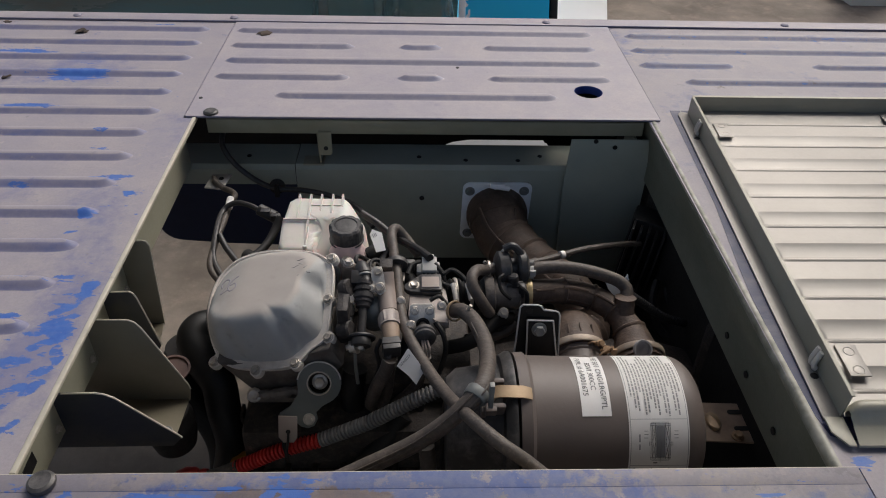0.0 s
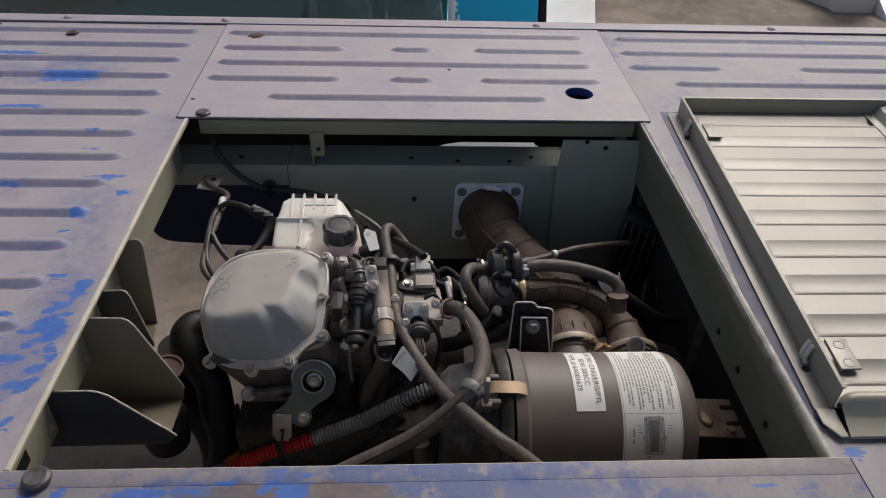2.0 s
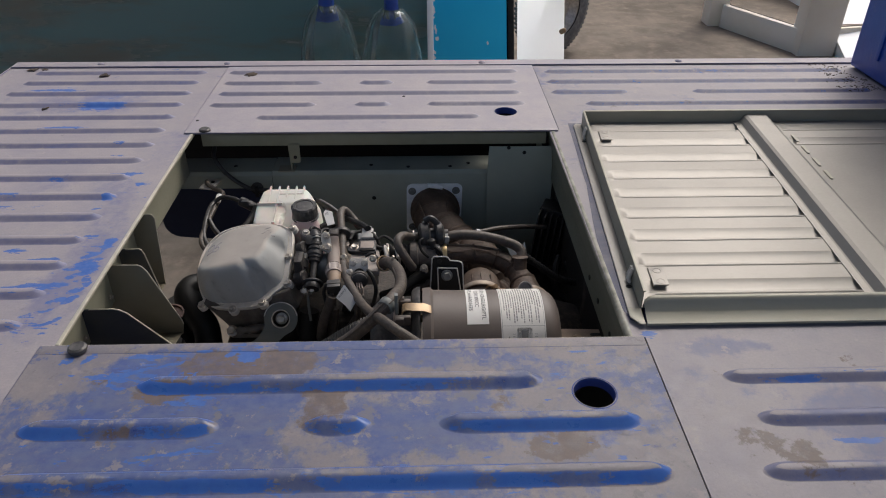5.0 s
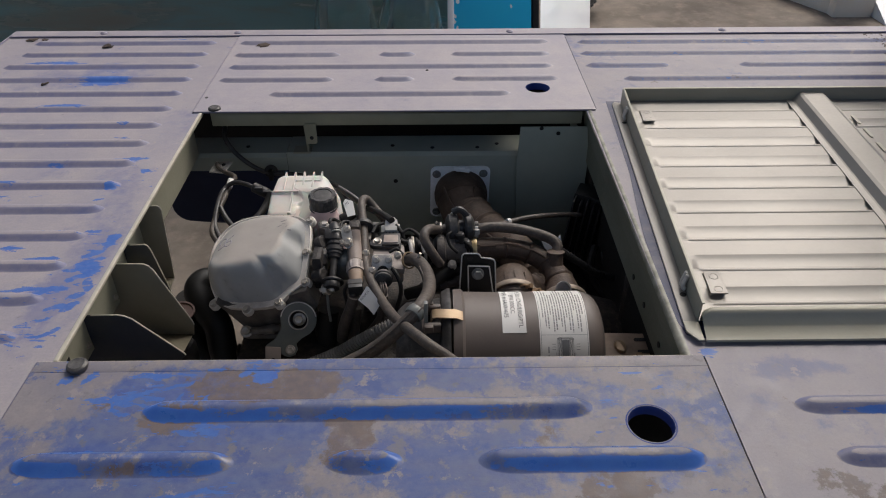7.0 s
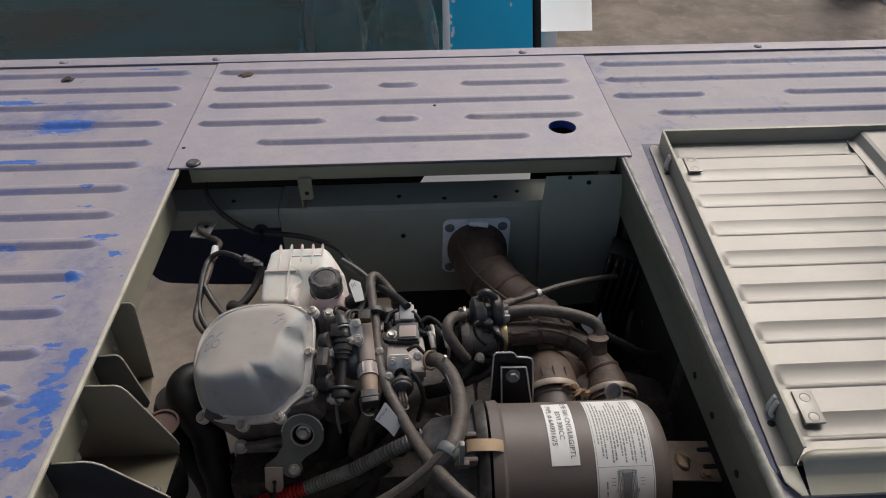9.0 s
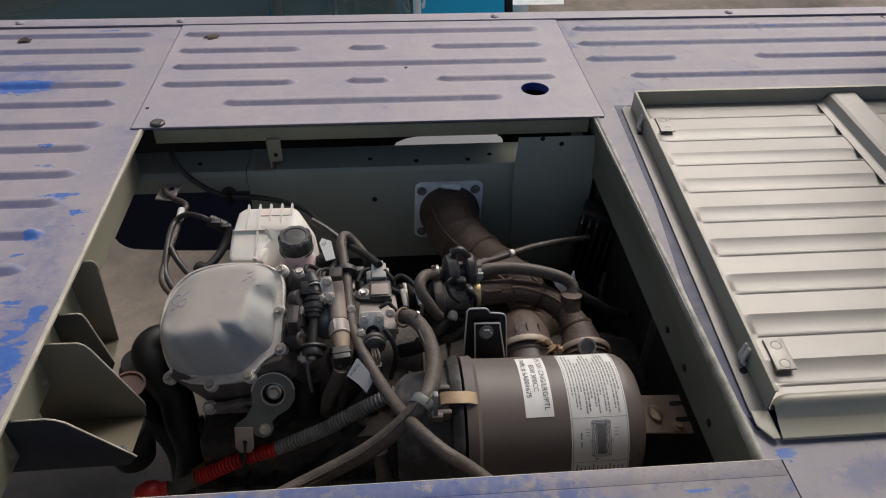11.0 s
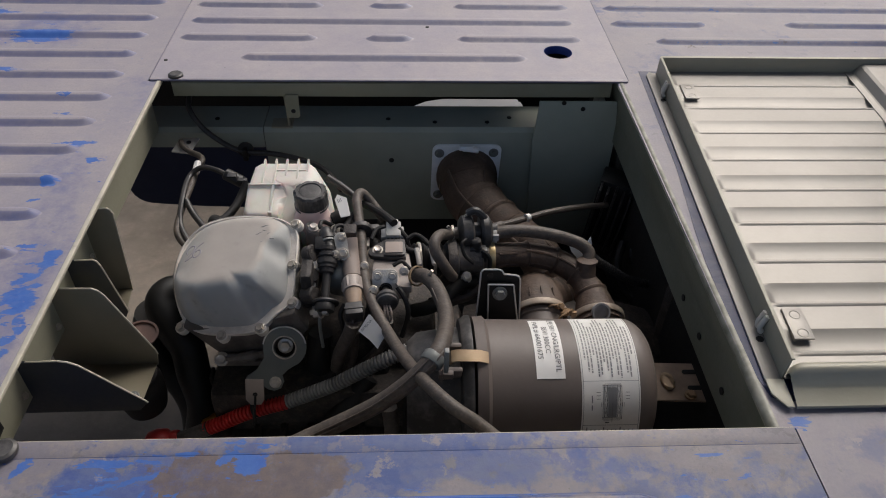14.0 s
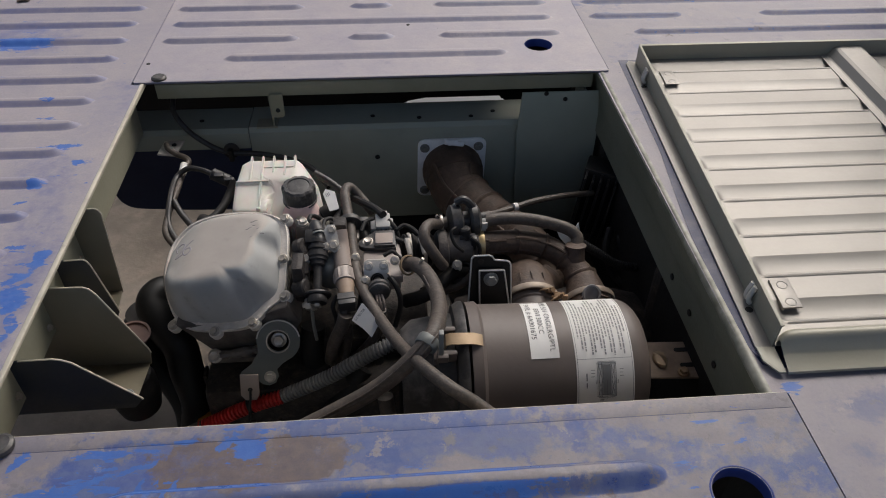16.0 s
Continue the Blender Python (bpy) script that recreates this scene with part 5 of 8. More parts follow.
for x, y, along, rise, r in ((0.040, 0.050, 0.010, 0.002, 0.0018), (0.044, 0.044, 0.006, -0.001, 0.0013), (0.036, 0.038, 0.009, 0.003, 0.0014), (0.052, 0.036, 0.004, 0.003, 0.0012), (0.056, 0.030, 0.004, 0.001, 0.0011), (0.046, 0.024, 0.003, 0.001, 0.0010)):
    bm = bmesh.new()
    sweep(bm, [on_cover(x, y, -r * 1.05), on_cover(x + along * 0.35, y + rise * 0.2, -r * 0.80), on_cover(x + along * 0.7, y + rise * 0.9, -r * 0.86), on_cover(x + along, y + rise, -r * 1.05)], r, 8, 4)
    part("scuff", bm, M_GREYINK, cover, "grey scuff rubbed into the paint")
# a chalk figure and loops, worn faint
for pts in (((-0.060, 0.022), (-0.064, 0.030), (-0.058, 0.036), (-0.051, 0.033), (-0.052, 0.024), (-0.059, 0.012), (-0.048, 0.016)), ((-0.038, 0.037), (-0.046, 0.030), (-0.049, 0.019), (-0.043, 0.013), (-0.037, 0.018), (-0.040, 0.025), (-0.047, 0.023))):
    bm = bmesh.new()
    sweep(bm, [on_cover(x, y, -0.0017) for x, y in pts], 0.0020, 8, 8)
    part("chalk_stroke", bm, M_CHALK, cover, "faded violet chalk figure")
LUGS = [(-0.066, -0.070), (-0.010, -0.0845), (0.040, -0.0785), (0.0805, -0.048), (0.0775, 0.003), (0.079, 0.060)]
bm = bmesh.new()
rim = blob_ring([(x * (1.12 if x > 0 else 0.99) + 0.001, y * (1.145 if y < 0 else 0.97)) for x, y in BASE], 90)
prism(bm, [(p.x, p.y) for p in rim], VC @ pose(0, 0, -0.002), 0.0062, 0.0010)
for x, y in LUGS:
    lathe(bm, VC @ Vector((x, y, -0.004)), VC.to_3x3() @ Vector((0, 0, 1)), [(0, 0.0084), (0.0086, 0.0080), (0.0092, 0.0073)], 18)
    box(bm, (-0.009, -0.0078, -0.003), (0.003, 0.0078, 0.0034), 0.0010, VC @ Matrix.Translation((x, y, 0)) @ Matrix.Rotation(math.atan2(y, x), 4, "Z"))
part("cover_flange", bm, M_FLANGE, engine, "bare cast flange with bolt lugs")
bm = bmesh.new()
ridge = [VC @ Vector((p.x, p.y, 0.0046)) for p in blob_ring([(x * (1.105 if x > 0 else 0.98) + 0.001, y * (1.13 if y < 0 else 0.96)) for x, y in BASE], 90)]
sweep(bm, ridge + [ridge[0]], 0.0013, 8, 2)
part("flange_ridge", bm, M_FLANGE, cover, "bright raised rim of the flange")
for x, y in LUGS:
    bolt("flange_bolt", VC @ Vector((x, y, 0.0062)), VC.to_3x3() @ Vector((0, 0, 1)), cover, 0.0043)

# cylinder head below the cover, following its slant
bm = bmesh.new()
prism(bm, [(p.x, p.y) for p in blob_ring([(x * 1.04, y * 1.03) for x, y in BASE])], VC @ pose(0, 0, -0.020), 0.0188, 0.002)
prism(bm, [(p.x, p.y) for p in blob_ring([(x * 1.0, y * 1.03) for x, y in BASE])], VC @ pose(0, 0, -0.045), 0.030, 0.002)
prism(bm, [(p.x, p.y) for p in blob_ring([(x * 0.98, y * 1.0 - 0.006) for x, y in BASE])], VC @ pose(0, 0, -0.13), 0.086, 0.002)
part("cylinder_head", bm, M_HEAD, engine, "dusty dark cast cylinder head")
bm = bmesh.new()
FRONTAL = Matrix(((1, 0, 0, 0), (0, 0, 1, 0.2475), (0, 1, 0, 0), (0, 0, 0, 1)))
prism(bm, [(0.098, -0.122), (0.150, -0.126), (0.198, -0.113), (0.240, -0.094), (0.254, -0.128), (0.240, -0.150), (0.206, -0.166), (0.136, -0.174)], FRONTAL, 0.12, 0.003)
for v in bm.verts:
    v.co += Vector((0, 0.0015, 0.001)) * noise.noise(v.co * 60)
part("head_casting", bm, M_HEAD, engine, "dusty brown cast front of the cylinder head")
bm = bmesh.new()
sweep(bm, [(0.136, 0.241, -0.1735), (0.150, 0.239, -0.1716), (0.172, 0.239, -0.1685), (0.190, 0.240, -0.1662), (0.207, 0.239, -0.1640)], lambda q, _: 0.0066 + 0.0016 * math.sin(q * 23) * math.cos(q * 9), 9, 8)
box(bm, (0.136, 0.238, -0.187), (0.205, 0.262, -0.178), 0.002)
part("head_ledge", bm, M_HEAD, engine, "worn edge of the head gasket face")
bolt("ledge_bolt", (0.1400, 0.236, -0.1690), (0, -0.6, 0.8), engine, 0.0065)
bm = bmesh.new()
lathe(bm, (0.292, 0.318, -0.112), (0, -0.35, 0.94), [(0, 0.020), (0.012, 0.0215), (0.026, 0.0205), (0.036, 0.0160), (0.041, 0.0090), (0.0425, 0.002)], 28)
part("sensor_dome", bm, M_DKSTEEL, engine, "blue-grey rounded cover beside the head")
bm = bmesh.new()
box(bm, (0.10, 0.18, -0.62), (0.47, 0.46, -0.27), 0.03)
box(bm, (0.12, 0.20, -0.36), (0.40, 0.44, -0.20), 0.02)
box(bm, (0.24, 0.25, -0.26), (0.42, 0.44, -0.165), 0.015)
part("crankcase", bm, M_BLOCK, engine, "grimy black engine casting")
for k in range(7):
    bm = bmesh.new()
    box(bm, (0.14 + 0.035 * k, 0.172, -0.40), (0.148 + 0.035 * k, 0.20, -0.26), 0.003)
    part("cooling_fin", bm, M_BLOCK, engine)

# lifting bracket
lb = (0.225, 0.232, -0.142)
LBM = Matrix.Translation(lb) @ Matrix(((1, 0, 0, 0), (0, 0.55, -0.83, 0), (0, 0.83, 0.55, 0), (0, 0, 0, 1)))
bm = bmesh.new()
outl = [(0.0275 * math.cos(radians(a)), 0.0275 * math.sin(radians(a))) for a in range(-50, 181, 15)]
outl += [(-0.0255, -0.012), (-0.036, -0.029), (-0.049, -0.038), (-0.051, -0.050), (-0.027, -0.051), (-0.022, -0.055), (-0.014, -0.057), (-0.006, -0.054), (-0.002, -0.046), (-0.004, -0.037), (0.004, -0.029)]
plate_with_holes(bm, outl, [(0.0, 0.0, 0.0135)], LBM, 0.004)
brk = part("lifting_bracket", bm, M_EYE, engine, "grey-green flat steel lifting eye")
# bright ring puts the lit rim of the eye into the colour
bm = bmesh.new()
lathe(bm, LBM @ Vector((0, 0, 0.003)), LBM.to_3x3() @ Vector((0, 0, 1)), [(0, 0.0137), (0.0026, 0.0139), (0.0026, 0.0152), (0, 0.0156)], 28, caps=False)
part("eye_rim", bm, M_ZINC, brk, "bright ring for the eye's lit rim")
bolt("eye_bolt", LBM @ Vector((0.0, 0.0, -0.004)), LBM.to_3x3() @ Vector((0, 0, 1)), brk, 0.0068)
bolt("low_bolt", LBM @ Vector((-0.0125, -0.0455, 0.005)), LBM.to_3x3() @ Vector((0, 0, 1)), brk, 0.0052)
bm = bmesh.new()
prism(bm, [(-0.050, -0.040), (-0.027, -0.041), (-0.027, -0.068), (-0.031, -0.074), (-0.044, -0.074), (-0.050, -0.067)], LBM @ pose(0, 0, 0.005), 0.003, 0.0006)
part("cable_tab", bm, M_TAN, brk, "bent tab with a cable tie")
bm = bmesh.new()
prism(bm, stadium(-0.0410, -0.0350, -0.0600, 0.0026, 6), LBM @ pose(0, 0, 0.0081), 0.0004)
part("slot", bm, M_BLACK, brk)
bm = bmesh.new()
sweep(bm, [LBM @ Vector(p) for p in ((-0.0375, -0.0595, 0.0095), (-0.038, -0.071, 0.0105), (-0.039, -0.084, 0.011), (-0.039, -0.100, 0.004))], 0.0016, 6, 6)
part("cable_tie", bm, M_BLACK, brk, "black cable tie")
bm = bmesh.new()
sweep(bm, [LBM @ Vector((0.0272 * math.cos(radians(a)), 0.0272 * math.sin(radians(a)), 0.0036)) for a in range(10, 171, 16)], 0.0011, 6, 3)
part("worn_edge", bm, M_BRIGHT, brk, "bright worn outer edge")

# ---- expansion tank ----
tank = thing("expansion_tank", (0.205, 0.44, -0.14), "milky white plastic coolant expansion tank with pink coolant", "coolant tank")
def tank_top(x, y):
    """Height of the tank's roof: high at the back, easing forward, lower in front of the step and over the right shoulder."""
    z = -0.036 - 0.16 * max(0.0, 0.486 - y)
    if y < 0.443:
        z -= 0.0035 + 0.10 * (0.443 - y) * (1.0 if x < 0.207 else 4.5)
    return z - 1.1 * max(0.0, x - 0.243) ** 1.15


PLAN = [(0.157, 0.404), (0.162, 0.396), (0.200, 0.394), (0.210, 0.385), (0.262, 0.380), (0.276, 0.392), (0.279, 0.430), (0.272, 0.455), (0.250, 0.484), (0.240, 0.489), (0.172, 0.489), (0.164, 0.482), (0.160, 0.449), (0.157, 0.441)]
line = []
for (ax_, ay_), (bx_, by_) in zip(PLAN, PLAN[1:] + PLAN[:1]):
    line += [(ax_ + (bx_ - ax_) * k / 6, ay_ + (by_ - ay_) * k / 6) for k in range(6)]
mid = (0.218, 0.437)
bm = bmesh.new()
loops = []
for shrink, drop in ((0.94, None), (0.985, None), (1.0, 0.012), (1.0, 0.0065), (0.985, 0.0028), (0.955, 0.0008), (0.91, 0.0), (0.80, 0.0), (0.65, 0.0), (0.5, 0.0), (0.33, 0.0), (0.15, 0.0)):
    row = []
    for x, y in line:
        x, y = mid[0] + (x - mid[0]) * shrink, mid[1] + (y - mid[1]) * shrink
        z = -0.162 if drop is None and shrink < 0.95 else -0.158 if drop is None else tank_top(x, y) - drop
        row.append(bm.verts.new((x, y, z)))
    loops.append(row)
count = len(line)
for a, b in zip(loops, loops[1:]):
    for k in range(count):
        bm.faces.new((a[k], a[(k + 1) % count], b[(k + 1) % count], b[k]))
bm.faces.new(loops[0][::-1])
bm.faces.new(loops[-1])
body = part("tank_body", bm, M_TANK, tank, smooth=60)
bm = bmesh.new()
prism(bm, [(mid[0] + (x - mid[0]) * 1.035, mid[1] + (y - mid[1]) * 1.035) for x, y in line[::2]], pose(0, 0, -0.116), 0.006, 0.0015)
part("weld_seam", bm, M_TANK, body)
# fins that run up the back wall and forward over the roof
for x, reach in ((0.1785, 0.448), (0.1945, 0.398), (0.2100, 0.462), (0.2260, 0.456), (0.2400, 0.470)):
    ys = [reach + (0.487 - reach) * k / 7 for k in range(8)]
    upper = [(y, tank_top(x, y) + (0.0003 + 0.0019 * min(1.0, (y - reach) / 0.02))) for y in ys] + [(0.4915, -0.0315), (0.4925, -0.105)]
    lower = [(0.486, -0.105), (0.482, -0.050)] + [(y, tank_top(x, y) - 0.006) for y in ys[::-1]]
    bm = bmesh.new()
    prism(bm, upper + lower, Matrix.Translation((x - 0.0016, 0, 0)) @ BM_X, 0.0032, 0.0010)
    part("stiffening_rib", bm, M_TANK, body)
for y, x0, x1 in ((0.472, 0.196, 0.238), (0.4445, 0.160, 0.205)):
    bm = bmesh.new()
    sweep(bm, [(x0 + (x1 - x0) * q / 6, y, tank_top(x0 + (x1 - x0) * q / 6, y) - 0.0004) for q in range(7)], 0.0017, 8, 4)
    part("moulded_ridge", bm, M_TANK, body)
bm = bmesh.new()
rod(bm, (0.1945, 0.3955, -0.158), (0.1945, 0.3955, -0.052), 0.0030, 10, 0.001)
part("front_rib", bm, M_TANK, body)
for k in range(6):
    x = 0.204 + 0.0088 * k
    bm = bmesh.new()
    sweep(bm, [(x, 0.3830 - 0.0006 * k, -0.150), (x, 0.3820 - 0.0006 * k, -0.088), (x, 0.3870, -0.0770), (x, 0.398, -0.0715)], lambda q, _: 0.0032 - 0.0020 * max(0.0, q - 0.75) / 0.25, 10, 5)
    part("front_rib", bm, M_TANK, body)
bm = bmesh.new()
lathe(bm, (0.164, 0.397, -0.098), (0, 0, 1), [(0, 0.0068), (0.002, 0.0080), (0.017, 0.0080), (0.020, 0.0062)], 16)
part("hose_spigot", bm, M_TANK, body)
capx, capy, capz = 0.2505, 0.409, -0.0265
bm = bmesh.new()
lathe(bm, (capx, capy - 0.004, -0.130), (0, 0.02, 1), [(0, 0.029), (0.02, 0.029), (0.050, 0.0275), (0.062, 0.0250), (0.070, 0.0205), (0.080, 0.0205)], 32)
part("filler_neck", bm, M_PINK, body, "filler neck tinted by pink coolant")
bm = bmesh.new()
CAPA = Vector((0.0, -0.06, 1)).normalized()
lathe(bm, Vector((capx, capy, capz)) - CAPA * 0.0265, CAPA, [(0, 0.0222), (0.001, 0.0236), (0.0035, 0.0236), (0.0042, 0.0226), (0.0180, 0.0222), (0.0186, 0.0228), (0.0240, 0.0226), (0.0265, 0.0200), (0.0265, 0.0155), (0.0252, 0.0148), (0.0258, 0.0125), (0.0258, 0.0030)], 120)
cm = frame_at(Vector((capx, capy, capz)) - CAPA * 0.0265, CAPA)
for v in bm.verts:
    q = cm.inverted() @ v.co
    if math.hypot(q.x, q.y) > 0.0190 and q.z > 0.005:
        # moulded grip: fine flutes on the skirt, broad notches round the top edge
        turn = math.atan2(q.y, q.x)
        k = 1.0 + (0.020 * math.cos(30 * turn) if q.z < 0.0183 else 0.045 * max(-1.0, min(0.3, 3.0 * math.cos(10 * turn))))
        v.co = cm @ Vector((q.x * k, q.y * k, q.z))
part("filler_cap", bm, M_CAP, tank, "dusty black ribbed screw cap")
bm = bmesh.new()
box(bm, (0.246, 0.388, -0.062), (0.255, 0.376, -0.097), 0.003)
part("foot", bm, M_TANK, body)
bolt("foot_bolt", (0.251, 0.380, -0.066), (0, -0.4, 1), tank, 0.0055)
TAGM = Matrix.Translation((0.292, 0.408, -0.052)) @ Matrix.Rotation(radians(20), 4, "X") @ Matrix.Rotation(radians(-15), 4, "Y") @ Matrix.Rotation(radians(22), 4, "Z")
bm = bmesh.new()
prism(bm, [(-0.008, -0.018), (0.005, -0.022), (0.010, 0.008), (0.000, 0.020), (-0.006, 0.014)], TAGM, 0.0008)
tg = solo("paper_tag", bm, M_LABEL, "white paper tag stuck on a hose by the tank", "label")
for k in range(3):
    bm = bmesh.new()
    box(bm, (-0.003 + 0.0022 * k, 0.006, 0.0008), (-0.0022 + 0.0022 * k, 0.012, 0.0011), 0, TAGM)
    part("print_bar", bm, M_GREYINK, tg)

# ---- air filter canister ----
can = thing("air_filter", (0.58, 0.158, -0.215), "dusty grey-brown cylindrical air filter canister with paper labels", "air filter")
CY, CZ, CR = 0.158, -0.134, 0.080
AX = Vector((1, 0, 0))
bm = bmesh.new()
prof = [(0, 0.078), (0.0, CR + 0.004), (0.012, CR + 0.005), (0.016, CR + 0.001), (0.05, CR)]
prof += [(0.181 + 0.027 * math.sin(radians(a)), CR - 0.030 + 0.030 * math.cos(radians(a))) for a in range(0, 91, 12)]
prof += [(0.2100, 0.03), (0.2105, 0.004)]
lathe(bm, (0.458, CY, CZ), AX, prof, 72)
shell = part("canister", bm, M_CAN, can, smooth=40)
bm = bmesh.new()
lathe(bm, (0.380, CY, CZ), AX, [(0, 0.02), (0.0, 0.055), (0.012, 0.066), (0.04, 0.070), (0.060, 0.072), (0.062, CR + 0.001), (0.070, CR + 0.006), (0.0745, CR + 0.006), (0.0745, 0.07)], 64)
part("end_cover", bm, M_CAP, can, "black end cover of the filter")
for ang in (8, 128, 248):
    mm = Matrix.Translation((0.455, CY, CZ)) @ Matrix.Rotation(radians(ang + 8), 4, "X")
    bm = bmesh.new()
    for side in (-1, 1):
        box(bm, (-0.036, side * 0.0145 - 0.0028, CR - 0.012), (-0.014, side * 0.0145 + 0.0028, CR + 0.0085), 0.0018, mm)
        box(bm, (-0.036, side * 0.0190 - 0.0030, CR - 0.004), (-0.024, side * 0.0190 + 0.0030, CR + 0.0100), 0.0018, mm)
    box(bm, (-0.040, -0.0195, CR - 0.014), (-0.034, 0.0195, CR + 0.0020), 0.0018, mm)
    part("clip_seat", bm, M_CAN, shell)
    bm = bmesh.new()
    prism(bm, [(-0.028, CR + 0.002), (-0.026, CR + 0.010), (-0.020, CR + 0.0125), (0.006, CR + 0.0105), (0.016, CR + 0.0045), (0.016, CR + 0.0030), (0.004, CR + 0.0088), (-0.020, CR + 0.0108), (-0.0245, CR + 0.0085), (-0.026, CR + 0.002)], mm @ Matrix(((1, 0, 0, 0), (0, 0, 1, -0.0070), (0, 1, 0, 0), (0, 0, 0, 1))), 0.0140)
    part("spring_clip", bm, M_BRASS, can, "brassy spring clip")


def wrap(x, s, lift):
    """A place on the canister's skin: x along it, s metres round it from the top, towards the front."""
    a = s / CR
    return Vector((x, CY - (CR + lift) * math.sin(a), CZ + (CR + lift) * math.cos(a)))


def skin(bm, x0, x1, s0, s1, lift, nx=3):
    ns = max(2, int((s1 - s0) / 0.004))
    grid = [[bm.verts.new(wrap(x0 + (x1 - x0) * i / nx, s0 + (s1 - s0) * j / ns, lift)) for j in range(ns + 1)] for i in range(nx + 1)]
    for a, b in zip(grid, grid[1:]):
        for j in range(ns):
            bm.faces.new((a[j], a[j + 1], b[j + 1], b[j]))


L1 = (0.5235, 0.5555, -0.046, 0.0455)
L2 = (0.5730, 0.6385, -0.052, 0.124)
for name, (a, b, s0, s1) in (("small_label", L1), ("large_label", L2)):
    bm = bmesh.new()
    skin(bm, a, b, s0, s1, 0.0006)
    if name == "small_label":
        lab1 = part(name, bm, M_LABEL, can, "white part-number label with black print")
    else:
        lab2 = part(name, bm, M_LABEL, can, "white instruction label with fine print and a diagram")


def lettering(text, size, place, parent, material=None):
    """Print: the built-in font as a mesh, each corner laid by place(along, across)."""
    cu = bpy.data.curves.new("print", "FONT")
    cu.body, cu.size = text, size
    cu.resolution_u = 2
    ob = bpy.data.objects.new("print", cu)
    scene.collection.objects.link(ob)
    me = bpy.data.meshes.new_from_object(ob.evaluated_get(bpy.context.evaluated_depsgraph_get()))
    bpy.data.objects.remove(ob)
    bm = bmesh.new()
    bm.from_mesh(me)
    for v in bm.verts:
        v.co = place(v.co.x, v.co.y)
    return part("print", bm, material or M_INK, parent, smooth=0)


for text, xx, s, size in (("LPE 501 CNG/LRG/PTL", 0.5458, -0.0440, 0.0086), ("BSVI 300CC", 0.5362, -0.026, 0.0086), ("FVPL # 6A001675", 0.5268, -0.0385, 0.0086)):
    lettering(text, size, lambda u, w, xx=xx, s=s: wrap(xx + w, s + u * 0.98, 0.0011), lab1)
random.seed(9)
for k in range(16):
    xx = L2[1] - 0.0055 - 0.0036 * k
    bm = bmesh.new()
    s = L2[2] + 0.006 + random.choice((0.003, 0.003, 0.012, 0.022))
    end = 0.0460 - (random.uniform(0.0, 0.008) if k % 3 else random.uniform(0.015, 0.035))
    while s < end:
        w = random.uniform(0.0014, 0.0065)
        skin(bm, xx - 0.0009, xx + 0.0008, s, min(s + w, end), 0.0011, 1)
        s += w + 0.0009
    part("print_line", bm, M_GREYINK, lab2, "unreadable fine print")
for a, b, s0, s1 in ((L2[0] + 0.002, L2[1] - 0.002, 0.0485, 0.0490), (L2[0] + 0.002, L2[1] - 0.002, 0.0985, 0.0990), (L2[0] + 0.0015, L2[0] + 0.0020, -0.050, 0.118), (L2[1] - 0.0020, L2[1] - 0.0015, -0.050, 0.118),
                      (L2[0] + 0.002, L2[1] - 0.002, -0.0505, -0.0500)):
    bm = bmesh.new()
    skin(bm, a, b, s0, s1, 0.0011, 2)
    part("ruled_line", bm, M_GREYINK, lab2)


def ink_line(bm, a, b, r=0.00020):
    """A thin printed line from a to b, both (along, round) on the canister."""
    sweep(bm, [wrap(a[0] + (b[0] - a[0]) * q / 6, a[1] + (b[1] - a[1]) * q / 6, 0.0009) for q in range(7)], r, 4, 1)


bm = bmesh.new()
for x in (0.5965, 0.5980, 0.6015, 0.6125, 0.6160, 0.6175):
    ink_line(bm, (x, 0.0530), (x, 0.0917))
for sv in (0.0520, 0.0535, 0.0553, 0.0894, 0.0912, 0.0926):
    ink_line(bm, (0.5975 if sv in (0.0520, 0.0926) else 0.5960, sv), (0.6165 if sv in (0.0520, 0.0926) else 0.6180, sv))
for x0, x1 in ((0.5980, 0.6015), (0.6125, 0.6160)):
    for s0, s1 in ((0.0553, 0.0721), (0.0721, 0.0894)):
        ink_line(bm, (x0, s0), (x1, s1))
        ink_line(bm, (x1, s0), (x0, s1))
ink_line(bm, (0.6070, 0.0726), (0.6070, 0.0953))
for x in (0.5945, 0.6180):
    for dx in (0.0, 0.0018):
        ink_line(bm, (x + dx, 0.0721), (x + dx, 0.0767))
part("diagram", bm, M_INK, lab2, "small line diagram of the filter element", smooth=0)
bm = bmesh.new()
skin(bm, 0.6022, 0.6118, 0.0558, 0.0891, 0.0010, 2)
part("diagram_core", bm, M_GREYINK, lab2, "grey core of the diagram")
for side in (0.589, 0.6215):
    for k in range(3):
        bm = bmesh.new()
        skin(bm, side, side + 0.0045, 0.0608 + 0.0036 * k, 0.0613 + 0.0036 * k, 0.0011, 1)
        part("arrow", bm, M_INK, lab2)
for x, s0, s1 in ((0.5835, 0.0644, 0.0726), (0.5835, 0.0749, 0.0808)):
    bm = bmesh.new()
    skin(bm, x, x + 0.0014, s0, s1, 0.0011, 1)
    part("print_line", bm, M_GREYINK, lab2)
bm = bmesh.new()
skin(bm, 0.5995, 0.6040, 0.0949, 0.0962, 0.0011, 1)
part("print_line", bm, M_INK, lab2)
for k in range(12):
    bm = bmesh.new()
    skin(bm, 0.5790 + 0.0047 * k, 0.5803 + 0.0047 * k, 0.1017 + 0.003 * (k % 4 != 0), 0.117, 0.0011, 1)
    part("print_line", bm, M_GREYINK, lab2)

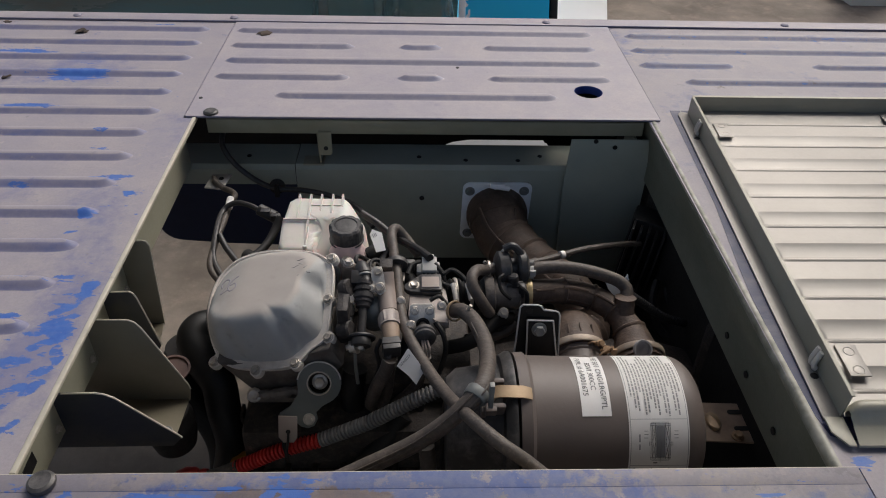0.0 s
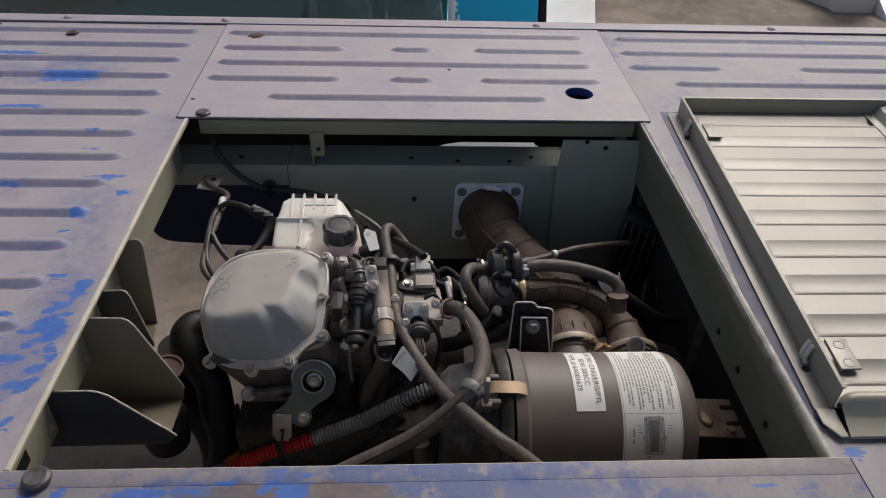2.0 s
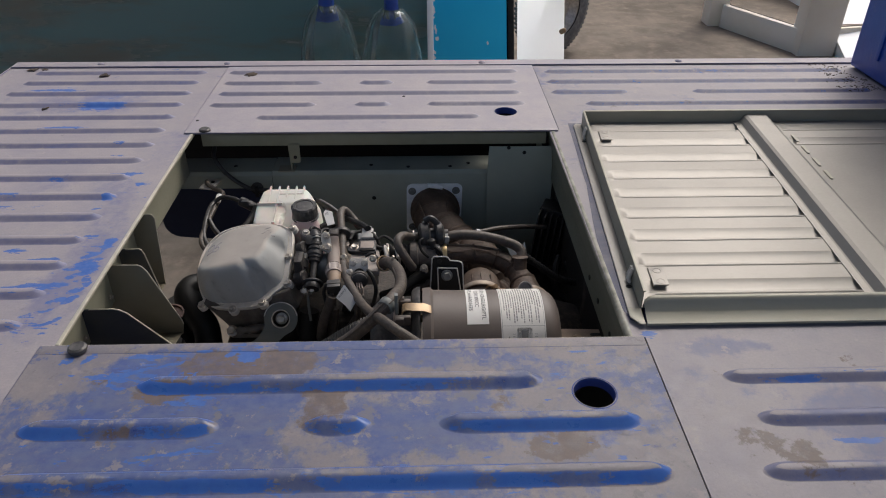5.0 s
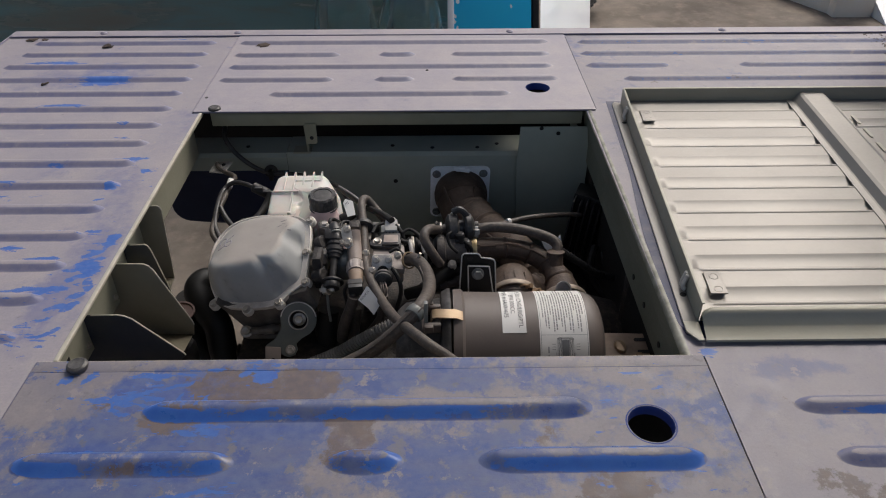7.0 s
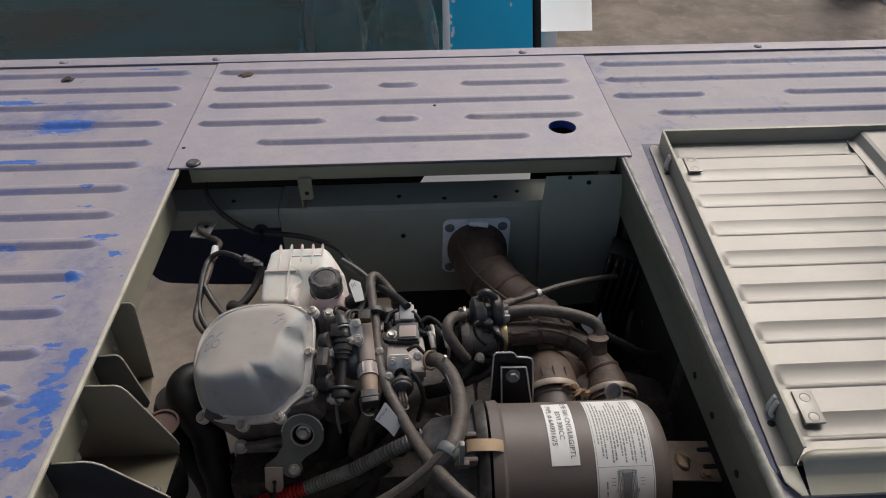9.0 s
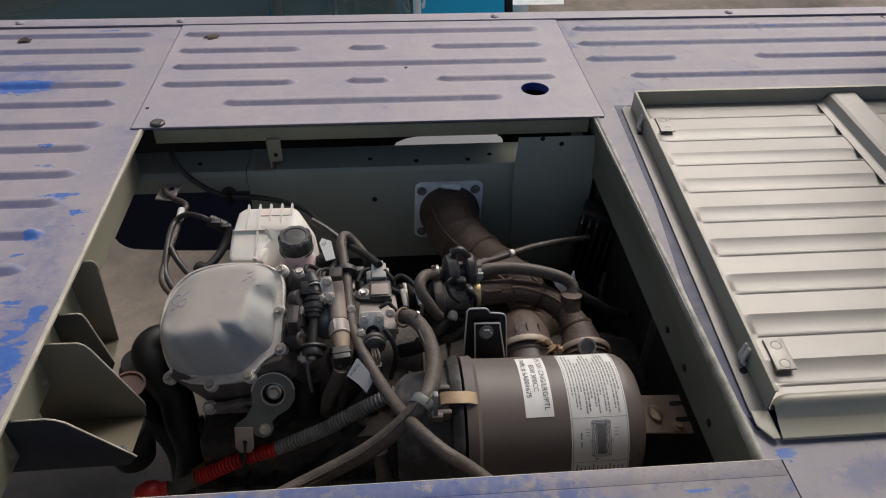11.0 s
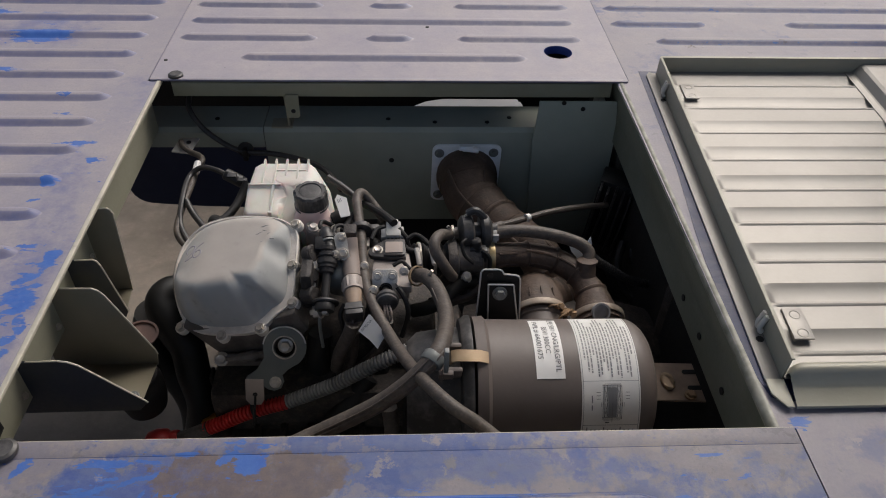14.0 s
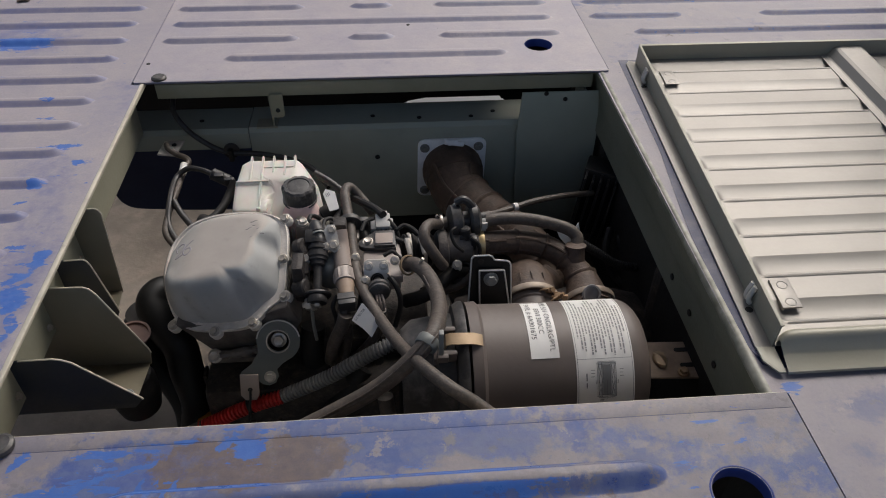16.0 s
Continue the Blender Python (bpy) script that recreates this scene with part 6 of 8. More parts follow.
# ---- intake trunking ----
intake = thing("intake_hose", (0.487, 0.66, -0.24), "dusty brown moulded rubber air intake hose on a bolted flange", "air hose")
bm = bmesh.new()
fl = []
for cx, cz, a0 in ((0.534, -0.1335, 0), (0.438, -0.1335, 90), (0.436, -0.2275, 180), (0.532, -0.2275, 270)):
    fl += [(cx + 0.012 * math.cos(radians(a0 + a)), cz + 0.012 * math.sin(radians(a0 + a))) for a in range(0, 91, 18)]
prism(bm, fl, Matrix(((1, 0, 0, 0), (0, 0, 1, 0.6635), (0, 1, 0, 0), (0, 0, 0, 1))), 0.004, 0.0008)
flange = part("flange", bm, M_GALV, intake, "grey galvanised square flange")
for x, z in ((0.438, -0.1375), (0.532, -0.1365), (0.437, -0.226), (0.531, -0.226)):
    bolt("flange_bolt", (x, 0.6625, z), (0, -1, 0), flange, 0.0058, M_DKSTEEL)


def ridged(base, rings):
    """A radius along a moulded hose, with raised bands at the given shares of its length."""
    def r(s, _):
        v = base(s)
        for at, wide, high in rings:
            d = abs(s - at) / wide
            if d < 1:
                v += high * (1 - d * d)
        return v
    return r


bm = bmesh.new()
H6 = [(0.487, 0.664, -0.184), (0.488, 0.640, -0.180), (0.497, 0.607, -0.196), (0.525, 0.562, -0.202), (0.556, 0.518, -0.200), (0.590, 0.468, -0.200), (0.612, 0.425, -0.235), (0.590, 0.392, -0.225), (0.572, 0.360, -0.188), (0.561, 0.330, -0.155), (0.5575, 0.302, -0.140), (0.5565, 0.268, -0.138)]
sweep(bm, H6, ridged(lambda s: 0.051 - 0.016 * min(1, max(0, s - 0.03) / 0.37) + 0.0025 * max(0, s - 0.85) / 0.15, [(0.02, 0.02, 0.003), (0.17, 0.010, 0.0030), (0.26, 0.010, 0.0034), (0.34, 0.010, 0.0034), (0.42, 0.010, 0.003), (0.52, 0.012, 0.003), (0.62, 0.012, 0.003)]), 28, 14)
boot = part("rubber_trunk", bm, M_BOOT, intake)
for off in (-0.8, 0.5):
    bm = bmesh.new()
    sweep(bm, [Vector(p) + Vector((0.036 * off, -0.020, 0.032)) * (1.0 if k else 1.3) for k, p in enumerate(H6[1:6])], 0.0022, 6, 10)
    part("moulded_bead", bm, M_BOOT, boot)
for at, half in ((0.105, 0.0016), (0.205, 0.0018), (0.300, 0.0018)):
    bm = bmesh.new()
    path = spline(H6, 14)
    k = int(at * (len(path) - 1))
    way = (path[k + 1] - path[k - 1]).normalized()
    rad = 0.051 - 0.016 * min(1, max(0, at - 0.03) / 0.37) + 0.0005
    lathe(bm, path[k] - way * half * 1.6, way, [(0, rad - 0.002), (half * 0.6, rad + 0.0022), (half * 2.6, rad + 0.0022), (half * 3.2, rad - 0.002)], 40, caps=False)
    part("moulded_ring", bm, M_BOOT, boot)
ax = Vector((0.0, 0.98, 0.20))
clamp_ring("hose_clamp", intake, (0.487, 0.644, -0.187), (0.05, -1, -0.1), 0.0475, 0.010, M_BRASS)
clamp_ring("hose_clamp", intake, (0.5565, 0.278, -0.1380), ax, 0.0368, 0.0085, M_CLAMP, False)
for turn in (-24, 2, 30):
    bm = bmesh.new()
    a = frame_at(Vector((0.5565, 0.286, -0.1370)), ax) @ Matrix.Rotation(radians(turn), 4, "Z")
    box(bm, (-0.0011, 0.0330, 0.002), (0.0011, 0.0367, 0.016), 0.0006, a)
    part("moulded_bar", bm, M_BOOT, boot)

outlet = thing("outlet_hose", (0.57, 0.34, -0.17), "dusty brown ribbed rubber hose from filter to throttle", "air hose")
H7 = [(0.499, 0.357, -0.102), (0.526, 0.362, -0.104), (0.561, 0.366, -0.109), (0.597, 0.360, -0.118), (0.622, 0.340, -0.127), (0.635, 0.310, -0.137), (0.6370, 0.266, -0.147)]
bm = bmesh.new()
sweep(bm, H7, ridged(lambda s: 0.0172 + 0.0158 * max(0, s - 0.66) / 0.34, [(k, 0.012, 0.0028) for k in (0.23, 0.43, 0.60, 0.76)]), 26, 16)
tube = part("rubber_hose", bm, M_BOOT, outlet)
bm = bmesh.new()
sweep(bm, [Vector(p) + Vector((0, -0.0095, 0.0135)) for p in H7[:6]], 0.0018, 6, 10)
part("moulded_bead", bm, M_BOOT, tube)
clamp_ring("hose_clamp", outlet, (0.4965, 0.357, -0.102), (1, 0.03, 0.0), 0.0192, 0.0095, M_GOLD, False)
for k, (u, v, lift) in enumerate(((0.06, 0.20, 0.0), (0.27, 0.42, 0.006), (0.46, 0.60, 0.004), (0.62, 0.74, 0.0), (0.06, 0.21, -0.016), (0.27, 0.44, -0.014), (0.47, 0.62, -0.015))):
    bm = bmesh.new()
    run = spline(H7, 16)
    sweep(bm, [run[int((len(run) - 1) * (u + (v - u) * q / 4))] + Vector((0, -0.0118 - 0.3 * abs(lift), 0.0130 + lift)) for q in range(5)], 0.0019, 6, 4)
    part("moulded_bar", bm, M_BOOT, tube)
clamp_ring("hose_clamp", outlet, (0.6375, 0.2765, -0.1460), ax, 0.0345, 0.0085, M_CLAMP, False)
for p, q in (((0.5775, 0.266, -0.1080), (0.3, -0.6, 0.6)), ((0.5875, 0.258, -0.1120), (0.7, -0.3, 0.5)), ((0.5965, 0.257, -0.1130), (-0.2, -0.8, 0.5))):
    bm = bmesh.new()
    mm = frame_at(Vector(p), q)
    box(bm, (-0.0042, -0.0030, -0.0045), (0.0042, 0.0030, 0.0045), 0.0010, mm)
    rod(bm, mm @ Vector((0, 0, -0.008)), mm @ Vector((0, 0, 0.0085)), 0.0023, 8)
    rod(bm, mm @ Vector((0, 0, 0.0065)), mm @ Vector((0, 0, 0.0095)), 0.0038, 6)
    sweep(bm, [mm @ Vector((-0.004, 0.002, 0.002)), mm @ Vector((-0.010, 0.004, -0.002)), mm @ Vector((-0.014, 0.001, -0.008))], 0.0013, 6, 5)
    part("clamp_screw", bm, M_RUST, outlet, "rusty clamp screw and band tail")
for x, r in ((0.5565, 0.0295), (0.6375, 0.0295)):
    bm = bmesh.new()
    lathe(bm, Vector((x, 0.205, -0.152 - (x - 0.5565) * 0.10)), ax, [(0, r), (0.062, r), (0.064, r + 0.002), (0.070, r + 0.002)], 28)
    part("port", bm, M_CAN, can)
bm = bmesh.new()
rp = Vector((0.626, 0.245, -0.098))
lathe(bm, rp, (0.15, -0.75, 0.65), [(0, 0.0115), (0.004, 0.0125), (0.0062, 0.0120), (0.0062, 0.0098), (0.001, 0.0095), (0.001, 0.002)], 28)
part("drain_ring", bm, M_GREYCOR, can, "grey rubber ring plug")

# filter bracket
fb = thing("filter_bracket", (0.505, 0.275, -0.12), "black steel bracket with bright edges behind the filter", "bracket")
FB = Matrix(((1, 0, 0, 0.0), (0, 0.25, -0.97, 0.268), (0, 0.97, 0.25, -0.112), (0, 0, 0, 1)))
OUTER = [(0.4700, -0.02), (0.4745, 0.0545), (0.4775, 0.0582), (0.4970, 0.0580), (0.5010, 0.0562), (0.5040, 0.0512), (0.5190, 0.0495), (0.5232, 0.0475), (0.5250, 0.0430), (0.5275, -0.02)]
INNER = [(0.4850, -0.02), (0.4835, 0.0410), (0.5155, 0.0400), (0.5245, -0.02)]
bm = bmesh.new()
prism(bm, OUTER, FB, 0.003)
part("back_plate", bm, M_RUBBER, fb)
bm = bmesh.new()
for line, lift in ((OUTER, 0.0032), (INNER, 0.0110)):
    for a, b in zip(line, line[1:]):
        sweep(bm, [FB @ Vector((*a, lift)), FB @ Vector((*b, lift))], 0.0011, 6, 2)
part("bright_edge", bm, M_BRIGHT, fb, "bright edge of the plate")
bm = bmesh.new()
prism(bm, INNER, FB @ pose(0, 0, 0.003), 0.008, 0.001)
part("stay", bm, M_RUBBER, fb)
bolt("stay_bolt", FB @ Vector((0.4985, 0.0285, 0.013)), FB.to_3x3() @ Vector((0, 0, 1)), fb, 0.0065, M_DKSTEEL)
bm = bmesh.new()
lathe(bm, FB @ Vector((0.4865, 0.0495, 0.0032)), FB.to_3x3() @ Vector((0, 0, 1)), [(0, 0.004), (0.0008, 0.004)], 12)
part("slot", bm, M_BLACK, fb)

# ---- throttle and crankcase breather ----
thr = thing("throttle_body", (0.45, 0.35, -0.15), "dark aluminium throttle body with black rubber bellows and clamps", "throttle body")
T0, T1 = Vector((0.380, 0.345, -0.098)), Vector((0.437, 0.350, -0.100))
bm = bmesh.new()
sweep(bm, [T0, T1], lambda s, _: 0.0210 + 0.0024 * math.cos(s * 2 * math.pi * 5), 28, 50)
part("bellows", bm, M_BLACK, thr)
for x in (0.3975, 0.4170):
    c = T0.lerp(T1, (x - T0.x) / (T1.x - T0.x))
    clamp_ring("hose_clamp", thr, c, T1 - T0, 0.0226, 0.0046, M_ZINC, False)
    bm = bmesh.new()
    a = c + Vector((-0.003, -0.010, 0.0245))
    rod(bm, a, a + Vector((0.0035, -0.018, -0.009)), 0.0034, 14, 0.001)
    rod(bm, a + Vector((-0.0006, 0.0036, 0.0018)), a + Vector((0.0002, -0.001, -0.0005)), 0.0040, 6)
    part("clamp_screw", bm, M_FLANGE, thr, "bright clamp screw")
bm = bmesh.new()
lathe(bm, T1, (1, 0.05, 0.02), [(0, 0.024), (0.004, 0.026), (0.012, 0.026), (0.014, 0.022), (0.046, 0.022), (0.048, 0.0185), (0.056, 0.0185)], 28)
box(bm, Vector((0.445, 0.335, -0.128)), Vector((0.489, 0.372, -0.116)), 0.006)
box(bm, Vector((0.456, 0.325, -0.134)), Vector((0.481, 0.345, -0.122)), 0.004)
part("body", bm, M_HEAD, thr)
bm = bmesh.new()
rod(bm, (0.473, 0.350, -0.065), (0.480, 0.345, -0.101), 0.0075, 14, 0.002)
rod(bm, (0.466, 0.345, -0.078), (0.487, 0.345, -0.076), 0.004, 12)
rod(bm, (0.466, 0.342, -0.100), (0.491, 0.342, -0.096), 0.0055, 12, 0.001)
box(bm, Vector((0.481, 0.345, -0.117)), Vector((0.489, 0.335, -0.073)), 0.002)
part("idle_motor", bm, M_PLASTIC, thr, "black plastic idle air motor")
bolt("throttle_bolt", (0.461, 0.322, -0.110), (0, -0.7, 0.7), thr, 0.005)

pcv = thing("breather_valve", (0.49, 0.38, -0.12), "black round plastic breather valve with rubber hoses", "valve")
P0 = Vector((0.447, 0.372, -0.073))
bm = bmesh.new()
lathe(bm, P0, (1, 0.10, 0.02), [(0, 0.0085), (0.004, 0.0085), (0.006, 0.018), (0.010, 0.0235), (0.022, 0.0245), (0.025, 0.021), (0.026, 0.013), (0.034, 0.0125), (0.0345, 0.021), (0.038, 0.0235), (0.046, 0.0230), (0.050, 0.016), (0.052, 0.009), (0.058, 0.009)], 32)
part("diaphragm_case", bm, M_CAP, pcv)
bm = bmesh.new()
sweep(bm, [(0.463, 0.380, -0.045), (0.474, 0.380, -0.040), (0.485, 0.378, -0.050), (0.492, 0.372, -0.066), (0.489, 0.366, -0.079)], 0.0055, 10, 8)
part("strap", bm, M_PLASTIC, pcv)
bm = bmesh.new()
sweep(bm, [(0.458, 0.378, -0.056), (0.461, 0.380, -0.047), (0.467, 0.381, -0.046)], 0.0011, 6, 6)
sweep(bm, [(0.476, 0.380, -0.045), (0.484, 0.379, -0.049), (0.488, 0.376, -0.059)], 0.0011, 6, 6)
part("wire_loop", bm, M_ZINC, pcv, "bright wire spring loop")
bm = bmesh.new()
H4 = [Vector(P0) + Vector((0.006, 0, 0)), (0.439, 0.365, -0.069), (0.426, 0.350, -0.057), (0.418, 0.334, -0.054), (0.418, 0.322, -0.060), (0.426, 0.314, -0.072), (0.436, 0.310, -0.088), (0.442, 0.312, -0.099)]
sweep(bm, H4, 0.0076, 16, 8)
part("elbow_hose", bm, M_HOSE, pcv, "dusty bent rubber hose")
bm = bmesh.new()
lathe(bm, (0.442, 0.371, -0.072), (1, 0.05, 0), [(0, 0.0098), (0, 0.0112), (0.003, 0.0112), (0.003, 0.0098)], 20, caps=False)
sweep(bm, [(0.439, 0.365, -0.060), (0.435, 0.363, -0.055), (0.437, 0.364, -0.053), (0.441, 0.366, -0.059)], 0.0010, 6, 5)
part("spring_clip", bm, M_ZINC, pcv)
bm = bmesh.new()
H5 = [(0.494, 0.372, -0.077), (0.517, 0.374, -0.072), (0.547, 0.376, -0.073), (0.579, 0.376, -0.079), (0.607, 0.374, -0.087), (0.626, 0.370, -0.094), (0.635, 0.362, -0.101), (0.633, 0.352, -0.109)]
sweep(bm, H5, 0.0088, 16, 8)
part("breather_hose", bm, M_HOSE, pcv, "dusty black rubber breather hose")
bm = bmesh.new()
q = Vector((0.498, 0.372, -0.077))
lathe(bm, q, (1, -0.1, 0.05), [(0, 0.009), (0, 0.0108), (0.007, 0.0108), (0.007, 0.009)], 20, caps=False)
box(bm, q + Vector((0.000, -0.0125, 0.000)), q + Vector((0.008, -0.009, 0.010)), 0.001)
part("crimp_clip", bm, M_GREYPL, pcv, "bright crimped clip")
bm = bmesh.new()
rod(bm, (0.630, 0.345, -0.104), (0.629, 0.330, -0.124), 0.0125, 18, 0.002)
lathe(bm, (0.630, 0.345, -0.104), (0, 0.3, 0.9), [(0, 0.012), (0.001, 0.0145), (0.003, 0.0145), (0.004, 0.010)], 20)
part("hose_stub", bm, M_BOOT, pcv)

# ---- gas regulator block, sensor and injector ----
reg = thing("gas_rail", (0.365, 0.30, -0.13), "cast aluminium gas injector rail block with bolts", "injector rail")
bm = bmesh.new()
prism(bm, [(0.335, 0.283), (0.366, 0.283), (0.368, 0.273), (0.3865, 0.272), (0.3875, 0.303), (0.383, 0.350), (0.338, 0.350)], pose(0, 0, -0.0885), 0.0115, 0.0022)
box(bm, (0.338, 0.290, -0.118), (0.384, 0.345, -0.087), 0.003)
part("block", bm, M_CAST, reg, "tan cast alloy block")
RG = Matrix(((1, 0, 0, 0), (0, 0.62, -0.78, 0), (0, 0.78, 0.62, 0), (0, 0, 0, 1)))
bm = bmesh.new()
g0 = Vector((0.353, 0.2825, -0.0820))
G = Matrix.Translation(g0) @ RG
prism(bm, [(-0.018, -0.020), (-0.0155, 0.017), (-0.012, 0.020), (0.012, 0.020), (0.0155, 0.016), (0.0165, -0.006), (0.012, -0.022)], G, 0.006, 0.0014)
part("end_plate", bm, M_ALU, reg, "bright cast end plate")
for x in (-0.0095, 0.0095):
    bolt("plate_bolt", G @ Vector((x, 0.0115, 0.0072)), (0, -0.78, 0.62), reg, 0.0040)
bm = bmesh.new()
lathe(bm, G @ Vector((0.001, -0.006, 0.005)), (0.0, -0.78, 0.62), [(0, 0.0088), (0.0028, 0.0086), (0.0032, 0.0066), (0.0012, 0.0062), (0.0012, 0.001)], 22)
lathe(bm, G @ Vector((0.001, -0.006, 0.005)), (0.0, -0.92, 0.30), [(0, 0.0045), (0.010, 0.0045), (0.011, 0.0062), (0.014, 0.0062)], 16)
part("port", bm, M_BLACK, reg, "black port with a raised ring")
bm = bmesh.new()
i0 = Vector((0.3555, 0.259, -0.079))
lathe(bm, i0, (0.05, -0.86, 0.12), [(0, 0.0075), (0.003, 0.0115), (0.005, 0.0140), (0.011, 0.0146), (0.0125, 0.0130), (0.016, 0.0130), (0.018, 0.0105), (0.0185, 0.0040)], 26)
inj = part("injector", bm, M_CAP, reg, "black round plastic gas injector plug")
bm = bmesh.new()
for dx in (-5, -1, 4):
    sweep(bm, [Vector((0.3560, 0.2415, -0.078)) + Vector((dx * 0.0007, 0, 0)), Vector((0.358, 0.232, -0.083)) + Vector((dx * 0.0009, 0, 0)), Vector((0.358, 0.228, -0.094)) + Vector((dx * 0.0006, 0, 0))], 0.0016, 6, 6)
part("wires", bm, M_TAN, inj, "pale wires into the injector plug")
bm = bmesh.new()
sweep(bm, [(0.358, 0.229, -0.092), (0.353, 0.230, -0.118), (0.346, 0.236, -0.150), (0.314, 0.245, -0.203)], 0.0065, 10, 8)
part("sleeve", bm, M_HOSE, inj)

sen = thing("pressure_sensor", (0.36, 0.35, -0.075), "black and tan pressure sensor with a pale grey plug", "sensor")
bm = bmesh.new()
base_line = [(0.3385 + 0.0085 * math.cos(radians(a)), 0.3330 + 0.0095 * math.sin(radians(a))) for a in range(100, 271, 17)]
prism(bm, base_line + [(0.376, 0.3195), (0.3795, 0.322), (0.3795, 0.352), (0.376, 0.357), (0.350, 0.357), (0.346, 0.350)], pose(0, 0, -0.0775), 0.0072, 0.0012)
part("base", bm, M_PLASTIC, sen)
bm = bmesh.new()
box(bm, (0.3505, 0.3225, -0.071), (0.3785, 0.354, -0.0665), 0.002)
part("housing", bm, M_PLASTIC, sen)
bm = bmesh.new()
box(bm, (0.3525, 0.3250, -0.067), (0.3755, 0.3465, -0.0648), 0.0012)
part("face", bm, M_TAN, sen, "tan resin face in a black frame")
SM2 = Matrix.Translation((0.3625, 0.371, -0.068)) @ Matrix.Rotation(radians(14), 4, "X")
bm = bmesh.new()
box(bm, (-0.0095, -0.011, -0.010), (0.0105, 0.013, 0.006), 0.002, SM2)
box(bm, (-0.0165, -0.010, -0.010), (-0.0085, 0.006, 0.001), 0.002, SM2)
box(bm, (0.0095, -0.010, -0.010), (0.0145, 0.008, 0.001), 0.002, SM2)
box(bm, (-0.006, 0.009, 0.004), (0.007, 0.015, 0.0085), 0.0012, SM2)
part("plug", bm, M_GREYPL, sen, "pale grey plastic plug")
bm = bmesh.new()
for dx in (-0.0085, -0.0030, 0.0025, 0.0075):
    box(bm, (dx, -0.020, -0.008), (dx + 0.0032, -0.0085, 0.0005), 0.0009, SM2)
box(bm, (-0.011, -0.021, -0.012), (0.0135, -0.010, -0.004), 0.0015, SM2)
part("plug_teeth", bm, M_PLASTIC, sen, "black ribbed lock of the plug")
bolt("sensor_bolt", (0.3425, 0.335, -0.0700), (0, -0.2, 0.98), sen, 0.0050)
bm = bmesh.new()
for a in ([(0.364, 0.375, -0.057), (0.350, 0.400, -0.063), (0.333, 0.425, -0.071), (0.319, 0.440, -0.073)], [(0.370, 0.372, -0.064), (0.381, 0.360, -0.073), (0.384, 0.345, -0.090)], [(0.373, 0.350, -0.070), (0.381, 0.342, -0.074), (0.390, 0.338, -0.075)]):
    sweep(bm, a, 0.0055 if len(a) == 4 else 0.0035, 10, 8)
tagged(part("wire_loom", bm, M_BLACK), "black taped wire loom on the engine", "wiring")

# lambda-style injector pipe and gas temperature sensor
gs = thing("fuel_pipe", (0.31, 0.30, -0.14), "grey metal fuel pipe with a hexagon nut and sensor", "fuel pipe")
bm = bmesh.new()
sweep(bm, [(0.305, 0.338, -0.051), (0.307, 0.322, -0.067), (0.311, 0.292, -0.078)], 0.0115, 16, 6)
part("pipe", bm, M_TAN, gs)
bm = bmesh.new()
n0, n1 = Vector((0.311, 0.288, -0.079)), Vector((0.316, 0.246, -0.081))
nd = n1 - n0
lathe(bm, n0, nd, [(0, 0.0125), (0.004, 0.0145), (0.018, 0.0145), (0.021, 0.0125)], 6)
lathe(bm, n0, nd, [(0.002, 0.0135), (0.022, 0.0135)], 18)
part("hex_nut", bm, M_CAST, gs)
bm = bmesh.new()
lathe(bm, n0 + nd.normalized() * 0.021, nd, [(0, 0.0118), (0.012, 0.0105), (0.020, 0.0098), (0.026, 0.0085)], 18)
part("brass_body", bm, M_STAY, gs, "brassy sensor body")
bm = bmesh.new()
cmx = frame_at(Vector((0.315, 0.240, -0.080)), nd)
box(bm, (-0.0105, -0.008, -0.002), (0.0105, 0.009, 0.017), 0.0015, cmx)
box(bm, (-0.004, -0.012, 0.000), (0.004, -0.007, 0.014), 0.001, cmx)
box(bm, (-0.0115, -0.009, 0.006), (0.0115, 0.010, 0.0095), 0.0008, cmx)
part("plug", bm, M_PLASTIC, gs, "black plastic plug")
bm = bmesh.new()
for dx in (-3, 2):
    sweep(bm, [Vector((0.314, 0.226, -0.083)) + Vector((dx * 0.001, 0, 0)), (0.313, 0.220, -0.092)], 0.002, 6, 3)
sweep(bm, [(0.314, 0.220, -0.088), (0.308, 0.218, -0.108), (0.295, 0.222, -0.144), (0.288, 0.228, -0.180)], 0.0085, 12, 8)
part("sleeve", bm, M_HOSE, gs)

# ignition coil stick and small linkages
coil = thing("ignition_coil", (0.277, 0.31, -0.13), "black rubber ignition coil boot with a plug", "ignition coil")
bm = bmesh.new()
k0, k1 = Vector((0.279, 0.335, -0.050)), Vector((0.278, 0.268, -0.084))
kd = k1 - k0
lathe(bm, k0, kd, [(0, 0.006), (0.002, 0.010), (0.012, 0.0105), (0.013, 0.0125), (0.018, 0.0125), (0.019, 0.0108), (0.021, 0.0108), (0.022, 0.0130), (0.026, 0.0130), (0.027, 0.0112), (0.029, 0.0112), (0.030, 0.0135), (0.036, 0.0135), (0.038, 0.0115), (0.041, 0.0115), (0.042, 0.0095), (0.047, 0.0090), (0.049, 0.0058), (0.085, 0.0050), (0.088, 0.0115), (0.094, 0.0130), (0.098, 0.0120)], 24)
part("boot", bm, M_PLASTIC, coil)
bm = bmesh.new()
km = frame_at(k0 + kd.normalized() * 0.006, kd)
box(bm, (-0.016, -0.008, -0.006), (0.004, 0.010, 0.012), 0.002, km)
box(bm, (-0.006, -0.013, -0.004), (0.006, -0.006, 0.016), 0.002, km)
part("plug", bm, M_PLASTIC, coil)
bm = bmesh.new()
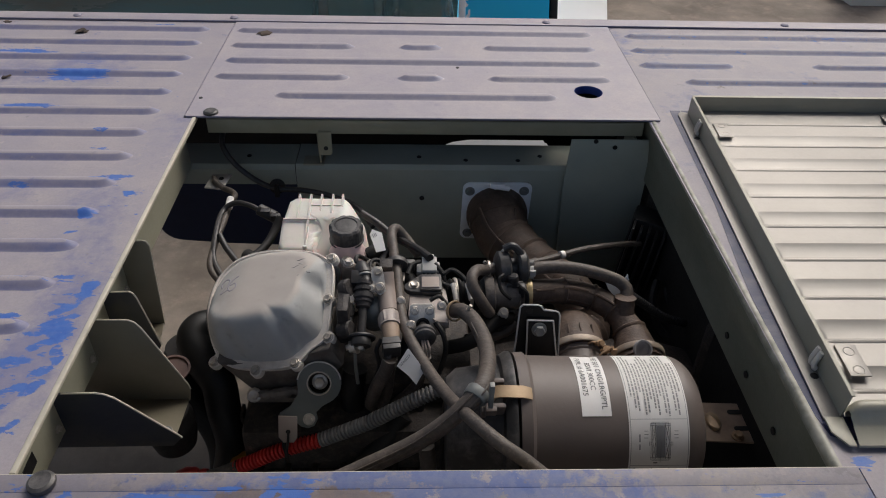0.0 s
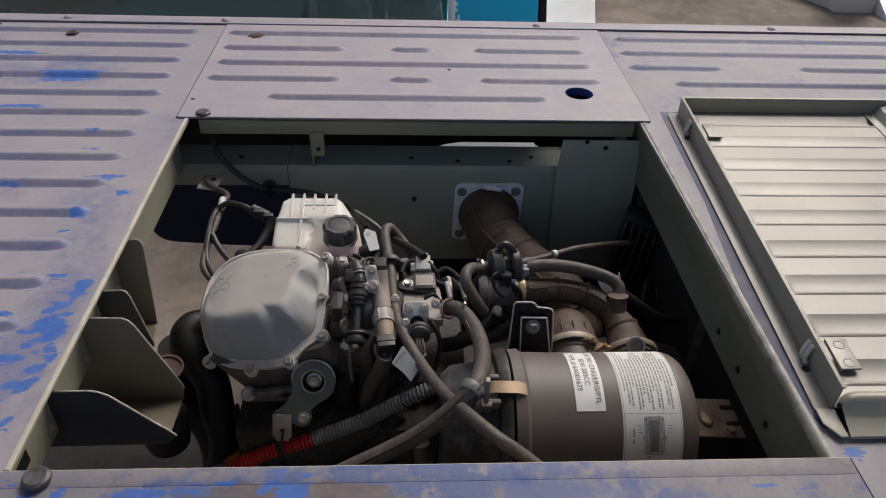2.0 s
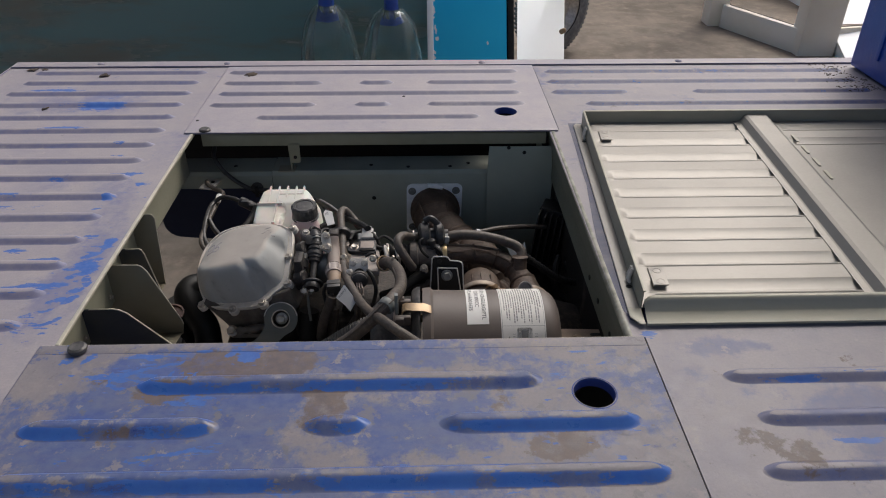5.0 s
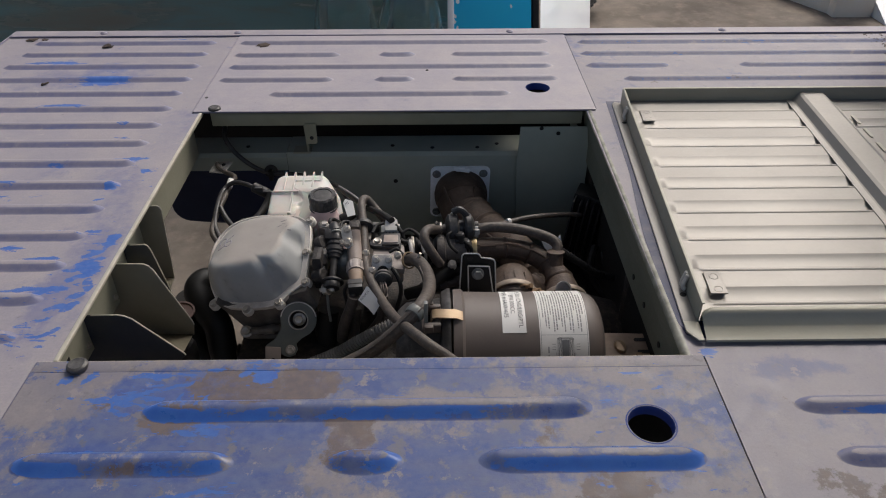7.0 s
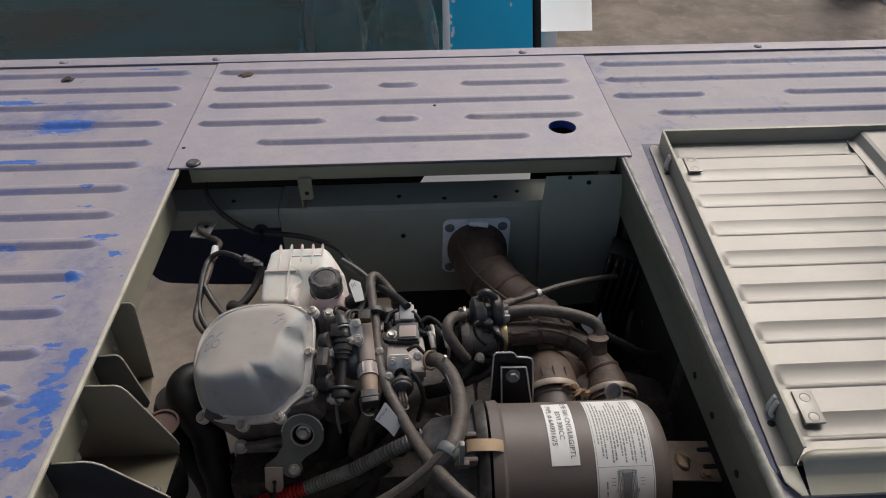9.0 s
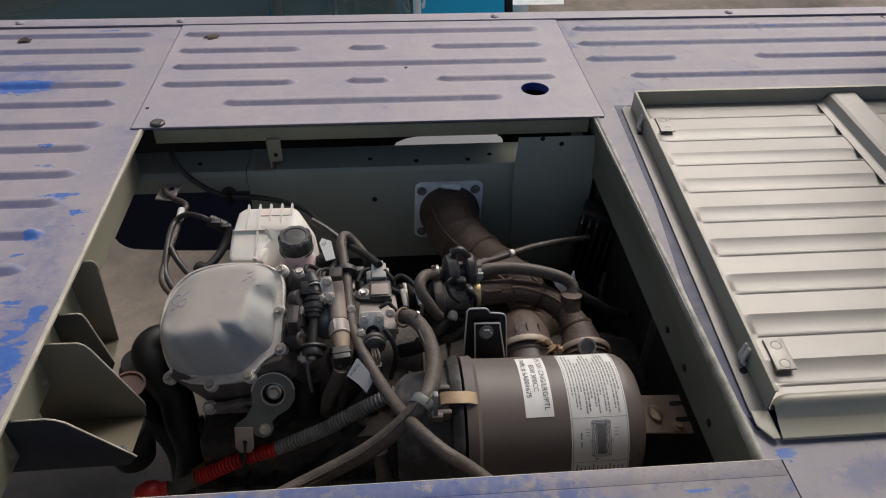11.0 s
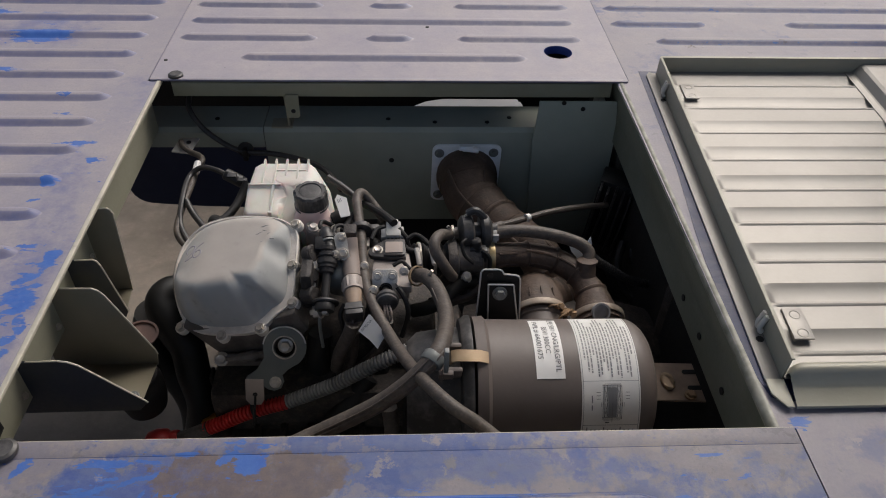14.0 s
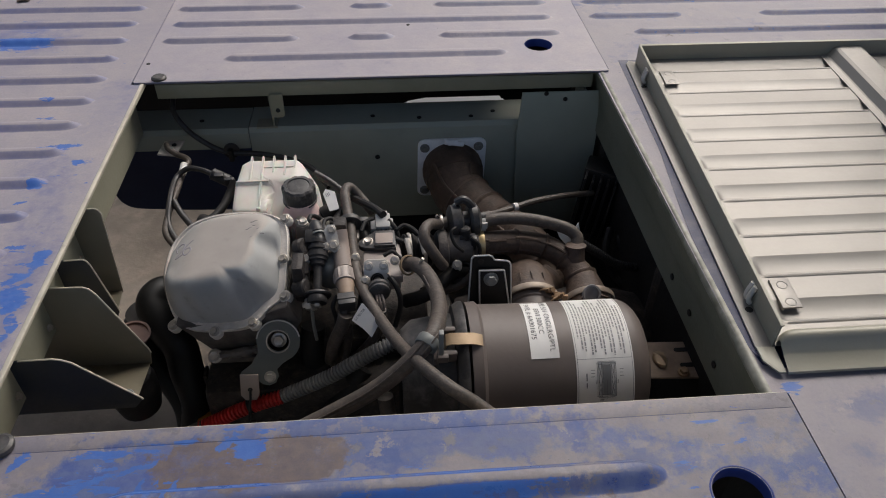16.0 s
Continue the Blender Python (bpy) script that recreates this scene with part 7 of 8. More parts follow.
lathe(bm, (0.278, 0.262, -0.091), kd, [(0, 0.0165), (0.002, 0.0175), (0.004, 0.0165), (0.004, 0.012), (0, 0.012), (0, 0.0165)], 26, caps=False)
part("wire_ring", bm, M_PLASTIC, coil)

bm = bmesh.new()
lathe(bm, (0.2555, 0.3755, -0.088), (0, -0.12, 0.99), [(0, 0.0115), (0.014, 0.0108), (0.022, 0.0100), (0.024, 0.0085)], 20)
box(bm, (0.2455, 0.377, -0.092), (0.2655, 0.395, -0.070), 0.003)
foot = part("tank_post", bm, M_CAST, tank, "tan cast post under the tank")
bolt("post_bolt", (0.2555, 0.3730, -0.0625), (0, -0.12, 0.99), foot, 0.0050, M_FLANGE)
bm = bmesh.new()
prism(bm, [(0.280, 0.352), (0.306, 0.346), (0.330, 0.352), (0.331, 0.372), (0.312, 0.380), (0.296, 0.398), (0.284, 0.392)], pose(0, 0, -0.0850), 0.0080, 0.002)
part("hose_carrier", bm, M_CAST, engine, "tan cast carrier under the hose clip")

misc = thing("engine_linkage", (0.28, 0.28, -0.17), "small steel levers, studs and castings beside the head", "engine part")
bm = bmesh.new()
LM = Matrix.Translation((0.296, 0.325, -0.053)) @ Matrix.Rotation(radians(40), 4, "X")
plate_with_holes(bm, [(-0.009, 0.010), (-0.004, 0.017), (0.005, 0.017), (0.008, 0.008), (0.010, -0.008), (0.012, -0.016), (0.004, -0.020), (-0.006, -0.014), (-0.007, 0.0)], [(0.001, 0.010, 0.0035)], LM, 0.004, 12)
part("lever", bm, M_ALU, misc)
bolt("lever_bolt", LM @ Vector((0.003, -0.011, 0.005)), LM.to_3x3() @ Vector((0, 0, 1)), misc, 0.005)
bolt("lever_bolt", LM @ Vector((0.001, 0.010, 0.004)), LM.to_3x3() @ Vector((0, 0, 1)), misc, 0.0042)
bm = bmesh.new()
box(bm, Vector((0.297, 0.345, -0.067)), Vector((0.315, 0.365, -0.048)), 0.004)
part("carrier", bm, M_GRIME, misc)
bm = bmesh.new()
box(bm, Vector((0.247, 0.270, -0.115)), Vector((0.263, 0.330, -0.055)), 0.008)
part("casting", bm, M_GRIME, misc, "dusty cast side of the head")
for a, b, r in (((0.250, 0.291, -0.076), (0.264, 0.286, -0.067), 0.010), ((0.250, 0.271, -0.090), (0.266, 0.266, -0.082), 0.011), ((0.252, 0.316, -0.062), (0.263, 0.312, -0.054), 0.012)):
    bm = bmesh.new()
    rod(bm, a, b, r, 16, 0.002)
    part("boss", bm, M_GRIME, misc, "dusty cast boss")
for p, r in (((0.263, 0.300, -0.065), 0.005), ((0.259, 0.280, -0.081), 0.0045), ((0.285, 0.366, -0.060), 0.0045), ((0.296, 0.338, -0.053), 0.0045), ((0.288, 0.312, -0.056), 0.004)):
    bolt("cap_screw", p, (0.1, -0.6, 0.8), misc, r)
bm = bmesh.new()
rod(bm, (0.259, 0.252, -0.101), (0.281, 0.252, -0.097), 0.0035, 10)
rod(bm, (0.263, 0.252, -0.100), (0.269, 0.252, -0.099), 0.0080, 6)
rod(bm, (0.270, 0.252, -0.099), (0.272, 0.252, -0.098), 0.0095, 16)
rod(bm, (0.275, 0.252, -0.098), (0.281, 0.252, -0.097), 0.0065, 6)
part("adjuster", bm, M_ZINC, misc, "zinc-plated adjuster screw and nuts")
bm = bmesh.new()
sweep(bm, [(0.270, 0.250, -0.105), (0.270, 0.245, -0.129), (0.272, 0.240, -0.153)], 0.0022, 8, 6)
part("link_rod", bm, M_DKSTEEL, misc)

# small wiring, plugs and fixings between the head and the gas rail
plugs = thing("wiring_plug", (0.29, 0.33, -0.10), "black plastic wiring plugs with a grey lock ring", "connector")
for (p, q, r) in (((0.274, 0.350, -0.046), (0.282, 0.318, -0.054), 0.0090), ((0.285, 0.345, -0.051), (0.292, 0.325, -0.056), 0.0070)):
    bm = bmesh.new()
    d = Vector(q) - Vector(p)
    lathe(bm, p, d, [(0, r * 0.7), (d.length * 0.15, r), (d.length * 0.4, r), (d.length * 0.42, r * 1.25), (d.length * 0.58, r * 1.25), (d.length * 0.6, r * 0.9), (d.length, r * 0.8)], 16)
    mm = frame_at(Vector(p).lerp(Vector(q), 0.35), d)
    box(bm, (-r * 0.5, -r * 1.4, -0.006), (r * 0.5, -r * 0.7, 0.006), 0.001, mm)
    part("plug_body", bm, M_PLASTIC, plugs)
    bm = bmesh.new()
    lathe(bm, Vector(p).lerp(Vector(q), 0.62), d, [(0, r * 0.95), (0, r * 1.18), (0.0025, r * 1.18), (0.0025, r * 0.95)], 18, caps=False)
    part("lock_ring", bm, M_DKSTEEL, plugs, "grey lock ring")
for pts, r in (([(0.274, 0.352, -0.050), (0.266, 0.362, -0.051), (0.269, 0.374, -0.053), (0.284, 0.380, -0.067), (0.306, 0.372, -0.072)], 0.0030), ([(0.285, 0.347, -0.051), (0.287, 0.358, -0.049), (0.297, 0.362, -0.051), (0.310, 0.348, -0.062)], 0.0028),
               ([(0.334, 0.350, -0.064), (0.340, 0.365, -0.060), (0.351, 0.372, -0.060)], 0.0028),
               ([(0.363, 0.300, -0.066), (0.374, 0.305, -0.063), (0.381, 0.302, -0.068), (0.388, 0.296, -0.072)], 0.0026), ([(0.381, 0.352, -0.066), (0.392, 0.358, -0.063), (0.404, 0.352, -0.066), (0.414, 0.340, -0.071)], 0.0028),
               ([(0.461, 0.345, -0.060), (0.454, 0.338, -0.063), (0.458, 0.330, -0.076), (0.470, 0.326, -0.087)], 0.0024), ([(0.480, 0.335, -0.071), (0.491, 0.330, -0.081), (0.490, 0.322, -0.099), (0.477, 0.315, -0.115)], 0.0030),
               ([(0.303, 0.255, -0.089), (0.297, 0.246, -0.099), (0.300, 0.238, -0.121), (0.290, 0.235, -0.152)], 0.0030), ([(0.369, 0.265, -0.070), (0.378, 0.255, -0.080), (0.382, 0.245, -0.099), (0.374, 0.235, -0.129)], 0.0034)):
    bm = bmesh.new()
    sweep(bm, pts, r, 8, 8)
    part("wire", bm, M_BLACK, plugs)
for p, r in (((0.326, 0.305, -0.071), 0.0042), ((0.377, 0.284, -0.060), 0.0042), ((0.339, 0.262, -0.072), 0.004), ((0.461, 0.318, -0.103), 0.0045)):
    bolt("small_screw", p, (0, -0.65, 0.75), plugs, r)

# ---- hoses and cables over the engine ----
def hose(name, pts, r, material, label, category="hose", seg=16, per=10):
    bm = bmesh.new()
    sweep(bm, pts, r, seg, per)
    return solo(name, bm, material, label, category)


h1 = hose("vacuum_hose", [(0.349, 0.420, -0.087), (0.331, 0.440, -0.073), (0.317, 0.445, -0.059), (0.311, 0.430, -0.058), (0.315, 0.395, -0.064), (0.320, 0.355, -0.068), (0.323, 0.320, -0.075), (0.328, 0.283, -0.079), (0.340, 0.240, -0.078), (0.358, 0.195, -0.076), (0.378, 0.140, -0.058), (0.400, 0.082, -0.028), (0.425, 0.048, -0.022), (0.449, 0.034, -0.031), (0.469, 0.022, -0.041)], 0.0070, M_HOSE, "long dusty black rubber hose crossing the engine")
bm = bmesh.new()
hp = Vector((0.318, 0.376, -0.067))
lathe(bm, hp, Vector((0.320, 0.355, -0.068)) - Vector((0.316, 0.391, -0.065)), [(0, 0.0085), (0, 0.0155), (0.004, 0.0165), (0.008, 0.0155), (0.008, 0.0085)], 24, caps=False)
box(bm, hp + Vector((0.008, -0.004, -0.012)), hp + Vector((0.026, 0.006, 0.004)), 0.003)
part("support_clip", bm, M_CAP, h1, "grey plastic support clip")
H2 = [(0.393, 0.290, -0.074), (0.404, 0.278, -0.064), (0.417, 0.250, -0.057), (0.425, 0.208, -0.049), (0.424, 0.165, -0.037), (0.415, 0.122, -0.022), (0.401, 0.105, -0.029), (0.378, 0.095, -0.049), (0.349, 0.088, -0.071), (0.314, 0.080, -0.088), (0.276, 0.070, -0.102), (0.246, 0.055, -0.104)]
h2 = hose("fuel_hose", H2, 0.0094, M_HOSE, "thick dusty ribbed fuel hose curving over the engine")
bm = bmesh.new()
for s in (-0.006, 0.004):
    sweep(bm, [Vector(p) + Vector((s, -0.0070, 0.0062)) for p in H2[2:11]], 0.0010, 6, 10)
part("moulded_line", bm, M_HOSE, h2)
bm = bmesh.new()
hc = Vector((0.411, 0.116, -0.025))
hd = Vector((0.401, 0.105, -0.029)) - Vector((0.417, 0.128, -0.022))
lathe(bm, hc, hd, [(0, 0.0094), (0, 0.0120), (0.0015, 0.0128), (0.010, 0.0128), (0.0115, 0.0120), (0.0115, 0.0094)], 26, caps=False)
box(bm, (0.419, 0.105, -0.033), (0.424, 0.098, 0.000), 0.001)
part("hose_tie", bm, M_DKSTEEL, h2, "grey plastic hose tie")
clamp_ring("end_clamp", h2, (0.394, 0.287, -0.072), Vector((0.404, 0.278, -0.064)) - Vector((0.393, 0.290, -0.074)), 0.0115, 0.004, M_BRASS, False)
bm = bmesh.new()
rod(bm, (0.405, 0.268, -0.059), (0.412, 0.268, -0.045), 0.0022, 8)
part("clamp_lever", bm, M_ZINC, h2)


def corrugated(bm, pts, r, pitch, seg=16):
    """Split conduit: narrow raised rings at an even pitch along a smooth line."""
    fine = spline(pts, 60)
    acc = [0.0]
    for a, b in zip(fine, fine[1:]):
        acc.append(acc[-1] + (b - a).length)
    total, rings, tan0 = acc[-1], [], (fine[1] - fine[0]).normalized()
    side = tan0.orthogonal().normalized()
    steps = int(total / pitch) * 6
    j = 0
    for k in range(steps + 1):
        d = total * k / steps
        while j < len(acc) - 2 and acc[j + 1] < d:
            j += 1
        f = (d - acc[j]) / max(1e-9, acc[j + 1] - acc[j])
        p = fine[j].lerp(fine[j + 1], min(1, f))
        t = (fine[j + 1] - fine[j]).normalized()
        side = (side - t * side.dot(t)).normalized()
        other = t.cross(side)
        rr = r + (0.0012 if k % 6 in (1, 2, 3) else -0.0016)
        rings.append([bm.verts.new(p + side * (rr * math.cos(2 * math.pi * i / seg)) + other * (rr * math.sin(2 * math.pi * i / seg))) for i in range(seg)])
    for a, b in zip(rings, rings[1:]):
        for i in range(seg):
            bm.faces.new((a[i], a[(i + 1) % seg], b[(i + 1) % seg], b[i]))
    bm.faces.new(rings[0][::-1])
    bm.faces.new(rings[-1])


bat = thing("battery_cable", (0.24, 0.20, -0.22), "battery cable in grey and red corrugated conduit", "cable")
C3 = [(0.409, 0.220, -0.128), (0.382, 0.212, -0.129), (0.354, 0.206, -0.139), (0.319, 0.203, -0.160), (0.290, 0.201, -0.179), (0.258, 0.200, -0.196), (0.223, 0.198, -0.212)]
C3R = [(0.223, 0.198, -0.212), (0.192, 0.195, -0.220), (0.163, 0.192, -0.230), (0.138, 0.190, -0.243), (0.112, 0.188, -0.255)]
bm = bmesh.new()
corrugated(bm, C3, 0.0084, 0.0048)
part("grey_conduit", bm, M_GREYCOR, bat, "grey corrugated conduit")
bm = bmesh.new()
corrugated(bm, C3R, 0.0086, 0.0050)
part("red_conduit", bm, M_RED, bat, "red corrugated conduit")
bm = bmesh.new()
sweep(bm, [(0.118, 0.188, -0.252), (0.094, 0.186, -0.264), (0.069, 0.184, -0.273)], 0.0095, 14, 6)
part("cable_end", bm, M_HOSE, bat)
bm = bmesh.new()
b0 = Vector((0.077, 0.185, -0.270))
lathe(bm, b0, Vector((0.043, 0.180, -0.276)) - b0, [(0, 0.0115), (0.004, 0.013), (0.010, 0.0125), (0.014, 0.017), (0.026, 0.020), (0.038, 0.018), (0.046, 0.010), (0.048, 0.002)], 20)
part("red_boot", bm, M_RED, bat, "red rubber terminal boot")
bm = bmesh.new()
t0 = Vector((0.180, 0.194, -0.222))
lathe(bm, t0, Vector(C3R[1]) - Vector(C3R[2]), [(0, 0.0094), (0, 0.0108), (0.004, 0.0108), (0.004, 0.0094)], 18, caps=False)
sweep(bm, [(0.181, 0.196, -0.204), (0.184, 0.180, -0.211), (0.180, 0.178, -0.234)], 0.0017, 6, 6)
part("cable_tie", bm, M_BLACK, bat)
hose("amber_cap", [(0.115, 0.215, -0.273), (0.123, 0.212, -0.302), (0.133, 0.208, -0.331)], 0.018, M_YELLOW, "amber plastic cap deep in the bay", "cap")
hose("lower_hose", [(0.330, 0.225, -0.195), (0.308, 0.210, -0.221), (0.286, 0.190, -0.241), (0.258, 0.165, -0.265)], 0.014, M_BLACK, "black rubber hose low in the bay")
hose("lower_hose", [(0.358, 0.160, -0.175), (0.361, 0.150, -0.207), (0.361, 0.140, -0.241)], 0.010, M_HOSE, "dusty rubber pipe low in the bay")
hose("taped_loom", [(0.414, 0.300, -0.139), (0.441, 0.315, -0.143), (0.464, 0.325, -0.140), (0.483, 0.330, -0.139)], 0.0105, M_BLACK, "black taped wire loom", "wiring")
hose("taped_loom", [(0.388, 0.300, -0.150), (0.417, 0.295, -0.134), (0.455, 0.320, -0.120), (0.475, 0.330, -0.126)], 0.0095, M_BLACK, "black taped wire loom", "wiring")
hose("taped_loom", [(0.267, 0.262, -0.149), (0.262, 0.250, -0.190), (0.272, 0.240, -0.225), (0.304, 0.230, -0.262)], 0.016, M_BLACK, "black rubber hose beside the head", "hose")
hose("taped_loom", [(0.268, 0.370, -0.082), (0.293, 0.385, -0.080), (0.310, 0.420, -0.080)], 0.008, M_BLACK, "black taped wire loom behind the coil", "wiring")
hose("taped_loom", [(0.320, 0.400, -0.083), (0.344, 0.345, -0.089), (0.338, 0.315, -0.122), (0.328, 0.270, -0.159)], 0.0085, M_BLACK, "black taped wire loom under the hose", "wiring")

for pts, r, m in (([(0.388, 0.200, -0.140), (0.384, 0.180, -0.181), (0.380, 0.150, -0.272)], 0.0085, M_BLACK), ([(0.287, 0.240, -0.178), (0.296, 0.225, -0.218), (0.282, 0.210, -0.271), (0.271, 0.190, -0.335)], 0.007, M_HOSE),
                  ([(0.345, 0.260, -0.148), (0.351, 0.245, -0.186), (0.343, 0.225, -0.231), (0.311, 0.200, -0.297)], 0.0065, M_BLACK), ([(0.311, 0.250, -0.135), (0.305, 0.240, -0.179), (0.284, 0.230, -0.224), (0.251, 0.220, -0.272)], 0.0085, M_HOSE),
                  ([(0.402, 0.260, -0.149), (0.388, 0.240, -0.180), (0.380, 0.220, -0.213), (0.388, 0.190, -0.257)], 0.0050, M_HOSE), ([(0.223, 0.240, -0.236), (0.213, 0.220, -0.284), (0.218, 0.190, -0.333)], 0.010, M_BLACK),
                  ([(0.416, 0.190, -0.150), (0.429, 0.165, -0.184), (0.426, 0.140, -0.244)], 0.0055, M_HOSE), ([(0.440, 0.310, -0.140), (0.463, 0.318, -0.140), (0.489, 0.325, -0.121)], 0.0075, M_HOSE)):
    hose("lower_cable", pts, r, m, "dusty black cable low in the bay", "cable", 10)
bm = bmesh.new()
rod(bm, (0.470, 0.640, -0.111), (0.503, 0.640, -0.117), 0.0048, 12, 0.001)
box(bm, (0.476, 0.642, -0.107), (0.494, 0.636, -0.117), 0.001)
part("clamp_screw", bm, M_GALV, intake, "bright clamp screw")

# white tag that names the injector
TG = Matrix.Translation((0.339, 0.196, -0.076)) @ Matrix.Rotation(radians(50), 4, "X") @ Matrix.Rotation(radians(-42), 4, "Z")
bm = bmesh.new()
prism(bm, [(-0.0127, -0.0096), (0.0050, -0.0088), (0.0185, -0.0106), (0.0150, 0.0078), (0.0027, 0.0108), (-0.0150, 0.0142), (-0.0166, 0.0128)], TG, 0.0009)
tag = solo("paper_tag", bm, M_LABEL, "white tag folded round the injector wires", "label")
lettering("GAS INJECTOR", 0.0042, lambda u, w: TG @ Vector((-0.0085 - w, -0.0072 + u * 0.62, 0.0014)), tag)

# ---- fuel tubes at the tail side ----
lt = thing("fuel_tube", (0.06, 0.60, -0.12), "thin dusty metal fuel tube clipped to a steel tab", "pipe")
bm = bmesh.new()
prism(bm, [(0.006, 0.602), (0.036, 0.597), (0.042, 0.641), (0.010, 0.641)], pose(0, 0, -0.0955), 0.003, 0.0006)
part("tab", bm, M_ALU, lt, "dusty steel tab")
for p in ((0.028, 0.627, -0.0926),):
    bm = bmesh.new()
    lathe(bm, p, (0, 0, 1), [(0, 0.004), (0.0015, 0.004)], 10)
    part("hole", bm, M_BLACK, lt)
bm = bmesh.new()
sweep(bm, [(0.018, 0.622, -0.088), (0.024, 0.608, -0.087), (0.037, 0.600, -0.093), (0.051, 0.592, -0.094), (0.059, 0.580, -0.095), (0.055, 0.560, -0.096), (0.056, 0.510, -0.095), (0.054, 0.460, -0.097), (0.054, 0.420, -0.105), (0.065, 0.402, -0.114), (0.081, 0.390, -0.114)], 0.0047, 12, 8)
part("metal_tube", bm, M_HOSE, lt)
bm = bmesh.new()
rod(bm, (0.054, 0.572, -0.094), (0.055, 0.548, -0.096), 0.0058, 14, 0.001)
part("white_band", bm, M_LABEL, lt, "white tape band")
bm = bmesh.new()
sweep(bm, [(0.081, 0.390, -0.114), (0.057, 0.430, -0.103), (0.053, 0.475, -0.089), (0.051, 0.530, -0.090), (0.069, 0.540, -0.081), (0.092, 0.530, -0.078), (0.108, 0.520, -0.079)], 0.0042, 10, 8)
part("second_tube", bm, M_PLASTIC, lt, "thin black hose")
bm = bmesh.new()
rod(bm, (0.108, 0.520, -0.078), (0.135, 0.510, -0.087), 0.0095, 12, 0.002)
box(bm, (0.115, 0.510, -0.069), (0.129, 0.500, -0.073), 0.003)
box(bm, (0.128, 0.510, -0.077), (0.143, 0.500, -0.088), 0.003)
part("connector", bm, M_PLASTIC, lt, "black plastic connector")
hose("coolant_hose", [(0.144, 0.500, -0.079), (0.137, 0.485, -0.091), (0.129, 0.465, -0.099), (0.118, 0.445, -0.103), (0.107, 0.435, -0.103)], 0.0062, M_BLACK, "black rubber hose beside the tank")
hose("coolant_elbow", [(0.104, 0.441, -0.104), (0.106, 0.430, -0.099), (0.116, 0.424, -0.097), (0.128, 0.424, -0.098)], 0.0088, M_BLACK, "black rubber elbow on the hose beside the tank")
hose("coolant_hose", [(0.059, 0.470, -0.090), (0.072, 0.450, -0.099), (0.095, 0.420, -0.105)], 0.0046, M_PLASTIC, "thin black rubber hose beside the tank")
bk = hose("rear_cable", [(0.022, 0.700, -0.046), (0.026, 0.672, -0.058), (0.047, 0.655, -0.083), (0.080, 0.645, -0.107), (0.113, 0.637, -0.117), (0.158, 0.630, -0.116), (0.205, 0.618, -0.119), (0.247, 0.595, -0.124), (0.277, 0.550, -0.132)], 0.0045, M_PLASTIC, "black cable clipped along the cross member", "cable", 10)
bm = bmesh.new()
ck = Vector((0.114, 0.640, -0.114))
lathe(bm, ck, (0.1, -1, 0.2), [(0, 0.013), (0.003, 0.013), (0.004, 0.010)], 18)
box(bm, ck + Vector((-0.004, -0.012, -0.016)), ck + Vector((0.004, 0.0, 0.006)), 0.002)
part("p_clip", bm, M_BLACK, bk)
hose("tank_hose", [(0.265, 0.490, -0.064), (0.287, 0.475, -0.070), (0.307, 0.460, -0.079), (0.317, 0.450, -0.084)], 0.0055, M_PLASTIC, "thin dusty hose from the expansion tank")
hose("tank_hose", [(0.277, 0.405, -0.078), (0.285, 0.410, -0.076), (0.295, 0.420, -0.075)], 0.011, M_BLACK, "black rubber elbow by the tank")
ac = hose("accelerator_cable", [(0.499, 0.430, -0.115), (0.512, 0.445, -0.122), (0.537, 0.456, -0.124), (0.559, 0.466, -0.125), (0.600, 0.485, -0.127), (0.650, 0.510, -0.138), (0.710, 0.545, -0.160)], 0.0048, M_HOSE, "thin black throttle cable", "cable", 10)
bm = bmesh.new()
rod(bm, (0.562, 0.466, -0.123), (0.568, 0.469, -0.124), 0.0062, 12)
part("white_band", bm, M_LABEL, ac, "white tape band")
bm = bmesh.new()
rod(bm, (0.507, 0.440, -0.122), (0.525, 0.450, -0.123), 0.0075, 12, 0.002)
part("ferrule", bm, M_HOSE, ac)

# ---- dark machinery and added black blocks under the cab side ----
bm = bmesh.new()
corrugated(bm, [(0.643, 0.360, -0.111), (0.674, 0.370, -0.140), (0.706, 0.380, -0.170), (0.736, 0.385, -0.185), (0.761, 0.385, -0.190)], 0.0055, 0.005, 10)
solo("wire_conduit", bm, M_BLACK, "black corrugated wire conduit", "wiring")
bm = bmesh.new()
prism(bm, [(-0.016, 0.004), (0.010, 0.0), (0.017, 0.012), (0.022, -0.016), (0.004, -0.026), (-0.010, -0.010)], Matrix.Translation((0.628, 0.392, -0.113)) @ Matrix(((1, 0, 0, 0), (0, 0.5, -0.86, 0), (0, 0.86, 0.5, 0), (0, 0, 0, 1))), 0.002)
solo("steel_stay", bm, M_GALV, "small bright steel stay behind the hose", "bracket")
fin = thing("rectifier", (0.75, 0.55, -0.29), "black finned voltage rectifier bolted in the bay", "rectifier")
RECT = Matrix.Translation((0.735, 0.555, -0.198)) @ Matrix.Rotation(radians(6), 4, "Y") @ Matrix.Rotation(radians(-22), 4, "Z")
bm = bmesh.new()
box(bm, (-0.045, 0.0, -0.065), (0.045, 0.05, 0.065), 0.005, RECT)
part("case", bm, M_BLACK, fin)
for k in range(7):
    bm = bmesh.new()
    box(bm, (-0.042 + 0.0125 * k, -0.026, -0.060), (-0.0385 + 0.0125 * k, 0.004, 0.062 - 0.004 * (k % 2)), 0.001, RECT)
    part("fin", bm, M_PLASTIC, fin)
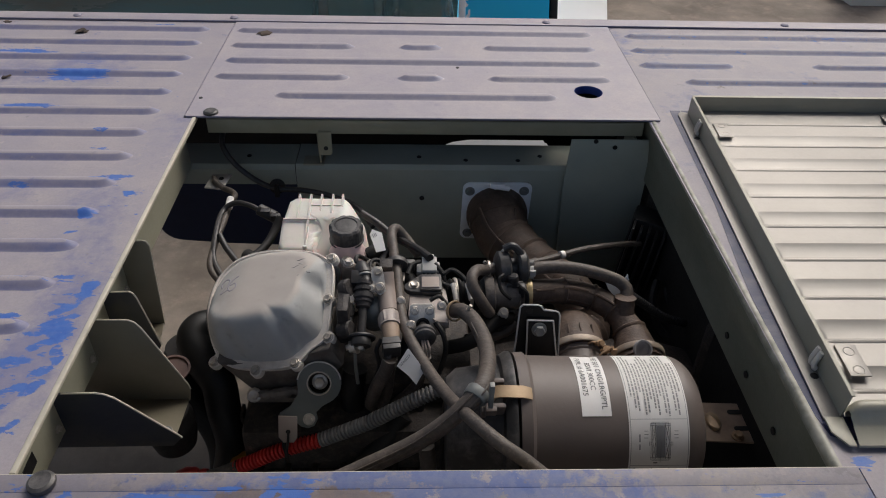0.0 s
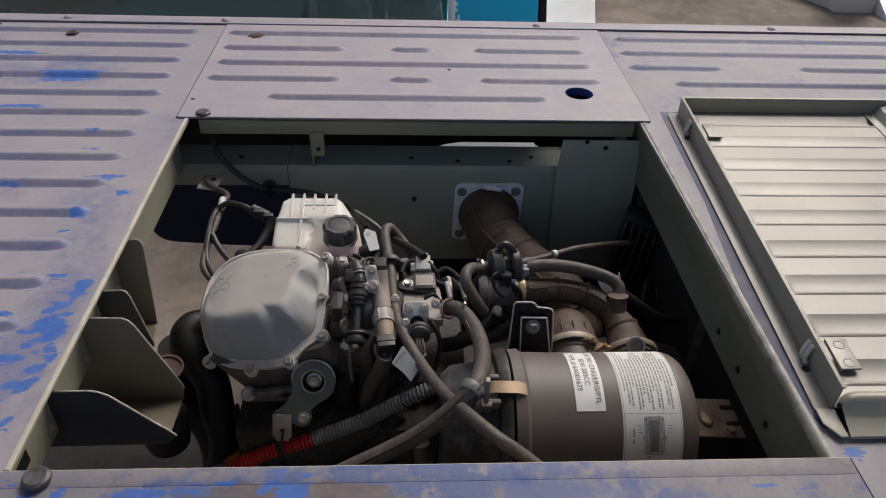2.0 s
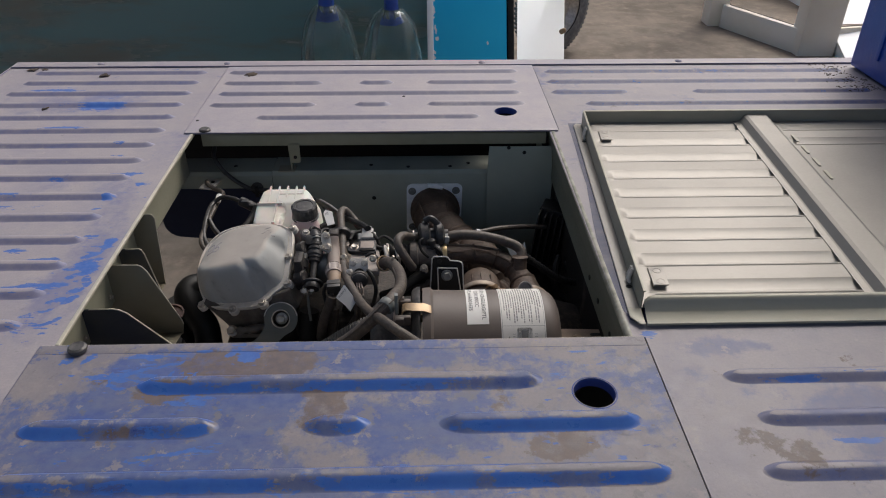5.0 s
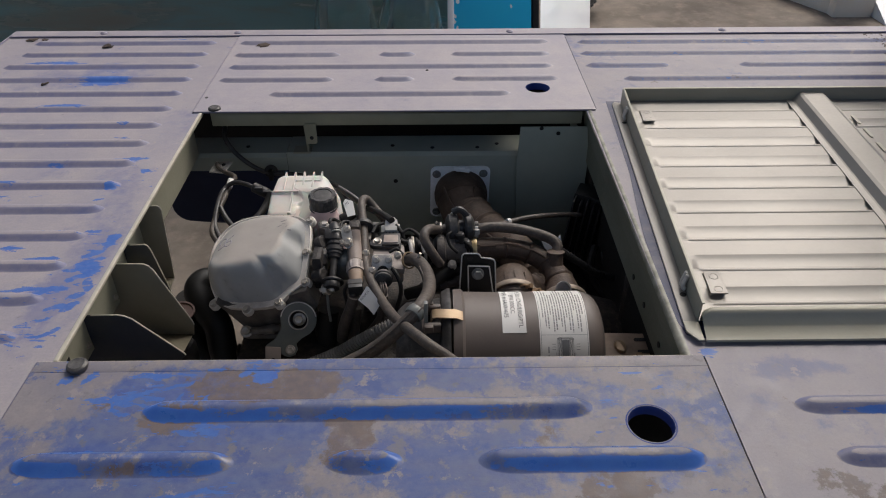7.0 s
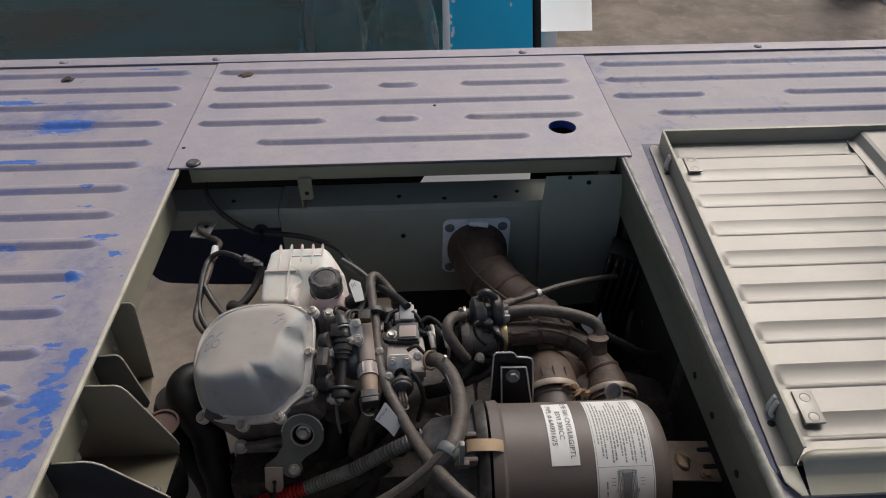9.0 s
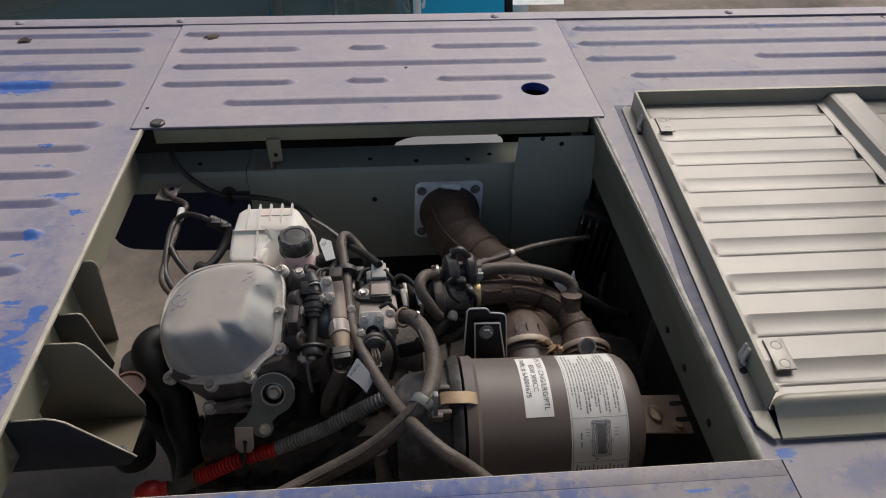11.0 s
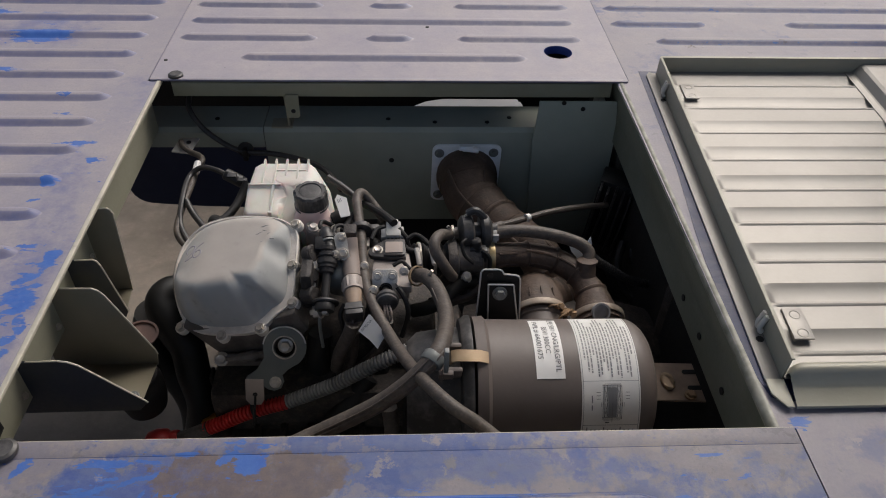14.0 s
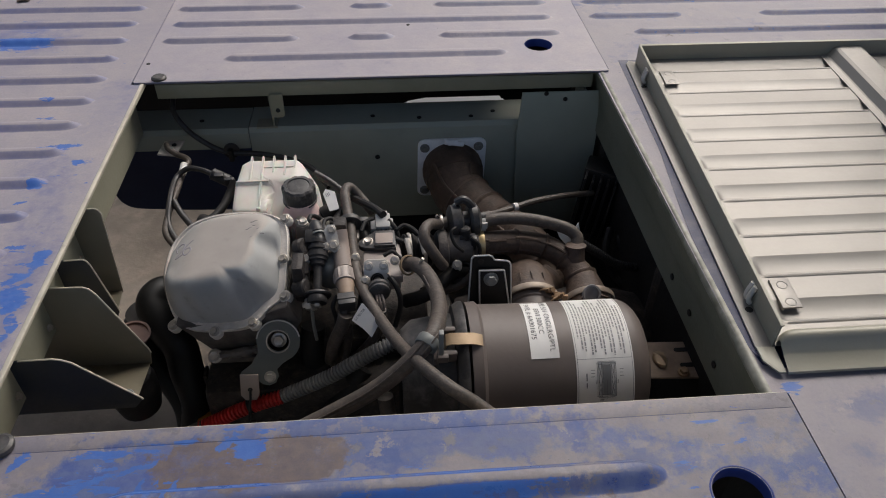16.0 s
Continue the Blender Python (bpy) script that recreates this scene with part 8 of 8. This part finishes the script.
# added block: fills the dark void and stops light from behind
bm = bmesh.new()
lathe(bm, (0.32, 0.86, -0.42), (1, 0, 0), [(0, 0.02), (0.0, 0.10), (0.02, 0.13), (0.48, 0.13), (0.50, 0.10), (0.50, 0.02)], 36)
box(bm, (0.34, 0.74, -0.70), (0.80, 0.98, -0.40), 0.02)
solo("dark_void_block", bm, M_SHADOWGAP, "black block added to darken the space behind the cross member", "exhaust")
# made-up casting that blocks light from the floor on the right
gb = thing("gearbox", (0.55, 0.45, -0.70), "grimy black casting added to keep the bay's right side dark", "gearbox")
bm = bmesh.new()
box(bm, (0.38, 0.38, -0.66), (0.92, 0.66, -0.34), 0.05)
box(bm, (0.46, 0.28, -0.62), (0.96, 0.45, -0.27), 0.04)
lathe(bm, (0.56, 0.33, -0.30), (1, 0.0, 0), [(0, 0.05), (0.01, 0.09), (0.12, 0.10), (0.20, 0.08), (0.26, 0.05)], 26)
part("casting", bm, M_BLOCK, gb)
for x, z in ((0.70, -0.245), (0.76, -0.26), (0.80, -0.25)):
    bolt("casing_bolt", (x, 0.33, z), (0, -0.5, 0.8), gb, 0.006, M_DKSTEEL)
# added block with straps: covers the void so no light shows through
bm = bmesh.new()
box(bm, (0.745, 0.02, -0.50), (1.10, 0.90, -0.125), 0.02)
ft = thing("side_void_block", (0.92, 0.46, -0.50), "black block added to close off light beside the engine bay", "tank")
part("shell", bm, M_BLACK, ft)
for y in (0.30, 0.62):
    bm = bmesh.new()
    box(bm, (0.742, y, -0.51), (1.103, y + 0.03, -0.122), 0.02)
    part("strap", bm, M_BLOCK, ft)
bm = bmesh.new()
sweep(bm, [(0.763, 0.500, -0.202), (0.746, 0.480, -0.208), (0.754, 0.460, -0.226), (0.779, 0.440, -0.238)], 0.005, 8, 8)
sweep(bm, [(0.735, 0.500, -0.202), (0.724, 0.470, -0.223), (0.737, 0.440, -0.257), (0.775, 0.400, -0.266)], 0.007, 8, 8)
tagged(part("wire_loom", bm, M_BLACK), "black wires hanging beside the rail", "wiring")
bm = bmesh.new()
box(bm, (0.755, 0.400, -0.167), (0.766, 0.390, -0.193), 0.001)
solo("wire_clip", bm, M_GREYPL, "pale plastic wire clip", "clip")
rb = thing("filter_stay", (0.72, 0.17, -0.15), "rusty slotted steel stay for the filter canister", "bracket")
bm = bmesh.new()
prism(bm, [(0.655, 0.147), (0.757, 0.141), (0.765, 0.200), (0.655, 0.205)], pose(0, 0, -0.152), 0.003, 0.0006)
part("plate", bm, M_STAY, rb)
for y in (0.162, 0.187):
    bm = bmesh.new()
    prism(bm, stadium(0.728, 0.752, y, 0.0032, 5), pose(0, 0, -0.1488), 0.0006)
    part("slot", bm, M_BLACK, rb)
bolt("stay_bolt", (0.728, 0.150, -0.147), (0, 0, 1), rb, 0.005, M_RUST)
bm = bmesh.new()
bmesh.ops.create_icosphere(bm, subdivisions=2, radius=0.011, matrix=Matrix.Translation((0.705, 0.172, -0.147)) @ Matrix.Diagonal((0.8, 1.3, 0.5, 1)))
for v in bm.verts:
    v.co += v.normal * 0.003 * noise.noise(v.co * 220)
part("foam_scrap", bm, M_BRASS, rb, "scrap of yellowed sealant")

# ---- black pipework below the cover ----
hose("radiator_hose", [(0.066, 0.360, -0.166), (0.049, 0.345, -0.157), (0.044, 0.325, -0.162), (0.061, 0.300, -0.178), (0.081, 0.280, -0.195), (0.086, 0.265, -0.230), (0.095, 0.245, -0.278), (0.084, 0.220, -0.335)], 0.023, M_RUBBER, "thick black rubber radiator hose", "hose", 20)
hose("radiator_hose", [(0.017, 0.300, -0.189), (0.034, 0.290, -0.236), (0.058, 0.280, -0.274), (0.074, 0.260, -0.312), (0.069, 0.240, -0.381)], 0.021, M_RUBBER, "thick black rubber radiator hose", "hose", 20)
bm = bmesh.new()
box(bm, (0.123, 0.250, -0.247), (0.146, 0.220, -0.351), 0.008)
box(bm, (0.110, 0.270, -0.225), (0.115, 0.250, -0.299), 0.006)
solo("gear_cover", bm, M_BLOCK, "grimy black casting under the cylinder head", "engine part")
